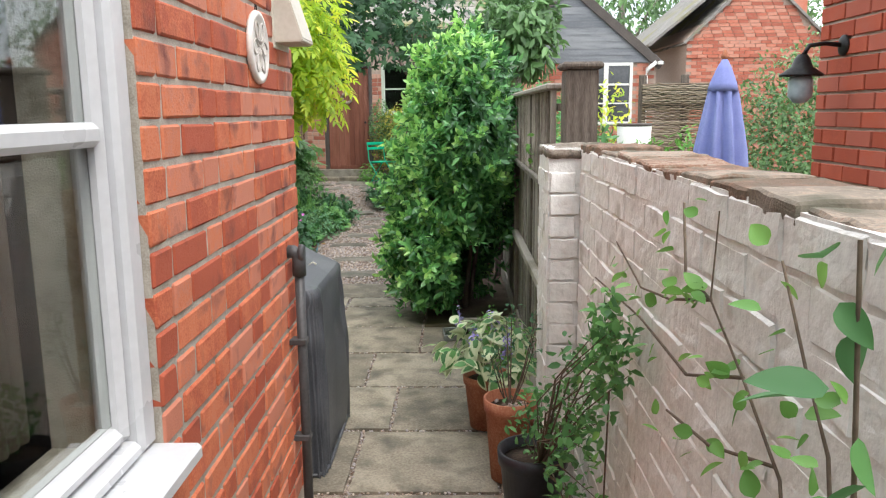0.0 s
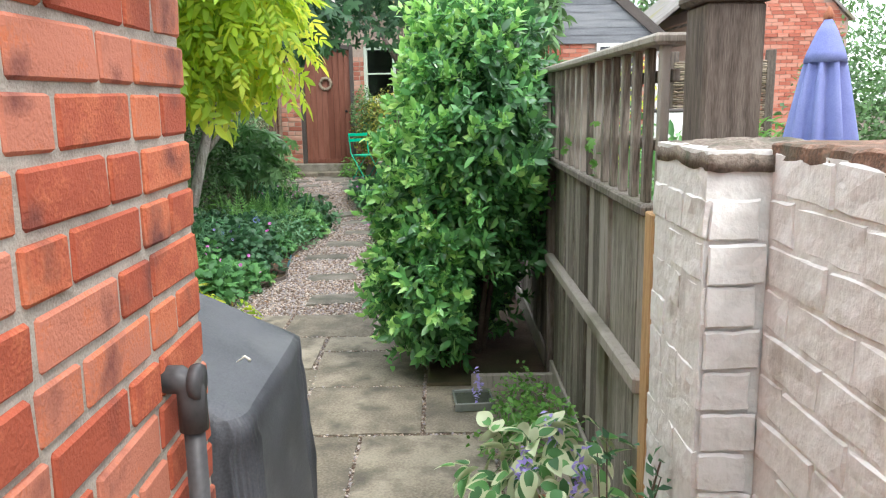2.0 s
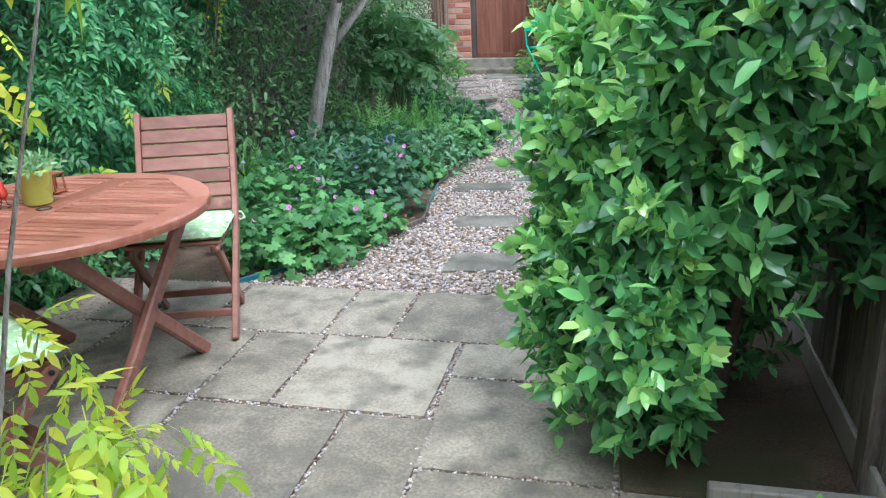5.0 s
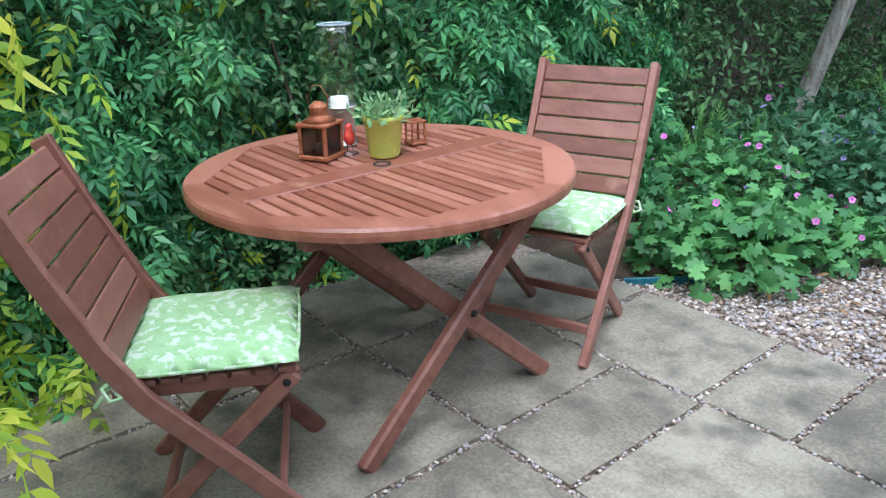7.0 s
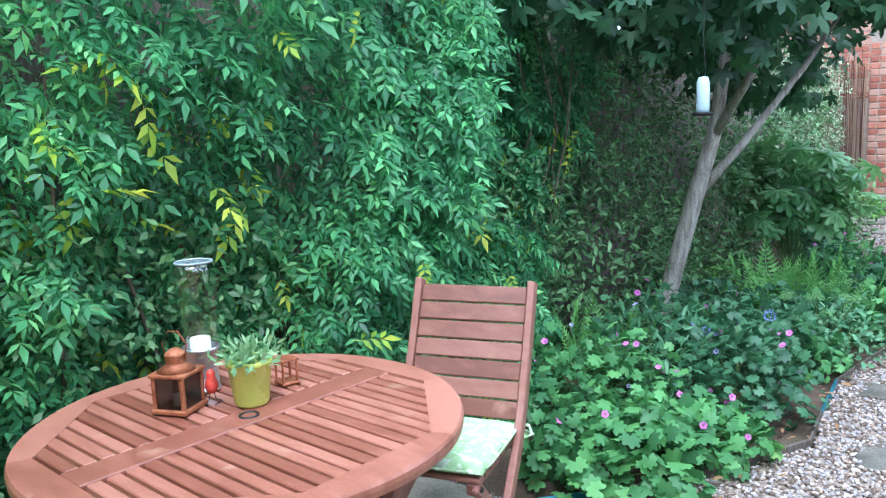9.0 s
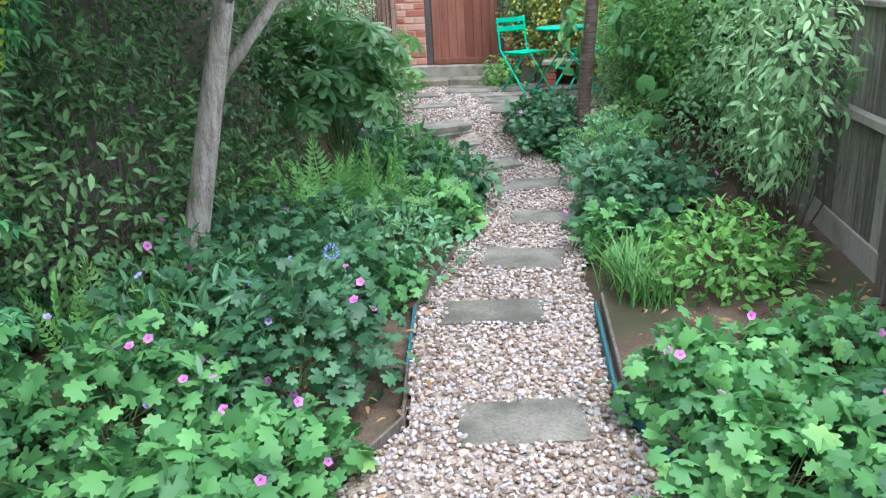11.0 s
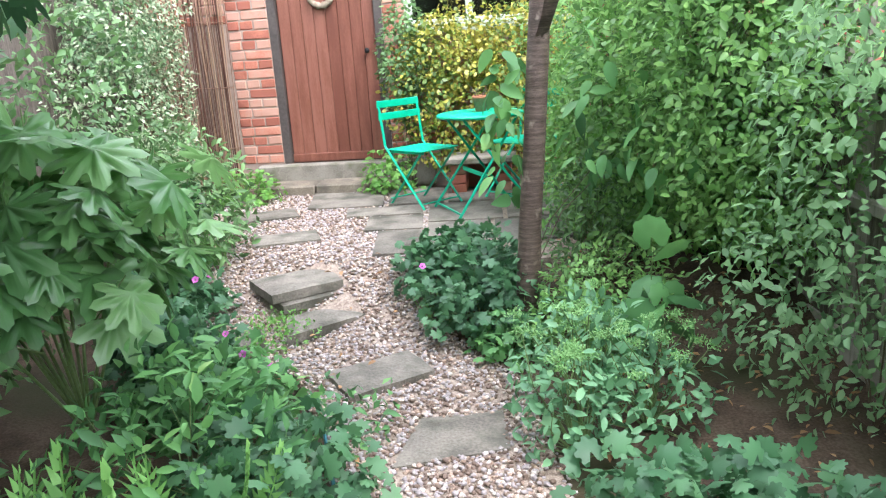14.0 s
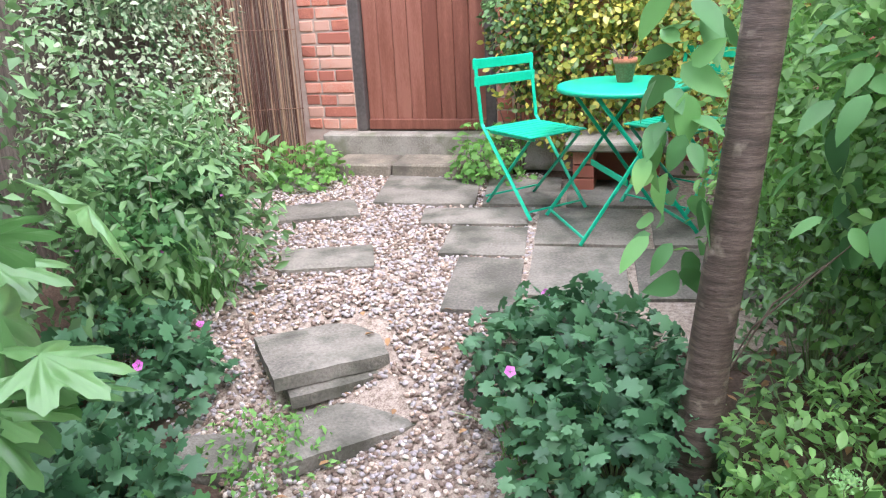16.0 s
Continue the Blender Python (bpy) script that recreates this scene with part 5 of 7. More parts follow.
pot_a = tall_pot("terracotta_pot", 0.345, 2.74, 0.112, 0.36, TERRACOTTA, "tall terracotta pot topped with grey pebbles")
pot_b = tall_pot("terracotta_pot", 0.27, 3.3, 0.12, 0.27, TERRACOTTA, "terracotta pot holding a variegated hosta")
pot_c = tall_pot("black_pot", 0.4, 2.3, 0.13, 0.33, BLACKPOT, "black plastic pot with a trailing shrub")
pp = np.stack([0.345 + RNG.normal(0, 0.04, 40), 2.74 + RNG.normal(0, 0.04, 40), np.full(40, 0.325)], 1)
ob = pebbles("top_pebbles", pp - np.array([0.345, 2.74, 0]), np.full(40, 0.014), pot_a, "grey pebbles on the compost")
tray = thing("water_tray", 0.12, 4.83, 0.002, 4, "shallow clear glass tray of water on a slab", "tray")
bm = bmesh.new()
for x0, x1, y0, y1, z0, z1 in ((-0.09, 0.09, -0.09, 0.09, 0, 0.006), (-0.1, -0.088, -0.1, 0.1, 0.003, 0.045), (0.088, 0.1, -0.1, 0.1, 0.003, 0.045), (-0.09, 0.09, -0.1, -0.088, 0.003, 0.045), (-0.09, 0.09, 0.088, 0.1, 0.003, 0.045)):
    add_box(bm, x0, x1, y0, y1, z0, z1, 0.003)
part("dish", bm, surface("smoky_glass_dish", [(0.16, 0.18, 0.16), (0.22, 0.24, 0.21)], 0.12, 8, 40, 0.02, spec=0.6), tray)
box("water", -0.087, 0.087, -0.087, 0.087, 0.007, 0.03, surface("still_water", [(0.06, 0.07, 0.05), (0.09, 0.1, 0.075)], 0.05, 6, 30, 0.02, spec=0.6), tray)
# dark soil laid in place of slabs, for the deep shade under the bush
tagged(box("bush_bed", -0.12, 0.555, 5.105, 6.6, -0.05, 0.012, SOIL, bevel=0.01), "soil bed, added dark for the shade under the evergreen bush", "soil", kind="structure")
tagged(box("bed_sleeper", 0.12, 0.56, 5.06, 5.1, -0.02, 0.07, OLDWOOD, bevel=0.005), "short weathered board edging the bush bed", "edging")

# ---------------------------------------------------------------- neighbour's garden and houses
nlamp = thing("wall_lamp", 2.0, 3.48, 1.86, 0, "black swan-neck lamp with a glass jar on brick", "lamp")
lathe("rose", [(0.0, 0.0), (0.05, 0.0), (0.05, 0.012), (0.03, 0.022), (0.0, 0.024)], IRON, nlamp, 20).matrix_basis = pose(0, 0, 0, 0, -90, 0)
tube("arm", [(0, 0, 0), (-0.1, 0, 0.01), (-0.17, 0, 0.0), (-0.2, 0, -0.05)], 0.011, IRON, nlamp, 10)
lathe("shade", [(0.02, -0.04), (0.035, -0.06), (0.05, -0.1), (0.1, -0.135), (0.1, -0.145), (0.045, -0.14), (0.0, -0.14)], IRON, nlamp, 28, at=(-0.2, 0, 0))
lathe("jar", [(0.045, -0.14), (0.058, -0.17), (0.056, -0.24), (0.03, -0.27), (0.0, -0.275)], FEED, nlamp, 24, at=(-0.2, 0, 0))
eave = tagged(new("roof_neighbour"), "white fascia and tiles of the neighbouring house", "roof", kind="structure")
box("fascia", 1.78, 1.81, -2.5, 3.8, 2.34, 2.52, UPVC, eave, 0.004)
box("soffit", 1.78, 6.1, -2.5, 3.86, 2.4, 2.43, UPVC, eave, 0.003)
box("verge", 1.78, 6.1, 3.83, 3.86, 2.43, 2.6, UPVC, eave, 0.003)
beam("tile_slope", (1.7, 0.65, 2.5), (4.2, 0.65, 4.0), 6.4, 0.05, SLATE, eave, 0.004)
umb = thing("parasol", 2.11, 5.5, -0.04, 0, "closed faded blue canvas parasol on a pole", "parasol")
tube("pole", [(0, 0, 0), (0, 0, 2.0)], 0.019, WHITE_WOOD, umb, 12)
bm = bmesh.new()
levels = [(0.75, 0.18), (1.0, 0.19), (1.3, 0.16), (1.55, 0.12), (1.7, 0.095), (1.78, 0.09), (1.83, 0.07), (1.9, 0.045), (1.94, 0.02), (1.96, 0.0)]
n = 64
rings = []
for z, r in levels:
    rings.append([bm.verts.new((r * (1 + 0.26 * math.sin(8 * a + 0.6 * math.sin(2 * a + z * 3)) * (1.0 if z < 1.78 else 0.3)) * math.cos(a), r * (1 + 0.26 * math.sin(8 * a + 0.6 * math.sin(2 * a + z * 3)) * (1.0 if z < 1.78 else 0.3)) * math.sin(a), z)) for a in [2 * math.pi * k / n for k in range(n)]])
for a, b in zip(rings, rings[1:]):
    for k in range(n):
        bm.faces.new((a[k], a[(k + 1) % n], b[(k + 1) % n], b[k]))
bmesh.ops.remove_doubles(bm, verts=bm.verts, dist=1e-4)
part("canopy", bm, CANVAS, umb, smooth=True)
lathe("vent_flap", [(0.115, 1.735), (0.1, 1.79), (0.055, 1.9), (0.02, 1.965)], CANVAS, umb, 9)
lathe("finial", [(0.018, 1.96), (0.03, 1.985), (0.018, 2.01), (0.008, 2.03), (0.0, 2.035)], TERRACOTTA, umb, 16)
lathe("base", [(0.0, 0.0), (0.24, 0.0), (0.24, 0.05), (0.05, 0.08), (0.0, 0.08)], CONCRETE, umb, 28)
barrel = thing("water_butt", 2.05, 8.1, 0, 0, "white ribbed water butt with a dark rim", "barrel")
lathe("drum", [(0.0, 0.0), (0.27, 0.0), (0.28, 0.35), (0.295, 0.37), (0.28, 0.39), (0.285, 0.75), (0.3, 0.77), (0.285, 0.79), (0.285, 1.12), (0.3, 1.14), (0.285, 1.16), (0.295, 1.43), (0.0, 1.43)], WHITE_WOOD, barrel, 32)
lathe("rim", [(0.296, 1.43), (0.305, 1.44), (0.296, 1.46), (0.0, 1.455)], DARKTRIM, barrel, 32)
barrel.scale = (0.62, 0.62, 0.97)
hurdle = thing("wicker_hurdle", 2.85, 9.2, 0, -10, "woven hazel hurdle fence with dark posts", "fence")
bm = bmesh.new()
for i in range(72):
    z = 0.3 + 0.022 * i
    add_tube(bm, [(-0.45 + 0.06 * k, 0.02 * (1 if (k + i) % 2 else -1), z + 0.006 * RNG.normal()) for k in range(16)], 0.009, 5, False)
part("weave", bm, WICKER, hurdle, smooth=True)
for x in (-0.45, 0.05, 0.5):
    box("post", x - 0.045, x + 0.045, 0.03, 0.12, 0, 1.98, DARKPOST, hurdle, 0.006)
box("top_board", -0.45, 0.5, 0.05, 0.08, 1.55, 1.88, OLDWOOD, hurdle, 0.004)


def gable_house(name, x0, x1, y, eave_z, apex_x, apex_z, depth, front, label, barge=0.17, over=0.06):
    h = thing(name, 0, 0, 0, 0, label, "house")
    bm = bmesh.new()
    pts = [(x0, -0.1), (x1, -0.1), (x1, eave_z), (apex_x, apex_z), (x0, eave_z)]
    f = [bm.verts.new((px, y, pz)) for px, pz in pts]
    b = [bm.verts.new((px, y + depth, pz)) for px, pz in pts]
    bm.faces.new(f)
    bm.faces.new(b[::-1])
    for i in range(5):
        j = (i + 1) % 5
        bm.faces.new((f[i], b[i], b[j], f[j]))
    bmesh.ops.recalc_face_normals(bm, faces=bm.faces)
    part("wall", bm, MORTAR_PALE if front is BRICK_FAR else front, h)
    for sx, ex in ((x0, -0.25), (x1, 0.25)):
        a, d = Vector((apex_x, 0, apex_z + 0.06)), Vector((sx, 0, eave_z + 0.06))
        way = (d - a).normalized()
        L = (d - a).length + 0.12
        bm = bmesh.new()
        nrows = int(L / 0.16)
        m = Matrix((way, Vector((0, 1, 0)), way.cross(Vector((0, 1, 0))))).transposed().to_4x4()
        flip = 1 if m.col[2].z > 0 else -1
        m.translation = a
        for r in range(nrows):
            for c in range(int((depth + 0.4) / 0.28)):
                add_box(bm, r * 0.16, r * 0.16 + 0.19, y - over + c * 0.28, y - over + c * 0.28 + 0.272, flip * 0.02 - 0.009 + 0.004 * RNG.random(), flip * 0.02 + 0.009 + 0.004 * RNG.random(), m=m @ Matrix.Rotation(radians(2.5 * flip), 4, "Y"))
        part("roof", bm, SLATE, h)
        beam("bargeboard", a + Vector((0, y - over - 0.02, -0.06)), a + way * L + Vector((0, y - over - 0.02, -0.06)), 0.03, barge, SLATE if barge < 0.1 else DARKTRIM, h, 0.004)
    return h


shed = gable_house("boarded_house", 0.6, 4.15, 15.6, 2.5, 2.38, 4.0, 4.0, MORTAR_PALE, "brick house with a blue-grey weatherboarded gable and white window")
z = 2.5
while z < 3.95:
    f = (z - 2.5) / 1.5
    a, b = 0.6 + (2.38 - 0.6) * f, 4.15 + (2.38 - 4.15) * f
    beam("weatherboard", (a, 15.57, z + 0.07), (b, 15.57, z + 0.07), 0.035, 0.15, BOARDING, shed, 0.004)
    z += 0.135
bm = bmesh.new()
for i in range(32):
    for k in range(16):
        x = 0.6 + 0.235 * k + (0.117 if i % 2 else 0)
        if x + 0.22 < 4.15 and not (2.75 < x + 0.11 < 3.75 and 1.2 < 0.078 * i < 2.5):
            add_box(bm, x, x + 0.222, 15.585, 15.6, 0.078 * i, 0.078 * i + 0.068)
part("brickwork", bm, BRICK_FAR, shed)
win = part("window", (lambda b: (add_box(b, 2.85, 3.68, 15.55, 15.6, 1.27, 1.33), add_box(b, 2.85, 3.68, 15.55, 15.6, 2.44, 2.5), add_box(b, 2.85, 2.91, 15.55, 15.6, 1.33, 2.44), add_box(b, 3.62, 3.68, 15.55, 15.6, 1.33, 2.44), add_box(b, 3.1, 3.19, 15.55, 15.6, 1.33, 2.44), add_box(b, 3.19, 3.62, 15.56, 15.6, 2.05, 2.09), add_box(b, 3.19, 3.62, 15.56, 15.6, 1.68, 1.71), add_box(b, 2.91, 3.1, 15.56, 15.6, 2.05, 2.09), add_box(b, 2.91, 3.1, 15.56, 15.6, 1.68, 1.71), b)[-1])(bmesh.new()), WHITE_WOOD, shed)
box("pane", 2.91, 3.62, 15.585, 15.592, 1.33, 2.44, surface("dark_window_pane", [(0.03, 0.035, 0.04), (0.06, 0.065, 0.07)], 0.08, 3, 20, 0.0, spec=0.6), win)
tube("downpipe", [(4.12, 15.45, 2.5), (3.95, 15.5, 2.35), (3.93, 15.5, 2.2), (3.93, 15.5, 0.3)], 0.04, WHITE_WOOD, shed, 10)
beam("gutter", (4.2, 15.4, 2.48), (4.2, 19.5, 2.48), 0.09, 0.07, WHITE_WOOD, shed, 0.01)
far = gable_house("gabled_brick_house", 5.3, 8.4, 17.5, 3.1, 6.85, 4.55, 5.0, BRICK_FAR, "red brick gabled house with a mossy tiled roof", 0.06)
bm = bmesh.new()
for i in range(60):
    z = 0.075 * i
    lim0, lim1 = (5.3, 8.4) if z < 3.05 else (5.3 + (z - 3.05) / 1.5 * 1.55, 8.4 - (z - 3.05) / 1.5 * 1.55)
    x = lim0 + (0.117 if i % 2 else 0)
    while x + 0.22 < lim1:
        add_box(bm, x, x + 0.222, 17.485 - (0.03 if i in (36, 37) and int(x / 0.117) % 2 else 0), 17.5, z, z + 0.066)
        x += 0.235
part("brickwork", bm, BRICK_FAR, far)
box("chimney", 9.0, 9.45, 21.0, 21.5, 3.0, 5.6, BRICK_FAR, far, 0.01)
beam("side_slope", (4.5, 19.8, 3.0), (6.85, 19.8, 4.9), 4.2, 0.06, SLATE, far, 0.004)

# ---------------------------------------------------------------- plants
def unit(v):
    return v / np.maximum(1e-6, np.linalg.norm(v, axis=-1, keepdims=True))


def leaf_oval(w=0.42, fold=0.1, droop=0.12):
    """A pointed oval leaf, folded along its midrib: eight triangles."""
    v = [(0, 0, 0), (0.3, w * 0.42, fold), (0.3, 0, 0), (0.3, -w * 0.42, fold), (0.65, w * 0.4, fold * 0.8 - droop * 0.4), (0.65, 0, -droop * 0.4), (0.65, -w * 0.4, fold * 0.8 - droop * 0.4), (1, 0, -droop)]
    f = [(0, 2, 1), (0, 3, 2), (1, 2, 5), (1, 5, 4), (2, 3, 6), (2, 6, 5), (4, 5, 7), (5, 6, 7)]
    return np.array(v, float), np.array(f)


def leaf_quick(w=0.5, fold=0.1, droop=0.1):
    v = [(0, 0, 0), (0.45, w / 2, fold), (0.5, 0, 0), (0.45, -w / 2, fold), (1, 0, -droop)]
    return np.array(v, float), np.array([(0, 2, 1), (0, 3, 2), (1, 2, 4), (2, 3, 4)])


def leaf_lobed(lobes=5, deep=0.45, span=300, narrow=0.0, per=6, ribbed=False, teeth=0.05):
    """A palmate leaf: toothed lobes round a centre, folded along the ribs."""
    v, n = [(0.32, 0, 0.03)], lobes * per
    for share in ((0.5, 1.0) if ribbed else (1.0,)):
        for i in range(n + 1):
            a = radians(-span / 2 + span * i / n)
            dip = 0.5 + 0.5 * math.cos(2 * math.pi * (i % per) / per)
            r = 1 - deep * dip ** (0.6 + narrow) - (teeth if i % 2 else 0)
            r -= (0.13 if ribbed else 0.08) * abs(2 * (i % per) / per - 1) * (1 - dip)
            r *= 0.72 + 0.28 * math.cos(a * 0.5)
            r = r if share == 1 else 0.5 * (0.6 * r + 0.4 * (1 - deep))
            v.append((0.32 + 0.62 * r * math.cos(a), 0.62 * r * math.sin(a), -0.16 * r * r - 0.07 * dip * (1.3 - share)))
    f = [(0, i + 1, i + 2) for i in range(n)]
    if ribbed:
        k = n + 1
        f += [q for i in range(n) for q in ((i + 1, i + 1 + k, i + 2 + k), (i + 1, i + 2 + k, i + 2))]
    return np.array(v, float), np.array(f)


def leaf_fine(w=0.5, fold=0.07, droop=0.2, n=7):
    """A smooth-edged leaf for plants close by."""
    v, f = [(0, 0, 0)], []
    for i in range(1, n):
        t = i / n
        h = w / 2 * math.sin(math.pi * t ** 0.72) ** 0.8
        z = -droop * t * t
        v += [(t, h, z + fold * h * 3), (t, h * 0.5, z + fold * h * 0.9), (t, 0, z), (t, -h * 0.5, z + fold * h * 0.9), (t, -h, z + fold * h * 3)]
    v.append((1, 0, -droop))
    for j in range(4):
        f += [(0, 2 + j, 1 + j), (len(v) - 1, len(v) - 6 + j, len(v) - 5 + j)]
        for i in range(n - 2):
            p = 1 + 5 * i + j
            f += [(p, p + 1, p + 6), (p, p + 6, p + 5)]
    return np.array(v, float), np.array(f)


def leaf_pinnate(pairs=3, size=0.3, droop=0.35, w=0.42, shape=None):
    """A compound leaf: leaflets in pairs on a stalk, one at the tip."""
    lv, lf = shape or leaf_quick(w, 0.05, 0.12)
    V, F = [], []
    for k in range(pairs * 2 + 1):
        if k == pairs * 2:
            base, ang, s = np.array((0.68, 0, -droop * 0.46)), 0.0, size * 1.35
        else:
            t = 0.2 + 0.44 * (k // 2) / max(1, pairs - 1)
            base, ang, s = np.array((t, 0, -droop * t * t)), radians(56 if k % 2 else -56), size
        c, sn = math.cos(ang), math.sin(ang)
        p = lv * s
        p = np.stack([p[:, 0] * c - p[:, 1] * sn, p[:, 0] * sn + p[:, 1] * c, p[:, 2] - 0.25 * s * lv[:, 0]], 1) + base
        F.append(lf + len(V) * len(lv))
        V.append(p)
    st = np.array([(0, 0.008, 0), (0, -0.008, 0), (0.7, 0, -droop * 0.49)])
    F.append(np.array([(0, 1, 2)]) + len(V) * len(lv))
    return np.concatenate(V + [st]), np.concatenate(F)


def leaf_frond(n=22):
    """A fern frond: an arching stalk with tapering pinnae on both sides."""
    V, F = [], []
    for i in range(n):
        t = 0.1 + 0.88 * i / (n - 1)
        L = 0.2 * math.sin(math.pi * min(1, t * 0.9 + 0.12)) + 0.015
        z = 0.28 * t - 0.5 * t * t
        for s in (-1, 1):
            k = len(V)
            V += [(t, 0, z), (t + 0.03, s * L * 0.5, z - 0.01), (t + 0.05, s * L, z - 0.05), (t - 0.018, s * L * 0.5, z - 0.012)]
            F += [(k, k + 1, k + 2), (k, k + 2, k + 3)]
    k = len(V)
    for t in np.linspace(0, 1, 6):
        z = 0.28 * t - 0.5 * t * t
        V += [(t, 0.006, z), (t, -0.006, z)]
    for i in range(5):
        F += [(k + 2 * i, k + 2 * i + 1, k + 2 * i + 3), (k + 2 * i, k + 2 * i + 3, k + 2 * i + 2)]
    return np.array(V, float), np.array(F)


def leaf_blade():
    v = [(0, 0.012, 0), (0, -0.012, 0), (0.4, 0.012, 0.06), (0.4, -0.012, 0.06), (0.75, 0.008, 0.0), (0.75, -0.008, 0.0), (1, 0, -0.16)]
    return np.array(v, float), np.array([(0, 1, 3), (0, 3, 2), (2, 3, 5), (2, 5, 4), (4, 5, 6)])


def petals(n=5):
    V, F = [], []
    for i in range(n):
        a = 2 * math.pi * i / n
        c, s = math.cos(a), math.sin(a)
        k = len(V)
        for r, w, h in ((0.05, 0, 0), (0.32, 0.24, 0.1), (0.5, 0, 0.14), (0.32, -0.24, 0.1)):
            V.append((r * c - w * s, r * s + w * c, h))
        F += [(k, k + 1, k + 2), (k, k + 2, k + 3)]
    return np.array(V, float), np.array(F)


def foliage(name, parent, material, tmpl, P, A, N, S, label=""):
    """Leaves at P along A, facing N, of length S, as one mesh."""
    tv, tf = tmpl
    A = unit(A)
    B = unit(np.cross(N, A))
    C = np.cross(A, B)
    n = len(P)
    S = np.broadcast_to(S, (n,))
    bend = (1 + 0.25 * RNG.normal(size=(n, 1)))
    V = P[:, None] + S[:, None, None] * (tv[None, :, 0, None] * A[:, None] + tv[None, :, 1, None] * B[:, None] + (tv[None, :, 2] * bend)[..., None] * C[:, None])
    if parent is not None:
        V = V - np.array(parent.matrix_basis.translation)
    F = (tf[None] + (np.arange(n) * len(tv))[:, None, None]).reshape(-1, 3)
    return arrays(name, V, F, material, parent, label)


def shell(c, r, n, lump=0.2, depth=0.4, low=-1.0, freq=2.6):
    """Points near the lumpy skin of an ellipsoid, with the outward way."""
    d = unit(RNG.normal(size=(int(n * 1.6) + 8, 3)))
    d = d[d[:, 2] > low][:n]
    ph = RNG.uniform(0, 6, 9)
    f = sum(np.sin(freq * (k + 1) * 0.8 * (d[:, 0] * math.cos(ph[k]) + d[:, 1] * math.sin(ph[k]) + d[:, 2] * math.cos(2 * ph[k])) * 2 + ph[k + 4]) for k in range(4)) / 4
    rad = (1 + lump * f) * (1 - depth * RNG.random(len(d)) ** 1.7)
    return np.array(c) + d * np.array(r) * rad[:, None], unit(d / np.array(r))


def spread_leaves(P, O, down=0.4, wild=0.6, upface=0.8):
    n = len(P)
    A = unit(O * 0.6 + np.array((0, 0, -down)) + wild * RNG.normal(size=(n, 3)))
    N = unit(O + np.array((0, 0, upface)) + 0.45 * RNG.normal(size=(n, 3)))
    return A, N


def rosettes(P, O, per, tilt=60):
    """Leaves in whorls round shoot tips."""
    n = len(P)
    ax = unit(O + np.array((0, 0, 0.55)) + 0.45 * RNG.normal(size=(n, 3)))
    s = unit(np.cross(ax, np.array((0.3, 0.5, 0.81))))
    u = np.cross(ax, s)
    out = []
    for k in range(per):
        a = 2.4 * k + RNG.uniform(0, 0.6, (n, 1)) + RNG.uniform(0, 6.28, (n, 1)) * (k == 0)
        side = s * np.cos(a) + u * np.sin(a)
        ti = radians(tilt) * (0.35 + 0.85 * (k / per)) + RNG.normal(0, 0.15, (n, 1))
        A = ax * np.cos(ti) + side * np.sin(ti)
        N = ax * np.sin(ti) - side * np.cos(ti)
        out.append((P - ax * 0.012 * k, A, N + 0.25 * RNG.normal(size=(n, 3))))
    return [np.concatenate(q) for q in zip(*out)]


def stems(name, parent, material, c, tips, r=0.006, label=""):
    bm = bmesh.new()
    o = parent.matrix_basis.translation
    for t in tips:
        a, b = Vector(c), Vector(t)
        m = (a + b) / 2 + Vector((RNG.normal(0, 0.04), RNG.normal(0, 0.04), 0.1 * (b - a).length))
        add_tube(bm, [a - o, (a * 0.55 + m * 0.45) - o, m - o, (m + b) / 2 - o, b - o], [r, r * 0.85, r * 0.7, r * 0.5, r * 0.3], 6, False)
    return tagged(part(name, bm, material, parent, label, smooth=True), kind="stuff")


BROAD, OVAL, NARROW, QUICK, PIN, LOBE5, LOBE_FATSIA, FROND, BLADE, PETALS = leaf_oval(0.56, 0.09, 0.16), leaf_oval(), leaf_oval(0.26, 0.06, 0.2), leaf_quick(), leaf_pinnate(), leaf_lobed(7, 0.28, 310, 1.6), leaf_lobed(7, 0.42, 290, 1.5, 8, True, 0.05), leaf_frond(), leaf_blade(), petals()
FEATHER = leaf_pinnate(3, 0.36, 0.4, 0.38)
ROUND = leaf_oval(0.75, 0.06, 0.08)
MAPLE = leaf_lobed(5, 0.55, 260, 0.7, 4, False, 0.0)


def plant(name, x, y, label, category="plant", group=""):
    return thing(name, x, y, ground_z(x, y), 0, label, category, group)


# the big evergreen bush beside the fence
bush = plant("evergreen_bush", 0.1, 5.7, "large glossy evergreen bush with pale young and lit shoots", "bush")
PB, OB = [], []
for c, r, n in (((0.1, 5.7, 0.92), (0.5, 0.72, 0.9), 1800), ((0.16, 5.62, 1.6), (0.4, 0.56, 0.52), 850), ((0.0, 5.55, 0.42), (0.43, 0.58, 0.42), 640), ((0.22, 5.75, 1.95), (0.26, 0.32, 0.26), 160), ((0.3, 5.4, 1.3), (0.36, 0.55, 0.5), 380)):
    p, o = shell(c, r, int(n * 1.05), 0.3, 0.42)
    PB.append(p)
    OB.append(o)
PB, OB = np.concatenate(PB), np.concatenate(OB)
ok = (PB[:, 2] > 0.08) & ~((PB[:, 0] > 0.1) & (PB[:, 2] < 0.62) & (PB[:, 1] < 5.7)) & (PB[:, 0] < 0.66)
PB, OB = PB[ok], OB[ok]
q = rosettes(PB, OB, 7, 75)
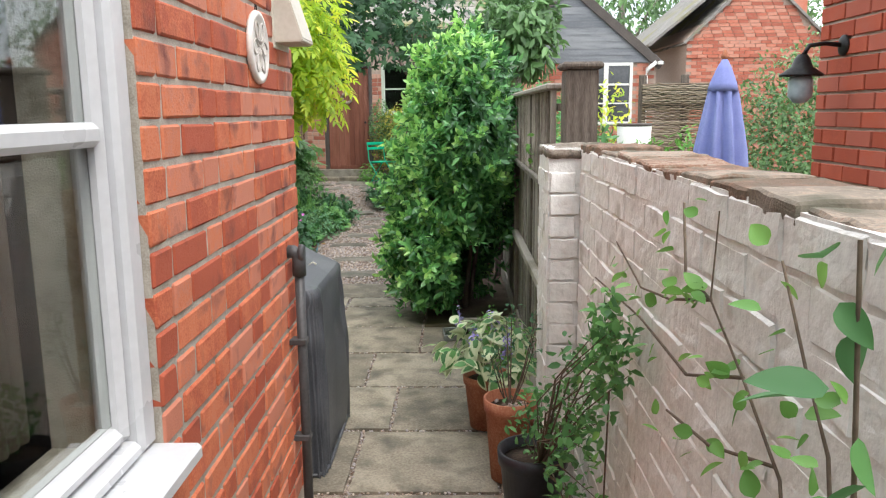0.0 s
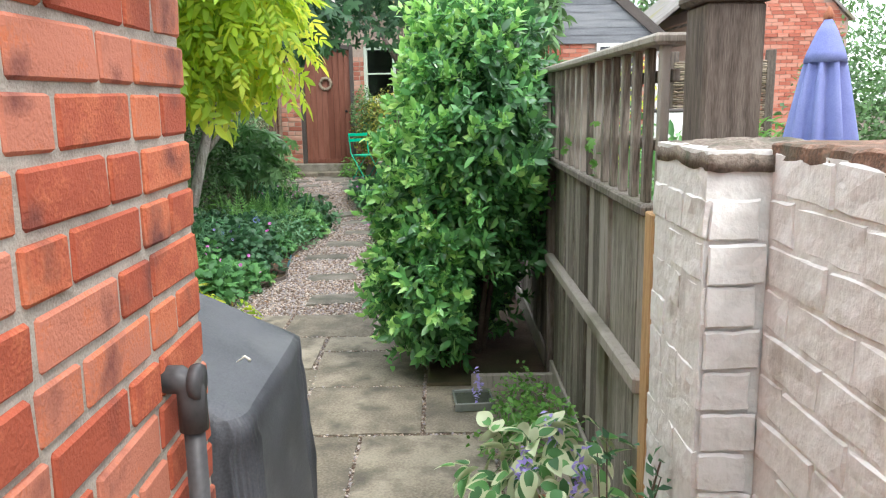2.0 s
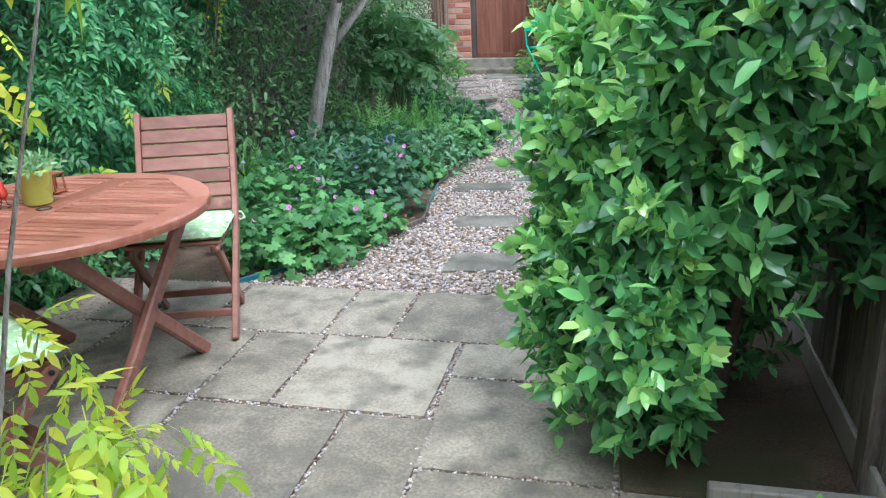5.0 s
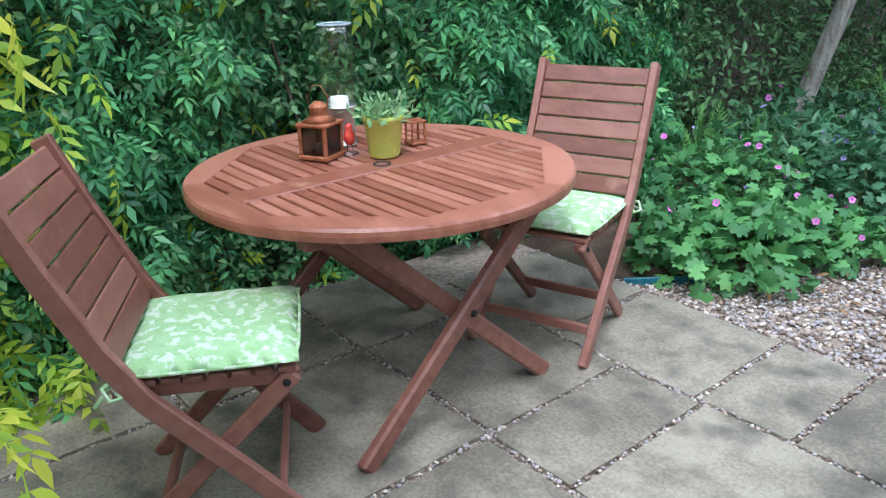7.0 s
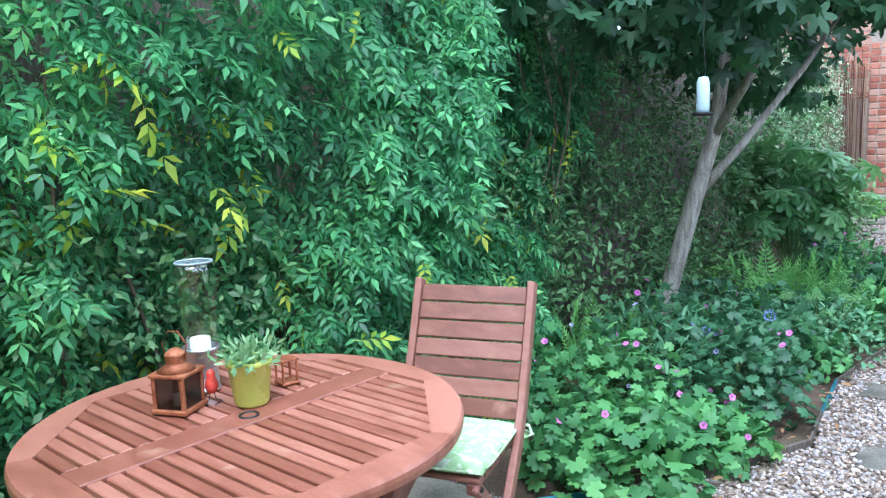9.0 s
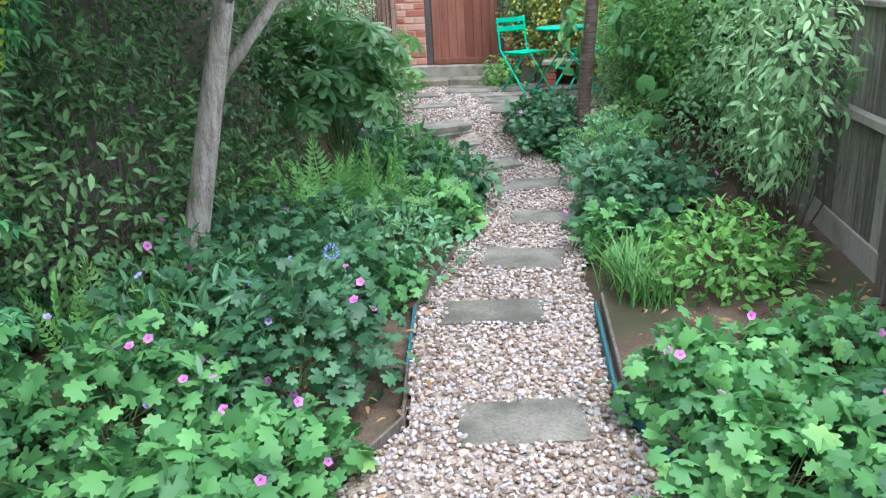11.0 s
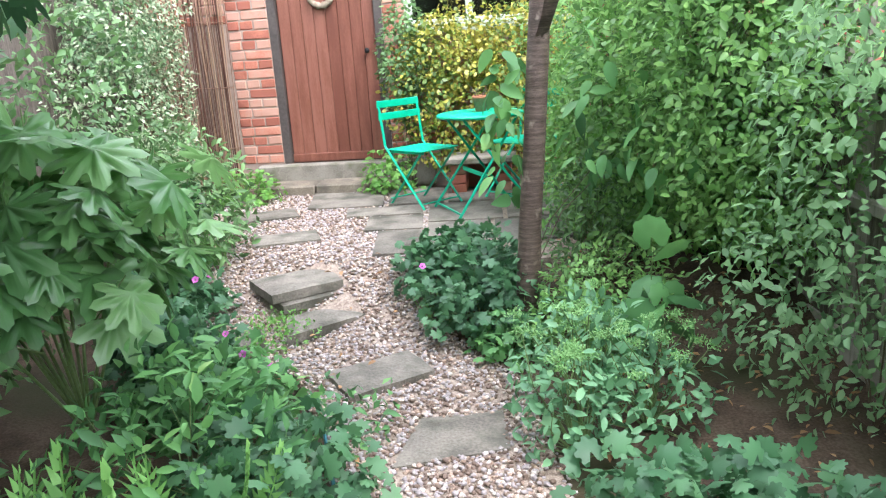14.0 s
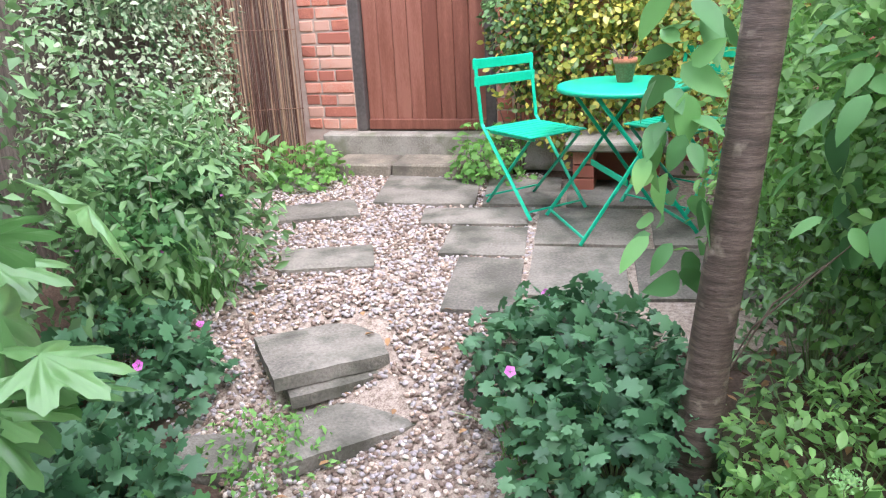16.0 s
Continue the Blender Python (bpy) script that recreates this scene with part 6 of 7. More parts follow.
foliage("crown", bush, L_BUSH, leaf_oval(0.5, 0.09, 0.14), *q, RNG.uniform(0.05, 0.088, len(q[0])))
# pale tips crowd the top and -x side, painting in how light falls there
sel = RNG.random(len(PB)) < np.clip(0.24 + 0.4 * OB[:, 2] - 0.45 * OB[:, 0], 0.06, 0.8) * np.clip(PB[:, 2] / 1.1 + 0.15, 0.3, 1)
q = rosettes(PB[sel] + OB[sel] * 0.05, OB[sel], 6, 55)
foliage("young_lit_growth", bush, L_TIP, BROAD, *q, RNG.uniform(0.045, 0.07, len(q[0])), "pale lime young leaves")
bm = bmesh.new()
for a in np.linspace(0, 6.28, 9):
    add_tube(bm, [(0.1 * math.cos(a), 0.1 * math.sin(a), -0.05), (0.16 * math.cos(a), 0.2 * math.sin(a), 0.4), (0.25 * math.cos(a), 0.4 * math.sin(a), 1.0), (0.2 * math.cos(a), 0.3 * math.sin(a), 1.6)], [0.022, 0.016, 0.011, 0.004], 7)
part("trunk", bm, TWIG, bush, smooth=True)

# hedge behind the table
hedge = plant("jasmine_hedge", -3.2, 5.6, "tall dense green hedge overgrown with feathery jasmine", "hedge")
n = 19000
y = RNG.uniform(2.75, 8.7, n)
z = -0.05 + 2.75 * RNG.random(n) ** 0.9
lumps = 0.16 * np.sin(1.9 * y + 1.1 * z) + 0.12 * np.sin(4.3 * y - 2.7 * z + 1) + 0.11 * np.sin(9 * y + 7 * z) * np.sin(8 * z - 3 * y)
base = np.interp(y, [2.7, 4.0, 5.5, 7.0, 8.7], [-2.95, -2.95, -3.02, -2.95, -3.15]) + 0.16 * np.clip(z - 0.9, 0, 1.2)
x = base + lumps - 0.3 * RNG.random(n) ** 1.5
P = np.stack([x, y, z], 1)
O = unit(np.stack([np.full(n, 1.0), -0.3 * np.cos(1.9 * y), 0.25 + 0.2 * RNG.normal(size=n)], 1))
A, N = spread_leaves(P, O, 0.75, 0.5, 0.6)
gold = RNG.random(n) < np.interp(y, [2.7, 4.0, 4.5, 5.0, 5.6, 6.5, 8.7], [0.75, 0.7, 0.3, 0.08, 0.035, 0.02, 0.012]) * np.clip(2.4 - z, 0.4, 1) * np.where(np.sin(3.1 * y + 1.7 * z) + np.sin(5.3 * z - 2.2 * y) > (0.2 - (y < 4.4)), 1.5, 0.25)
foliage("leaves", hedge, L_HEDGE, FEATHER, P[~gold], A[~gold], N[~gold], RNG.uniform(0.095, 0.175, (~gold).sum()))
gp = P[gold] + O[gold] * 0.08
foliage("golden_growth", hedge, L_GOLD, FEATHER, gp, A[gold], N[gold], RNG.uniform(0.11, 0.2, gold.sum()), "yellow-green young sprigs")
n2 = 9000
y2, z2 = RNG.uniform(2.75, 8.7, n2), RNG.uniform(-0.05, 1.3, n2)
P2 = np.stack([np.interp(y2, [2.7, 4.0, 5.5, 7.0, 8.7], [-3.0, -3.0, -3.08, -3.0, -3.2]) + 0.1 * np.sin(3 * y2 + 3 * z2) + 0.08 * RNG.normal(size=n2), y2, z2], 1)
A2, N2 = spread_leaves(P2, np.tile(np.array((1.0, 0, 0.2)), (n2, 1)), 0.2, 0.9, 0.4)
foliage("lower_leaves", hedge, L_SMALL, QUICK, P2, A2, N2, RNG.uniform(0.03, 0.055, n2))
n3 = 4200
x3, z3 = RNG.uniform(-3.0, -1.7, n3), RNG.uniform(0, 2.5, n3)
P3 = np.stack([x3, 2.75 + 0.12 * np.sin(4 * x3 + 3 * z3) + 0.12 * RNG.normal(size=n3), z3], 1)
A3, N3 = spread_leaves(P3, np.tile(np.array((0, 1.0, 0.2)), (n3, 1)), 0.7, 0.5, 0.6)
foliage("side_growth", hedge, L_GOLD, PIN, P3, A3, N3, RNG.uniform(0.1, 0.17, n3))
# dark slab added behind the leaves for the shade deep in the hedge
box("shade_core", -0.3, -0.22, -2.9, 3.1, 0, 2.45, DARKPOST, hedge, 0.01)
bm = bmesh.new()
for i in range(26):
    yy = RNG.uniform(-2.6, 2.9)
    add_tube(bm, [(-0.1, yy, 0), (0.05, yy + 0.1 * RNG.normal(), 0.7), (0.12 + 0.08 * RNG.normal(), yy + 0.2 * RNG.normal(), 1.5), (0.2, yy + 0.3 * RNG.normal(), 2.3)], [0.012, 0.009, 0.006, 0.003], 5, False)
part("stem", bm, TWIG, hedge, smooth=True)

# golden shrub at the patio corner
gold_shrub = plant("golden_shrub", -1.15, 3.75, "golden-leaved shrub arching on bare pale stems", "shrub")
PG, OG = [], []
for c, r, n in (((-1.0, 3.78, 1.95), (0.48, 0.26, 0.42), 900), ((-0.7, 3.78, 1.88), (0.2, 0.22, 0.34), 280), ((-1.4, 3.75, 1.84), (0.34, 0.24, 0.36), 480), ((-1.62, 3.7, 1.55), (0.14, 0.2, 0.3), 60), ((-1.15, 3.8, 2.35), (0.5, 0.3, 0.3), 220), ((-0.98, 3.98, 0.74), (0.2, 0.14, 0.12), 46), ((-1.1, 4.22, 0.5), (0.1, 0.08, 0.14), 12)):
    p, o = shell(c, r, n, 0.25, 0.5)
    PG.append(p)
    OG.append(o)
PG, OG = np.concatenate(PG), np.concatenate(OG)
A, N = spread_leaves(PG, OG, 0.8, 0.5, 0.7)
foliage("leaves", gold_shrub, L_GOLD, leaf_pinnate(4, 0.27, 0.45, 0.38, leaf_oval(0.42, 0.06, 0.14)), PG, A, N, RNG.uniform(0.12, 0.2, len(PG)))
for c, r, n in (((-1.16, 4.19, 0.86), (0.07, 0.06, 0.08), 8), ((-1.24, 4.27, 1.36), (0.05, 0.06, 0.1), 7), ((-1.06, 4.37, 1.72), (0.08, 0.07, 0.13), 13)):
    p, o = shell(c, r, n, 0.2, 0.5)
    A, N = spread_leaves(p, o, 0.8, 0.5, 0.7)
    foliage("overhanging_sprig", gold_shrub, L_GOLD, leaf_pinnate(4, 0.27, 0.45, 0.38, leaf_oval(0.42, 0.06, 0.14)), p, A, N, RNG.uniform(0.08, 0.14, len(p)))
stems("stem", gold_shrub, BARK, (-1.15, 3.75, -0.05), [(-0.9, 3.75, 1.6), (-1.2, 3.8, 1.9), (-1.4, 3.75, 1.6), (-0.75, 3.75, 1.9), (-1.0, 3.8, 2.2), (-1.1, 4.2, 0.55), (-1.0, 4.0, 0.8), (-1.16, 4.19, 0.86), (-1.24, 4.27, 1.36), (-1.06, 4.37, 1.72)], 0.006)

# tree with the leaning pale trunk and the dark crown
tree = plant("garden_tree", -2.62, 8.76, "small tree with a leaning pale forked trunk and dark crown", "tree")
o = tree.matrix_basis.translation
bm = bmesh.new()
add_tube(bm, [Vector(p) - o for p in ((-2.66, 8.76, -0.10), (-2.60, 8.78, 0.20), (-2.50, 8.81, 0.60), (-2.40, 8.84, 1.00), (-2.28, 8.84, 1.40), (-2.20, 8.81, 1.90), (-2.25, 8.76, 2.60))], [0.075, 0.062, 0.056, 0.052, 0.042, 0.034, 0.02], 14)
part("trunk", bm, BARK, tree, smooth=True)
bm = bmesh.new()
for q in (((-2.40, 8.84, 1.00), (-2.16, 8.97, 1.32), (-1.88, 9.18, 1.76), (-1.62, 9.38, 2.25)), ((-2.30, 8.84, 1.35), (-2.05, 8.76, 1.70), (-1.80, 8.56, 2.05), (-1.81, 8.71, 2.50)), ((-2.20, 8.81, 1.90), (-2.60, 9.16, 2.40), (-2.80, 9.46, 2.80))):
    add_tube(bm, [Vector(p) - o for p in q], [0.032, 0.024, 0.018, 0.01][:len(q)], 9)
part("limb", bm, BARK, tree, smooth=True)
PT, OT = [], []
for c, r, n in (((-2.20, 9.30, 2.85), (1.1, 1.2, 0.75), 1500), ((-1.20, 10.20, 2.95), (1.0, 1.0, 0.8), 620), ((-0.35, 10.80, 2.85), (0.8, 0.9, 0.75), 330), ((-2.10, 8.20, 2.25), (0.7, 0.6, 0.42), 620), ((-2.90, 10.20, 2.50), (0.8, 1.0, 0.8), 700), ((-1.60, 9.60, 3.70), (1.6, 1.4, 0.8), 500), ((-2.75, 7.90, 2.50), (0.5, 0.9, 0.5), 420), ((-1.55, 9.1, 2.35), (0.6, 0.6, 0.35), 420), ((-2.6, 10.6, 2.0), (0.6, 0.7, 0.5), 420)):
    p, oo = shell(c, r, n, 0.25, 0.55)
    PT.append(p)
    OT.append(oo)
PT, OT = np.concatenate(PT), np.concatenate(OT)
A, N = spread_leaves(PT, OT, 0.7, 0.55, 0.7)
foliage("crown", tree, L_DARK, MAPLE, PT, A, N, RNG.uniform(0.1, 0.19, len(PT)))
feeder = thing("bird_feeder", -1.85, 7.63, 1.5, 0, "hanging pale tube bird feeder with a dark tray", "bird feeder")
lathe("tube", [(0.026, 0.0), (0.028, 0.02), (0.028, 0.13), (0.02, 0.155), (0.0, 0.158)], FEED, feeder, 20)
lathe("tray", [(0.0, -0.012), (0.045, -0.012), (0.05, 0.0), (0.045, 0.004), (0.0, 0.002)], IRON, feeder, 20)
tube("hanger", [(0.0, 0, 0.155), (0.01, 0, 0.19), (0, 0, 0.3), (-0.02, 0.05, 0.75)], 0.0018, IRON, feeder, 5)
bm = bmesh.new()
add_tube(bm, [(-2.2, 8.81, 1.95), (-2.05, 8.4, 2.2), (-1.95, 7.95, 2.3), (-1.85, 7.63, 2.26)], [0.02, 0.015, 0.01, 0.005], 7)
for v in bm.verts:
    v.co -= o
part("branch", bm, BARK, tree, smooth=True)


def mound(name, x, y, r, h, n, material, tmpl, size, label, upface=1.4, flowers=0, petal=None, fsize=0.03, lift=0.06, group="", stem=True, down=0.1):
    p = plant(name, x, y, label, "plant", group)
    gz = p.location.z
    if tmpl is LOBE5:
        n, size = int(n * 1.55), size * 0.8
    P, O = shell((x, y, gz + h * 0.35), (r, r, h * 0.65), n, 0.3, 0.55, low=-0.45)
    A, N = spread_leaves(P, O, down, 0.7, upface)
    foliage("leaves", p, material, tmpl, P, A, N, RNG.uniform(size * 0.65, size * 1.25, len(P)))
    if stem:
        k = RNG.choice(len(P), min(26, len(P)), replace=False)
        stems("stem", p, GREENSTEM, (x, y, gz), P[k], 0.0035)
    if flowers:
        k = RNG.choice(len(P), flowers, replace=False)
        F = P[k] + np.array((0, 0, lift)) + 0.02 * RNG.normal(size=(flowers, 3)) + O[k] * 0.05
        nn = unit(np.array((0.2, -0.6, 0.8)) + 0.5 * RNG.normal(size=(flowers, 3)))
        ax = unit(np.cross(nn, RNG.normal(size=(flowers, 3))))
        for i in range(flowers):
            foliage("flower", p, petal or L_PINK, PETALS, F[i:i + 1], ax[i:i + 1], nn[i:i + 1], RNG.uniform(fsize, fsize * 1.35, 1))
        stems("flower_stalk", p, GREENSTEM, (x, y, gz + h * 0.3), F, 0.0016)
    return p


G = "border geraniums"
GL = "mound of green lobed geranium leaves with pink flowers"
mound("geranium", -2.0, 7.15, 0.4, 0.36, 360, L_GERAN, LOBE5, 0.1, "mound of fresh green lobed geranium leaves", flowers=6, group=G)
mound("geranium", -1.75, 7.55, 0.24, 0.28, 150, L_GERAN, LOBE5, 0.09, GL, flowers=3, group=G)
mound("geranium", -2.35, 7.6, 0.42, 0.5, 300, L_GERAN, LOBE5, 0.085, GL, flowers=9, group=G, lift=0.1)
mound("geranium", -1.9, 8.15, 0.42, 0.5, 380, L_BLUE, LOBE5, 0.075, GL, flowers=9, group=G, lift=0.1)
mound("geranium", -2.4, 8.35, 0.4, 0.55, 300, L_BLUE, LOBE5, 0.07, GL, flowers=7, group=G, lift=0.08)
mound("geranium", -1.666, 10.615, 0.34, 0.41, 299, L_BLUE, LOBE5, 0.085, "mound of blue-green lobed geranium leaves", group=G)
mound("geranium", -1.946, 9.852, 0.34, 0.34, 218, L_GERAN, LOBE5, 0.075, GL, flowers=3, group=G)
mound("geranium", -0.434, 10.179, 0.41, 0.45, 482, L_BLUE, LOBE5, 0.085, GL, flowers=5, group=G)
mound("geranium", -0.568, 9.688, 0.25, 0.29, 149, L_GERAN, LOBE5, 0.08, GL, group=G)
mound("geranium", -1.05, 12.533, 0.36, 0.32, 436, L_BLUE, LOBE5, 0.075, GL, flowers=2, group=G)
mound("geranium", -2.136, 11.487, 0.34, 0.27, 299, L_GERAN, LOBE5, 0.09, GL, flowers=3, group=G)
mound("geranium", -2.674, 12.577, 0.34, 0.38, 322, L_BLUE, LOBE5, 0.085, GL, flowers=4, group=G)
mound("geranium", -3.122, 13.55, 0.34, 0.51, 345, L_GERAN, LOBE5, 0.08, GL, flowers=4, group=G)
mound("geranium", -2.786, 14.896, 0.29, 0.27, 229, L_BRIGHT, LOBE5, 0.06, "low green lobed plants by the steps", group=G)
mound("geranium", -0.938, 12.163, 0.29, 0.34, 299, L_BLUE, LOBE5, 0.075, GL, group=G)
mound("geranium", -0.837, 11.923, 0.18, 0.23, 126, L_GERAN, LOBE5, 0.07, GL, group=G)
mound("low_shrub", -0.344, 12.054, 0.34, 0.41, 1035, L_PRIVET, BROAD, 0.042, "low green privet-leaved shrub at the foot of the trunk")
mound("geranium", -2.394, 11.836, 0.29, 0.34, 299, L_BLUE, LOBE5, 0.085, GL, flowers=3, group=G)
mound("geranium", -2.943, 13.176, 0.27, 0.41, 276, L_GERAN, LOBE5, 0.08, GL, flowers=4, group=G)
mound("geranium", -3.066, 14.0, 0.25, 0.38, 252, L_BLUE, LOBE5, 0.08, GL, flowers=3, group=G)
mound("path_weeds", -2.002, 12.25, 0.23, 0.15, 299, L_BRIGHT, QUICK, 0.03, "small green weeds creeping over the stones", stem=False)
mound("low_shrub", -0.546, 11.858, 0.23, 0.32, 713, L_PRIVET, BROAD, 0.04, "low green privet-leaved shrub at the foot of the trunk")
mound("low_shrub", -0.344, 12.468, 0.27, 0.62, 713, L_SMALL, OVAL, 0.05, "low dark green small-leaved shrub beside the trunk")
mound("pale_shrub", -0.322, 12.959, 0.29, 0.96, 482, L_BRIGHT, OVAL, 0.06, "pale green airy shrub behind the trunk")
mound("lady_mantle", -1.576, 14.935, 0.23, 0.38, 172, L_BRIGHT, LOBE5, 0.06, "fresh green plants self-sown by the step")
mound("path_weeds", -2.058, 12.272, 0.19, 0.16, 138, L_BRIGHT, QUICK, 0.035, "small green weeds creeping over the stones", stem=False)
mound("path_weeds", -1.554, 11.215, 0.23, 0.23, 138, L_GERAN, QUICK, 0.05, "small green weeds at the gravel edge", stem=False)
mound("spotted_shrub", -1.98, 10.75, 0.45, 0.56, 713, L_GERAN, OVAL, 0.075, "loose green shrub with oval leaves leaning over", upface=0.9)
mound("yellow_shrub", -2.52, 9.7, 0.26, 0.6, 379, L_BRIGHT, QUICK, 0.05, "small yellow-green leafy shrub")
mound("lavender", -2.25, 7.95, 0.36, 0.62, 420, L_BLUE, NARROW, 0.075, "grey-green feathery perennial with lilac flowers", flowers=9, petal=L_LILAC, lift=0.09)
mound("peppermint", -0.098, 9.252, 0.38, 0.36, 919, L_BRIGHT, leaf_oval(0.5, 0.08, 0.14), 0.06, "bright green leafy herb clump", upface=1.0)
mound("oregano", 0.4, 4.35, 0.26, 0.26, 900, L_BRIGHT, ROUND, 0.03, "bright green low herb clump under the fence", upface=1.0, stem=False)
mound("oregano", 0.36, 4.75, 0.16, 0.26, 330, L_BRIGHT, ROUND, 0.028, "bright green low herb clump under the fence", upface=1.0, stem=False)

mound("geranium", -2.0, 8.8, 0.36, 0.42, 330, L_BLUE, LOBE5, 0.08, GL, flowers=10, group=G, lift=0.08)
mound("geranium", -2.45, 9.1, 0.4, 0.5, 330, L_BLUE, LOBE5, 0.075, GL, flowers=6, group=G, lift=0.1)
mound("geranium", -1.8, 9.0, 0.26, 0.3, 200, L_GERAN, LOBE5, 0.075, GL, flowers=3, group=G)
mound("geranium", -2.1, 9.6, 0.34, 0.4, 280, L_BLUE, LOBE5, 0.075, GL, flowers=2, group=G)
mound("geranium", -1.62, 10.05, 0.24, 0.34, 220, L_GERAN, LOBE5, 0.085, "mound of green lobed geranium leaves", group=G)
mound("geranium", -0.28, 7.55, 0.34, 0.36, 360, L_GERAN, LOBE5, 0.085, GL, flowers=6, group=G)
mound("geranium", -0.4, 8.0, 0.3, 0.36, 300, L_GERAN, LOBE5, 0.085, GL, flowers=4, group=G)
mound("geranium", 0.1, 7.2, 0.3, 0.3, 240, L_BLUE, LOBE5, 0.08, GL, flowers=2, group=G)
mound("geranium", 0.12, 8.3, 0.3, 0.3, 240, L_GERAN, LOBE5, 0.08, GL, flowers=2, group=G)
mound("geranium", 0.2, 7.75, 0.26, 0.34, 220, L_BLUE, LOBE5, 0.08, GL, flowers=2, group=G)
mound("leafy_perennial", -2.85, 9.5, 0.4, 0.75, 700, L_SMALL, OVAL, 0.06, "dark green leafy perennial under the tree")
mound("leafy_perennial", -2.8, 10.35, 0.36, 0.7, 650, L_SMALL, OVAL, 0.065, "dark green leafy perennial beside the fern")

# ferns
for k, (x, y, L, nf) in enumerate(((-2.2, 9.95, 0.62, 24), (-1.834, 10.233, 0.5, 14), (-2.65, 8.2, 0.5, 12))):
    p = plant("fern", x, y, "pale green fern with arching feathery fronds", "fern", "ferns")
    a = np.linspace(0, 6.28, nf, endpoint=False) + RNG.normal(0, 0.2, nf)
    A = np.stack([np.cos(a), np.sin(a), np.full(nf, 1.05) + RNG.normal(0, 0.3, nf)], 1)
    N = np.stack([-np.cos(a), -np.sin(a), np.full(nf, 0.5)], 1)
    for i in range(nf):
        foliage("frond", p, L_FERN, FROND, np.array([(x, y, p.location.z)]) + 0.02 * RNG.normal(size=(1, 3)), A[i:i + 1], -N[i:i + 1], RNG.uniform(0.75, 1.15, 1) * L)

# fatsia
fat = plant("fatsia", -2.55, 11.3, "large fatsia with big glossy hand-shaped leaves", "shrub")
P, O = shell((-2.58, 11.22, 0.86), (0.48, 0.52, 0.5), 110, 0.25, 0.45, low=-0.5)
P4, O4 = shell((-2.08, 11.38, 1.02), (0.16, 0.22, 0.12), 6, 0.2, 0.3, low=-0.3)
P, O = np.concatenate([P, P4]), np.concatenate([O, O4])
A, N = spread_leaves(P, O * np.array((1, 1, 0.3)), 0.35, 0.25, 1.1)
foliage("leaves", fat, L_FATSIA, LOBE_FATSIA, P, A, N, RNG.uniform(0.2, 0.31, len(P)))
stems("stem", fat, GREENSTEM, (-2.56, 11.3, 0.0), P[::7], 0.008)

# sedums with flat flower heads, and a broad-leaved plant
for x, y, r, h, n in ((-0.568, 11.378, 0.29, 0.47, 260), (-1.722, 9.361, 0.34, 0.41, 240), (-0.658, 10.996, 0.20, 0.41, 140), (-0.378, 11.16, 0.23, 0.38, 130)):
    p = mound("sedum", x, y, r, h, int(n * 2.2), L_SEDUM, leaf_oval(0.5, 0.08, 0.1), 0.055, "fleshy blue-green sedum with flat green flower heads", upface=0.9, group="sedums")
    k = 12
    H = np.stack([x + RNG.normal(0, r * 0.5, k), y + RNG.normal(0, r * 0.5, k), np.full(k, p.location.z + h * 0.98) + RNG.normal(0, 0.03, k)], 1)
    for q in H:
        dots = q + RNG.normal(0, 1, (110, 3)) * np.array((0.019, 0.019, 0.007))
        A, N = spread_leaves(dots, np.tile(np.array((0, 0, 1.0)), (len(dots), 1)), -0.2, 0.8, 0.6)
        tagged(foliage("flower_head", p, L_HEAD, QUICK, dots, A, N, 0.012, "flat pale green flower head"), kind="stuff")
    stems("flower_stalk", p, GREENSTEM, (x, y, p.location.z), H, 0.004)
mound("broad_leaf_plant", -0.266, 11.596, 0.17, 0.63, 17, L_GERAN, leaf_lobed(7, 0.12, 320, 1.5), 0.15, "tall plant with broad round pale green leaves", upface=0.6)
for x, y, n, L in ((-0.568, 9.252, 170, 0.3), (-0.49, 9.035, 130, 0.3), (-2.3, 8.75, 130, 0.5), (-2.55, 8.55, 90, 0.45), (-1.162, 12.305, 60, 0.28), (-2.618, 13.122, 110, 0.4)):
    tuft = plant("grass_tuft", x, y, "tuft of long fine green grass", "grass", "grass tufts")
    a = RNG.uniform(0, 6.28, n)
    A = np.stack([np.cos(a) * 0.55, np.sin(a) * 0.55, RNG.uniform(0.5, 1.2, n)], 1)
    foliage("blade_clump", tuft, L_GRASS, BLADE, np.stack([x + RNG.normal(0, 0.06, n), y + RNG.normal(0, 0.06, n), np.full(n, ground_z(x, y))], 1), A, np.stack([-np.cos(a), -np.sin(a), np.full(n, 0.8)], 1), RNG.uniform(0.6, 1.1, n) * L)

# globe thistle
thistle = plant("globe_thistle", -1.85, 8.25, "branching grey stem with round blue thistle heads", "flower")
to = thistle.matrix_basis.translation
bm = bmesh.new()
for q in (((-1.95, 8.3, 0.0), (-1.9, 8.32, 0.2), (-1.78, 8.36, 0.43)), ((-1.93, 8.31, 0.1), (-1.95, 8.34, 0.3), (-1.97, 8.4, 0.37)), ((-1.95, 8.3, 0.05), (-2.05, 8.32, 0.22), (-2.12, 8.36, 0.3))):
    add_tube(bm, [Vector(p) - to for p in q], [0.004, 0.003, 0.002], 5, False)
part("stem", bm, GREENSTEM, thistle)
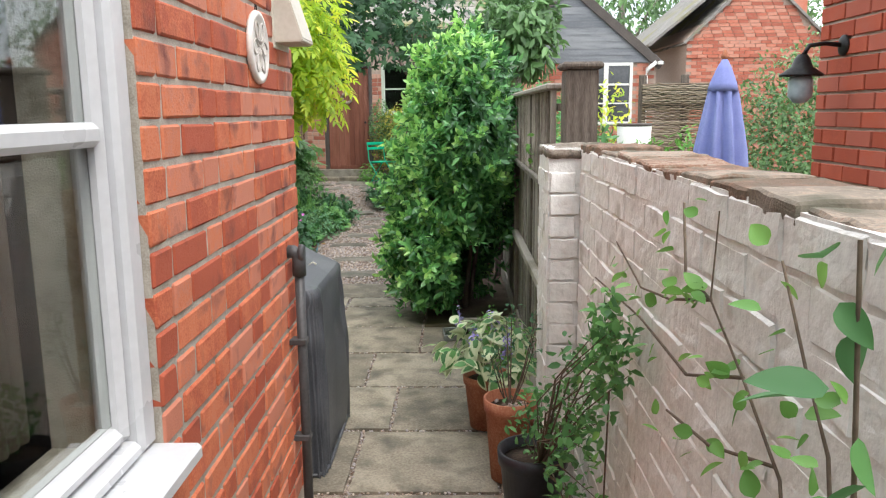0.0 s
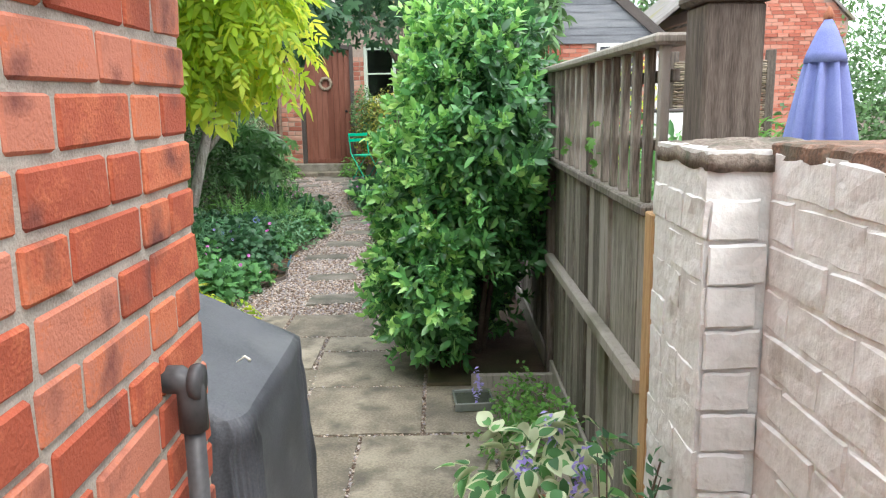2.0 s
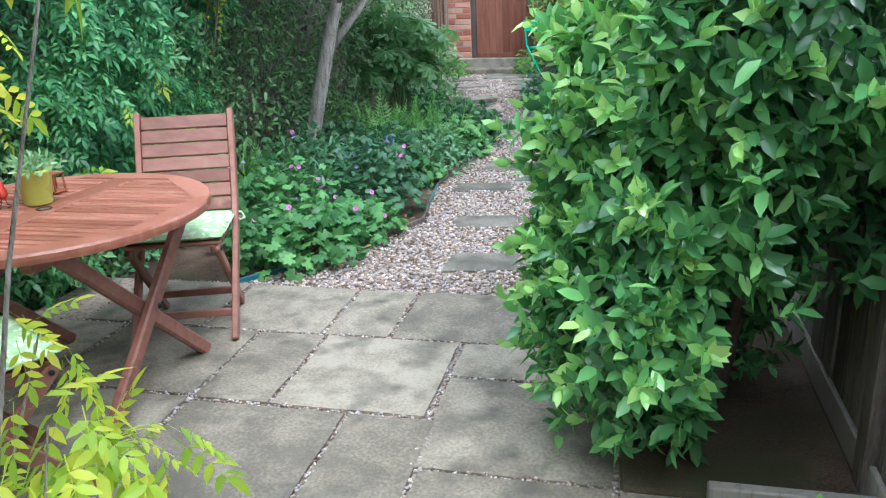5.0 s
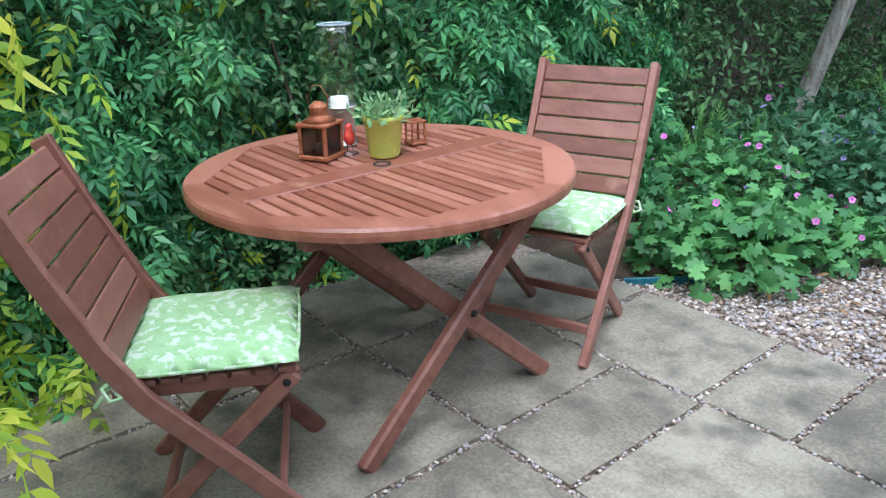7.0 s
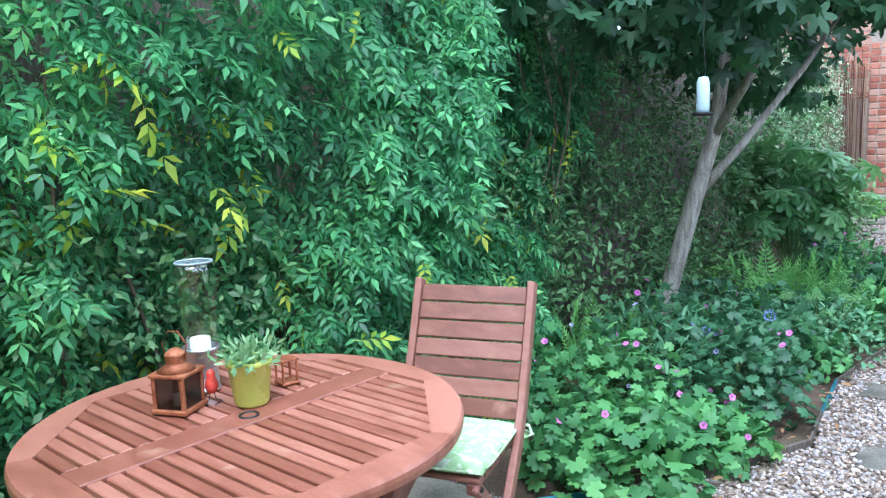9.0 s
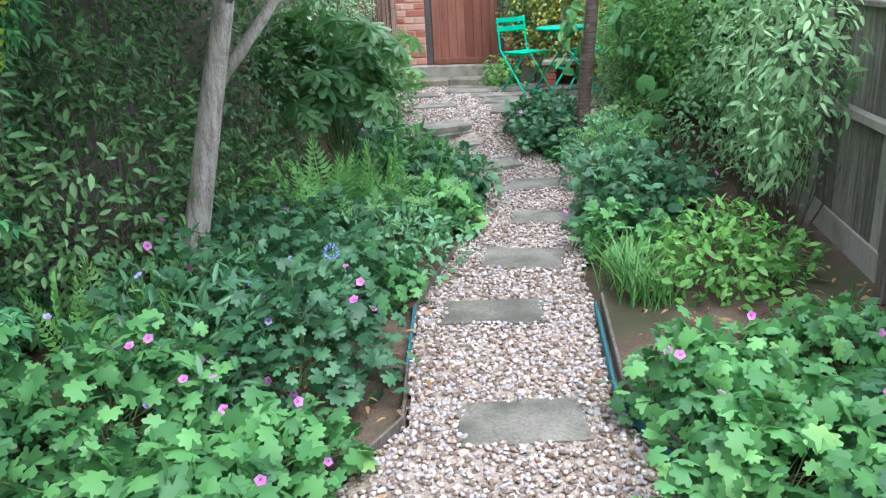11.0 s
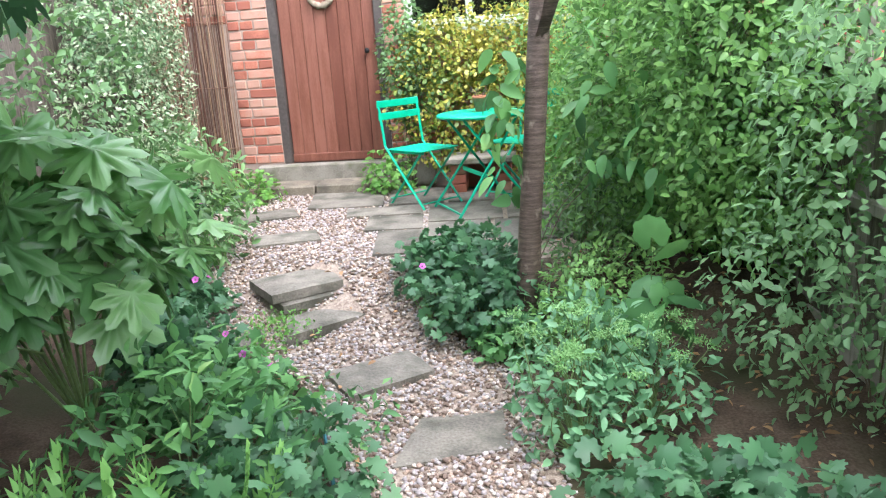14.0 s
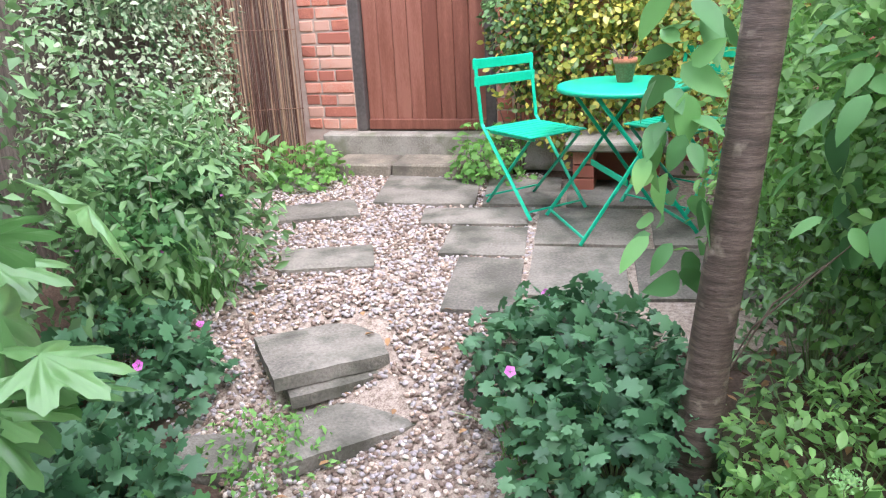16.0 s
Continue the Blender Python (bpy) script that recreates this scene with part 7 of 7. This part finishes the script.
for q, r in (((-1.78, 8.36, 0.44), 0.024), ((-1.97, 8.4, 0.38), 0.018), ((-2.12, 8.36, 0.31), 0.017)):
    p, oo = shell(q, (r, r, r), 90, 0.0, 0.1)
    foliage("flower_head", thistle, L_BLUEBALL, QUICK, p, oo, unit(np.cross(oo, RNG.normal(size=oo.shape))), 0.012, "spiky blue ball")


def shrub(name, blobs, material, tmpl, size, label, category="shrub", down=0.3, upface=0.8, wild=0.6, whorl=0, twigs=7, group=""):
    c0 = blobs[0][0]
    p = plant(name, c0[0], c0[1], label, category, group)
    P, O = [], []
    for c, r, n in blobs:
        a, b = shell(c, r, n, 0.24, 0.5)
        P.append(a)
        O.append(b)
    P, O = np.concatenate(P), np.concatenate(O)
    ok = P[:, 2] > p.location.z + 0.03
    P, O = P[ok], O[ok]
    if whorl:
        q = rosettes(P, O, whorl, 70)
    else:
        q = (P, *spread_leaves(P, O, down, wild, upface))
    foliage("leaves", p, material, tmpl, *q, RNG.uniform(size * 0.65, size * 1.25, len(q[0])))
    k = RNG.choice(len(P), min(twigs, len(P)), replace=False)
    stems("branch", p, TWIG, (c0[0], c0[1], p.location.z), P[k], 0.004)
    return p


shrub("dark_shrub", [((-3.234, 10.942, 0.85), (0.73, 0.9, 0.9), 4140), ((-3.122, 12.032, 1.14), (0.68, 0.9, 1.13), 3219)], L_SMALL, QUICK, 0.06, "dense dark small-leaved shrub behind the border")
shrub("dark_shrub", [((-3.05, 8.9, 0.6), (0.5, 0.9, 0.7), 2600), ((-3.3, 9.3, 1.6), (0.3, 1.2, 0.95), 4200)], L_SMALL, OVAL, 0.06, "dense dark small-leaved shrub under the tree")
shrub("variegated_hedge", [((-3.42, 14.2, 0.9), (0.5, 0.8, 0.96), 11000), ((-3.4, 14.3, 1.75), (0.46, 0.65, 0.56), 5500), ((-3.25, 13.9, 0.5), (0.42, 0.5, 0.42), 3600)], L_VARI, BROAD, 0.036, "clipped cream and green variegated hedge", "hedge")
shrub("evergreen_shrub", [((-2.786, 13.231, 0.51), (0.45, 0.68, 0.51), 1724)], L_SMALL, OVAL, 0.07, "dark green leafy shrub along the border")
shrub("golden_euonymus", [((-0.77, 15.013, 0.96), (0.81, 0.34, 0.7), 5979), ((-0.266, 14.935, 1.24), (0.56, 0.36, 0.47), 2989), ((-1.05, 15.036, 1.3), (0.4, 0.29, 0.36), 1494)], L_EUON, ROUND, 0.042, "bright yellow variegated euonymus against the brick wall", "shrub", whorl=0)
shrub("euonymus", [((-1.397, 15.068, 1.24), (0.23, 0.23, 0.56), 1494)], L_SMALL, ROUND, 0.042, "dark green euonymus climbing beside the door")
shrub("privet_shrub", [((0.126, 12.795, 1.02), (0.68, 0.79, 0.96), 9890), ((0.294, 12.032, 1.17), (0.56, 0.68, 0.85), 7359), ((-0.042, 13.55, 1.07), (0.56, 0.56, 0.9), 2989), ((0.35, 12.577, 2.03), (0.62, 0.9, 0.68), 6439)], L_PRIVET, BROAD, 0.048, "dense green privet shrub leaning over bare soil", down=0.1, twigs=3)
shrub("dark_shrub", [((0.42, 13.122, 1.41), (0.32, 1.58, 1.3), 7474), ((0.182, 14.15, 1.19), (0.4, 0.45, 0.9), 2530)], L_SMALL, OVAL, 0.06, "dense dark green shrub screening the fence end", twigs=4)
shrub("yellow_privet", [((-0.188, 13.395, 0.62), (0.32, 0.34, 0.56), 2530), ((-0.21, 12.904, 0.96), (0.29, 0.38, 0.56), 2070)], L_BRIGHT, QUICK, 0.04, "yellow-green small-leaved shrub behind the trunk")
shrub("felted_shrub", [((0.24, 9.85, 0.95), (0.32, 0.5, 0.5), 1200), ((0.12, 9.6, 0.62), (0.2, 0.3, 0.28), 330)], L_GREY, leaf_oval(0.36, 0.06, 0.2), 0.072, "tall shrub with drooping felted grey-green leaves", down=0.7)
shrub("spray_shrub", [((0.406, 11.051, 0.84), (0.47, 0.56, 0.9), 2622), ((0.1, 11.2, 0.43), (0.3, 0.3, 0.36), 420), ((0.35, 10.615, 1.48), (0.4, 0.56, 0.4), 759), ((0.4, 10.4, 0.6), (0.25, 0.6, 0.6), 900)], L_SPRAY, BROAD, 0.045, "open shrub with sprays of small blue-green leaves")
bm = bmesh.new()
dead = plant("bare_twigs", 0.35, 9.852, "tangle of bare brown woody stems", "shrub")
for i in range(22):
    a = RNG.uniform(0, 6.28)
    add_tube(bm, [(0.03 * math.cos(a), 0.03 * math.sin(a), 0), (0.12 * math.cos(a), 0.15 * math.sin(a), 0.2), (0.3 * math.cos(a) * RNG.random(), 0.35 * math.sin(a), 0.3 + 0.5 * RNG.random())], [0.007, 0.005, 0.002], 5, False)
tagged(part("stem", bm, TWIG, dead, smooth=True), kind="stuff")

# the banded trunk by the upper patio, with a climber
cherry = plant("cherry_tree", -0.72, 12.14, "young tree with a ring-banded brown trunk", "tree")
co = cherry.matrix_basis.translation
bm = bmesh.new()
add_tube(bm, [Vector(p) - co for p in ((-0.73, 12.16, -0.1), (-0.72, 12.16, 0.15), (-0.7, 12.16, 0.5), (-0.665, 12.16, 0.9), (-0.635, 12.17, 1.3), (-0.6, 12.18, 1.75), (-0.55, 12.22, 2.5), (-0.5, 12.3, 3.4))], [0.08, 0.062, 0.055, 0.052, 0.052, 0.046, 0.034, 0.018], 16)
part("trunk", bm, CHERRY, cherry, smooth=True)
bm = bmesh.new()
for q in (((-0.63, 12.16, 1.4), (-0.49, 12.13, 1.75), (-0.3, 12.05, 2.3)), ((-0.57, 12.2, 2.0), (-0.8, 12.35, 2.4), (-1.0, 12.5, 2.9))):
    add_tube(bm, [Vector(p) - co for p in q], [0.04, 0.03, 0.015], 9)
part("limb", bm, CHERRY, cherry, smooth=True)
P, O = shell((-0.1, 12.5, 3.3), (0.9, 0.9, 0.7), 220, 0.25, 0.5)
A, N = spread_leaves(P, O, 0.7)
foliage("crown", cherry, L_SMALL, OVAL, P, A, N, RNG.uniform(0.08, 0.14, len(P)))
shrub("climber", [((-0.792, 12.228, 1.0), (0.1, 0.11, 0.45), 46), ((-0.3, 12.25, 1.04), (0.23, 0.23, 0.41), 52), ((-0.098, 12.032, 0.87), (0.17, 0.17, 0.23), 20)], L_GERAN, leaf_fine(0.5, 0.06, 0.25), 0.11, "climber with drooping fresh green compound leaves", down=0.9, twigs=2)

# pots: hosta, sprigs, trailing shrub
P, O = shell((0.3, 3.32, 0.35), (0.29, 0.27, 0.2), 170, 0.2, 0.5, low=-0.25)
A, N = spread_leaves(P, O * np.array((1, 1, 0.3)), 0.25, 0.3, 1.0)
foliage("hosta_leaves", pot_b, L_GERAN, leaf_fine(0.5, 0.05, 0.35), P, A, N, RNG.uniform(0.055, 0.08, len(P)), "green hosta leaves")
for i in range(len(P)):
    foliage("cream_edged_leaf", pot_b, L_CREAM, leaf_fine(0.62, 0.05, 0.35), P[i:i + 1] - N[i:i + 1] * 0.004, A[i:i + 1], N[i:i + 1], RNG.uniform(0.072, 0.095, 1))
for x, y, z in ((0.2, 3.2, 0.46), (0.36, 3.2, 0.44), (0.13, 4.55, 0.22), (0.3, 3.35, 0.52)):
    dots = np.array((x, y, z)) + RNG.normal(0, 1, (34, 3)) * np.array((0.011, 0.011, 0.035))
    A, N = spread_leaves(dots, np.tile(np.array((0, 0, 1.0)), (34, 1)), 0.5, 0.9)
    tagged(foliage("flower_spike", pot_b, L_LILAC, QUICK, dots, A, N, 0.028, "lilac flower spike"), kind="stuff")
q = [(0.2, 3.2, 0.46), (0.36, 3.2, 0.44), (0.13, 4.55, 0.22), (0.3, 3.35, 0.52)]
stems("flower_stalk", pot_b, GREENSTEM, (0.27, 3.3, 0.25), q, 0.003)
bm = bmesh.new()
tips = []
for i in range(9):
    a = RNG.uniform(0, 6.28)
    b = Vector((0.1 * math.cos(a) + 0.01, 0.1 * math.sin(a), 0.52 + 0.4 * RNG.random()))
    add_tube(bm, [(0, 0, 0.3), b * 0.5 + Vector((0, 0, 0.12)), b], [0.005, 0.003, 0.0015], 5, False)
    tips.append(b)
tagged(part("stem", bm, TWIG, pot_a, smooth=True), kind="stuff")
P = np.concatenate([np.array(b) * f + np.array((0.345, 2.74, 0.05 * (1 - f))) + 0.025 * RNG.normal(size=(4, 3)) for b in tips for f in (0.75, 0.9, 1.0)])
A, N = spread_leaves(P, np.tile(np.array((0, 0, 1.0)), (len(P), 1)), 0.2, 0.9)
foliage("leaves", pot_a, L_BLUE, QUICK, P, A, N, RNG.uniform(0.02, 0.04, len(P)))
P = np.concatenate([shell((0.44, 2.25, 0.46), (0.13, 0.22, 0.16), 260, 0.3, 0.6)[0], shell((0.51, 1.5, 0.97), (0.05, 0.13, 0.14), 230, 0.3, 0.6)[0], shell((0.5, 1.85, 0.72), (0.07, 0.3, 0.16), 190, 0.3, 0.6)[0], shell((0.47, 1.8, 0.45), (0.08, 0.25, 0.22), 190, 0.3, 0.6)[0]])
A, N = spread_leaves(P, unit(RNG.normal(size=P.shape) + np.array((-0.5, 0, 0.5))), 0.2, 0.8)
foliage("leaves", pot_c, L_GERAN, BROAD, P, A, N, RNG.uniform(0.02, 0.046, len(P)))
stems("stem", pot_c, TWIG, (0.42, 2.25, 0.28), P[::28], 0.004)

# climbing stems on the white wall
vine = thing("wall_vine", 0.54, 1.4, 0.0, 0, "thin woody climber with sparse heart-shaped green leaves", "climber")
vo = Vector((0.54, 1.4, 0))
LINES = [[(0.56, 0.44, 0.0), (0.555, 0.5, 0.765), (0.55, 0.58, 1.075), (0.55, 0.73, 1.165), (0.55, 0.89, 1.245), (0.56, 0.9, 1.395)],
         [(0.55, 0.89, 1.245), (0.545, 1.02, 1.265), (0.56, 1.1, 1.385)], [(0.55, 0.89, 1.245), (0.54, 1.1, 1.195), (0.54, 1.33, 1.165), (0.55, 1.66, 1.215)],
         [(0.55, 0.73, 1.165), (0.54, 0.97, 1.085), (0.54, 1.33, 1.095), (0.54, 1.9, 1.065)], [(0.55, 0.6, 1.085), (0.53, 0.8, 1.025), (0.53, 1.05, 0.985)],
         [(0.56, 0.3, 0.0), (0.555, 0.4, 0.865), (0.55, 0.46, 1.165), (0.55, 0.53, 1.245), (0.55, 0.62, 1.365)], [(0.55, 0.2, 0.0), (0.52, 0.24, 0.9), (0.48, 0.27, 1.2), (0.47, 0.28, 1.45)], [(0.56, 1.7, 0.0), (0.54, 1.68, 0.465), (0.53, 1.6, 0.815)]]
bm = bmesh.new()
for ln in LINES:
    add_tube(bm, [Vector(p) - vo for p in ln], [0.0034 - 0.0004 * i for i in range(len(ln))], 6, False)
part("stem", bm, TWIG, vine, smooth=True)
P = []
for ln in LINES:
    for a, b in zip(ln[1:] if ln[0][2] == 0 else ln, ln[2:] if ln[0][2] == 0 else ln[1:]):
        for f in RNG.random(5):
            P.append(np.array(a) * (1 - f) + np.array(b) * f)
P = np.array(P) + RNG.normal(0, 0.012, (len(P), 3)) - np.array((0.02, 0, 0))
A, N = spread_leaves(P, np.tile(np.array((-0.7, 0.2, 0.4)), (len(P), 1)), 0.25, 0.7, 0.7)
foliage("leaves", vine, L_BRIGHT, leaf_fine(0.72, 0.06, 0.12), P, A, N, RNG.uniform(0.02, 0.042, len(P)))
P = np.stack([0.47 + RNG.normal(0, 0.03, 16), 0.27 + RNG.normal(0, 0.04, 16), np.linspace(1.12, 1.46, 16)], 1)
A, N = spread_leaves(P, np.tile(np.array((-0.5, 0.3, 0.2)), (16, 1)), 0.1, 0.5, 1.0)
foliage("large_leaves", vine, L_GERAN, leaf_fine(0.55, 0.07, 0.2), P, A, N, RNG.uniform(0.04, 0.075, 16), "large bright green leaves")

# fence weed, neighbour's planting, distance
mound("bramble_sprig", 0.52, 4.05, 0.08, 0.26, 9, L_BRIGHT, LOBE5, 0.05, "bramble sprig growing over the fence rail", stem=False).location.z = 0
bpy.data.objects["bramble_sprig"].matrix_basis.translation = (0.5, 4.0, 1.2)
shrub("neighbour_hedge", [((4.0, 7.5, 1.05), (1.05, 0.8, 1.2), 8500), ((3.3, 7.2, 0.95), (0.6, 0.6, 1.1), 5000)], L_SMALL, QUICK, 0.06, "arching small-leaved cotoneaster hedge next door", "hedge")
shrub("neighbour_shrub", [((1.9, 7.3, 0.6), (0.6, 0.6, 0.6), 1100), ((2.6, 7.6, 0.7), (0.5, 0.5, 0.65), 900)], L_BRIGHT, OVAL, 0.1, "light green leafy shrub next door")
shrub("neighbour_border", [((1.2, 5.2, 0.6), (0.35, 1.1, 0.75), 1900), ((1.3, 7.6, 0.8), (0.45, 1.2, 0.9), 1700), ((1.2, 10.0, 0.9), (0.5, 1.4, 1.0), 1700)], L_GERAN, OVAL, 0.09, "mixed green border plants behind the trellis")
shrub("flowering_shrub", [((1.9, 9.4, 1.0), (0.45, 0.4, 0.95), 700)], L_GOLD, OVAL, 0.09, "tall yellow-green flowering shrub next door")
for x, y, zc, r, h, nn, lb in ((0.6, 18.5, 4.4, 2.2, 2.3, 4200, "tall feathery dark green tree behind the roofs"), (5.2, 24.0, 4.4, 2.2, 2.2, 2600, "distant green tree between the houses"), (10.5, 26.0, 4.0, 3.0, 2.6, 2600, "distant green tree behind the brick house"), (-5.5, 12.0, 3.4, 1.6, 1.6, 2600, "tall green tree beyond the boundary"), (-4.9, 7.0, 3.2, 1.2, 1.4, 2400, "tall green tree beyond the hedge"), (1.15, 13.6, 2.9, 0.75, 0.8, 1500, "fine-leaved grey-green tree over the fence"), (-5.0, 17.5, 4.2, 2.6, 2.2, 2600, "tall dark tree behind the rear house")):
    p = plant("tree", x, y, lb, "tree", "background trees")
    P, O = shell((x, y, zc), (r, r, h), nn, 0.3, 0.6)
    A, N = spread_leaves(P, O, 0.7)
    foliage("crown", p, L_DARK if nn > 2600 else L_SMALL, NARROW if nn > 4000 else OVAL, P, A, N, RNG.uniform(0.16, 0.3, len(P)) * (0.7 if nn > 4000 else 1))
    bm = bmesh.new()
    add_tube(bm, [(0, 0, 0), (0.05, 0, zc * 0.5), (0, 0.05, zc), (0.1, 0, zc + h * 0.5)], [0.14, 0.11, 0.07, 0.02], 9)
    for a in (0.3, 2.2, 4.4):
        add_tube(bm, [(0.02, 0, zc * 0.6), (r * 0.4 * math.cos(a), r * 0.4 * math.sin(a), zc), (r * 0.7 * math.cos(a), r * 0.7 * math.sin(a), zc + h * 0.3)], [0.06, 0.04, 0.015], 7)
    part("trunk", bm, BARK, p, smooth=True)

# fallen leaves and litter
litter = plant("fallen_leaves", -0.1, 9.6, "scattered brown fallen leaves on the soil", "leaf litter")
tagged(litter, kind="stuff")
n = 900
x = np.where(RNG.random(n) < 0.75, RNG.uniform(-0.6, 0.5, n), RNG.uniform(-2.4, -1.4, n))
y = RNG.uniform(6.8, 13.0, n)
P = np.stack([x, y, np.array([ground_z(a, b) for a, b in zip(x, y)]) + 0.045 + 0.01 * RNG.random(n)], 1)
A = unit(np.stack([RNG.normal(size=n), RNG.normal(size=n), 0.1 * RNG.normal(size=n)], 1))
foliage("leaves", litter, L_DRY, OVAL, P, A, np.tile(np.array((0, 0, 1.0)), (n, 1)) + 0.3 * RNG.normal(size=(n, 3)), RNG.uniform(0.025, 0.06, n))
succ = np.array((-2.27, 5.49, TZ + 0.12)) + RNG.normal(0, 1, (70, 3)) * np.array((0.026, 0.026, 0.008))
dirs = unit(np.stack([succ[:, 0] + 2.27, succ[:, 1] - 5.49, np.full(70, 0.035)], 1) + 0.012 * RNG.normal(size=(70, 3)))
for k in range(3):
    p = succ + dirs * 0.022 * k
    A, N = spread_leaves(p, dirs, -0.2, 0.6, 0.3)
    tagged(foliage("succulent_growth", pot, L_GREY, leaf_oval(0.36, 0.04, 0.0), p, A, N, 0.036, "fleshy grey-green succulent stems"), kind="stuff")

# ---------------------------------------------------------------- bricks, last
FACE_HOUSE = Matrix.Translation((-0.5, 0, 0)) @ Matrix.Rotation(radians(90), 4, "Z")
lay_bricks(wall_house, FACE_HOUSE, 1.15, 2.6, 0.08, 2.15, 0.0862, BRICK, 1.0)
lay_bricks(wall_house, FACE_HOUSE, 0.3, 1.15, 0.08, 0.86, 0.0862, BRICK, 1.0)
FACE_WHITE = Matrix.Translation((0.6, 0, 0)) @ Matrix.Rotation(radians(-90), 4, "Z")
lay_bricks(wall_white, FACE_WHITE, -2.58, -0.25, 0.04, 1.42, 0.0862, PAINTED, 2.1, short=0.225, out=0.007)
FACE_PILLAR = Matrix.Translation((0.478, 0, 0)) @ Matrix.Rotation(radians(-90), 4, "Z")
lay_bricks(wall_white, FACE_PILLAR, -2.935, -2.585, 0.04, 1.41, 0.0862, PAINTED, 2.1, out=0.008)
FACE_PILLAR_S = Matrix.Translation((0, 2.58, 0))
lay_bricks(wall_white, FACE_PILLAR_S, 0.482, 0.6, 0.04, 1.41, 0.0862, PAINTED, 2.1, out=0.006)
FACE_NEXT = Matrix.Translation((2.0, 0, 0)) @ Matrix.Rotation(radians(-90), 4, "Z")
lay_bricks(wall_neighbour, FACE_NEXT, -3.74, -2.5, 0.86, 2.36, 0.0862, BRICK_NEW, 0.6, short=0.225)
lay_bricks(wall_rear, REAR, -1.5, -0.42, 1.5, 2.9, 0.0795, BRICK_OLD, 1.4)
lay_bricks(wall_rear, REAR, -0.42, -0.075, 0.33, 2.2, 0.0795, BRICK_OLD, 1.4)
lay_bricks(wall_rear, REAR, 0.885, 1.06, 0.3, 2.2, 0.0795, BRICK_OLD, 1.2)
lay_bricks(wall_rear, REAR, 1.06, 2.62, 0.14, 1.3, 0.0795, BRICK_OLD, 1.2)
lay_bricks(wall_rear, REAR, 2.62, 3.3, 0.14, 1.7, 0.0795, BRICK_OLD, 1.2)
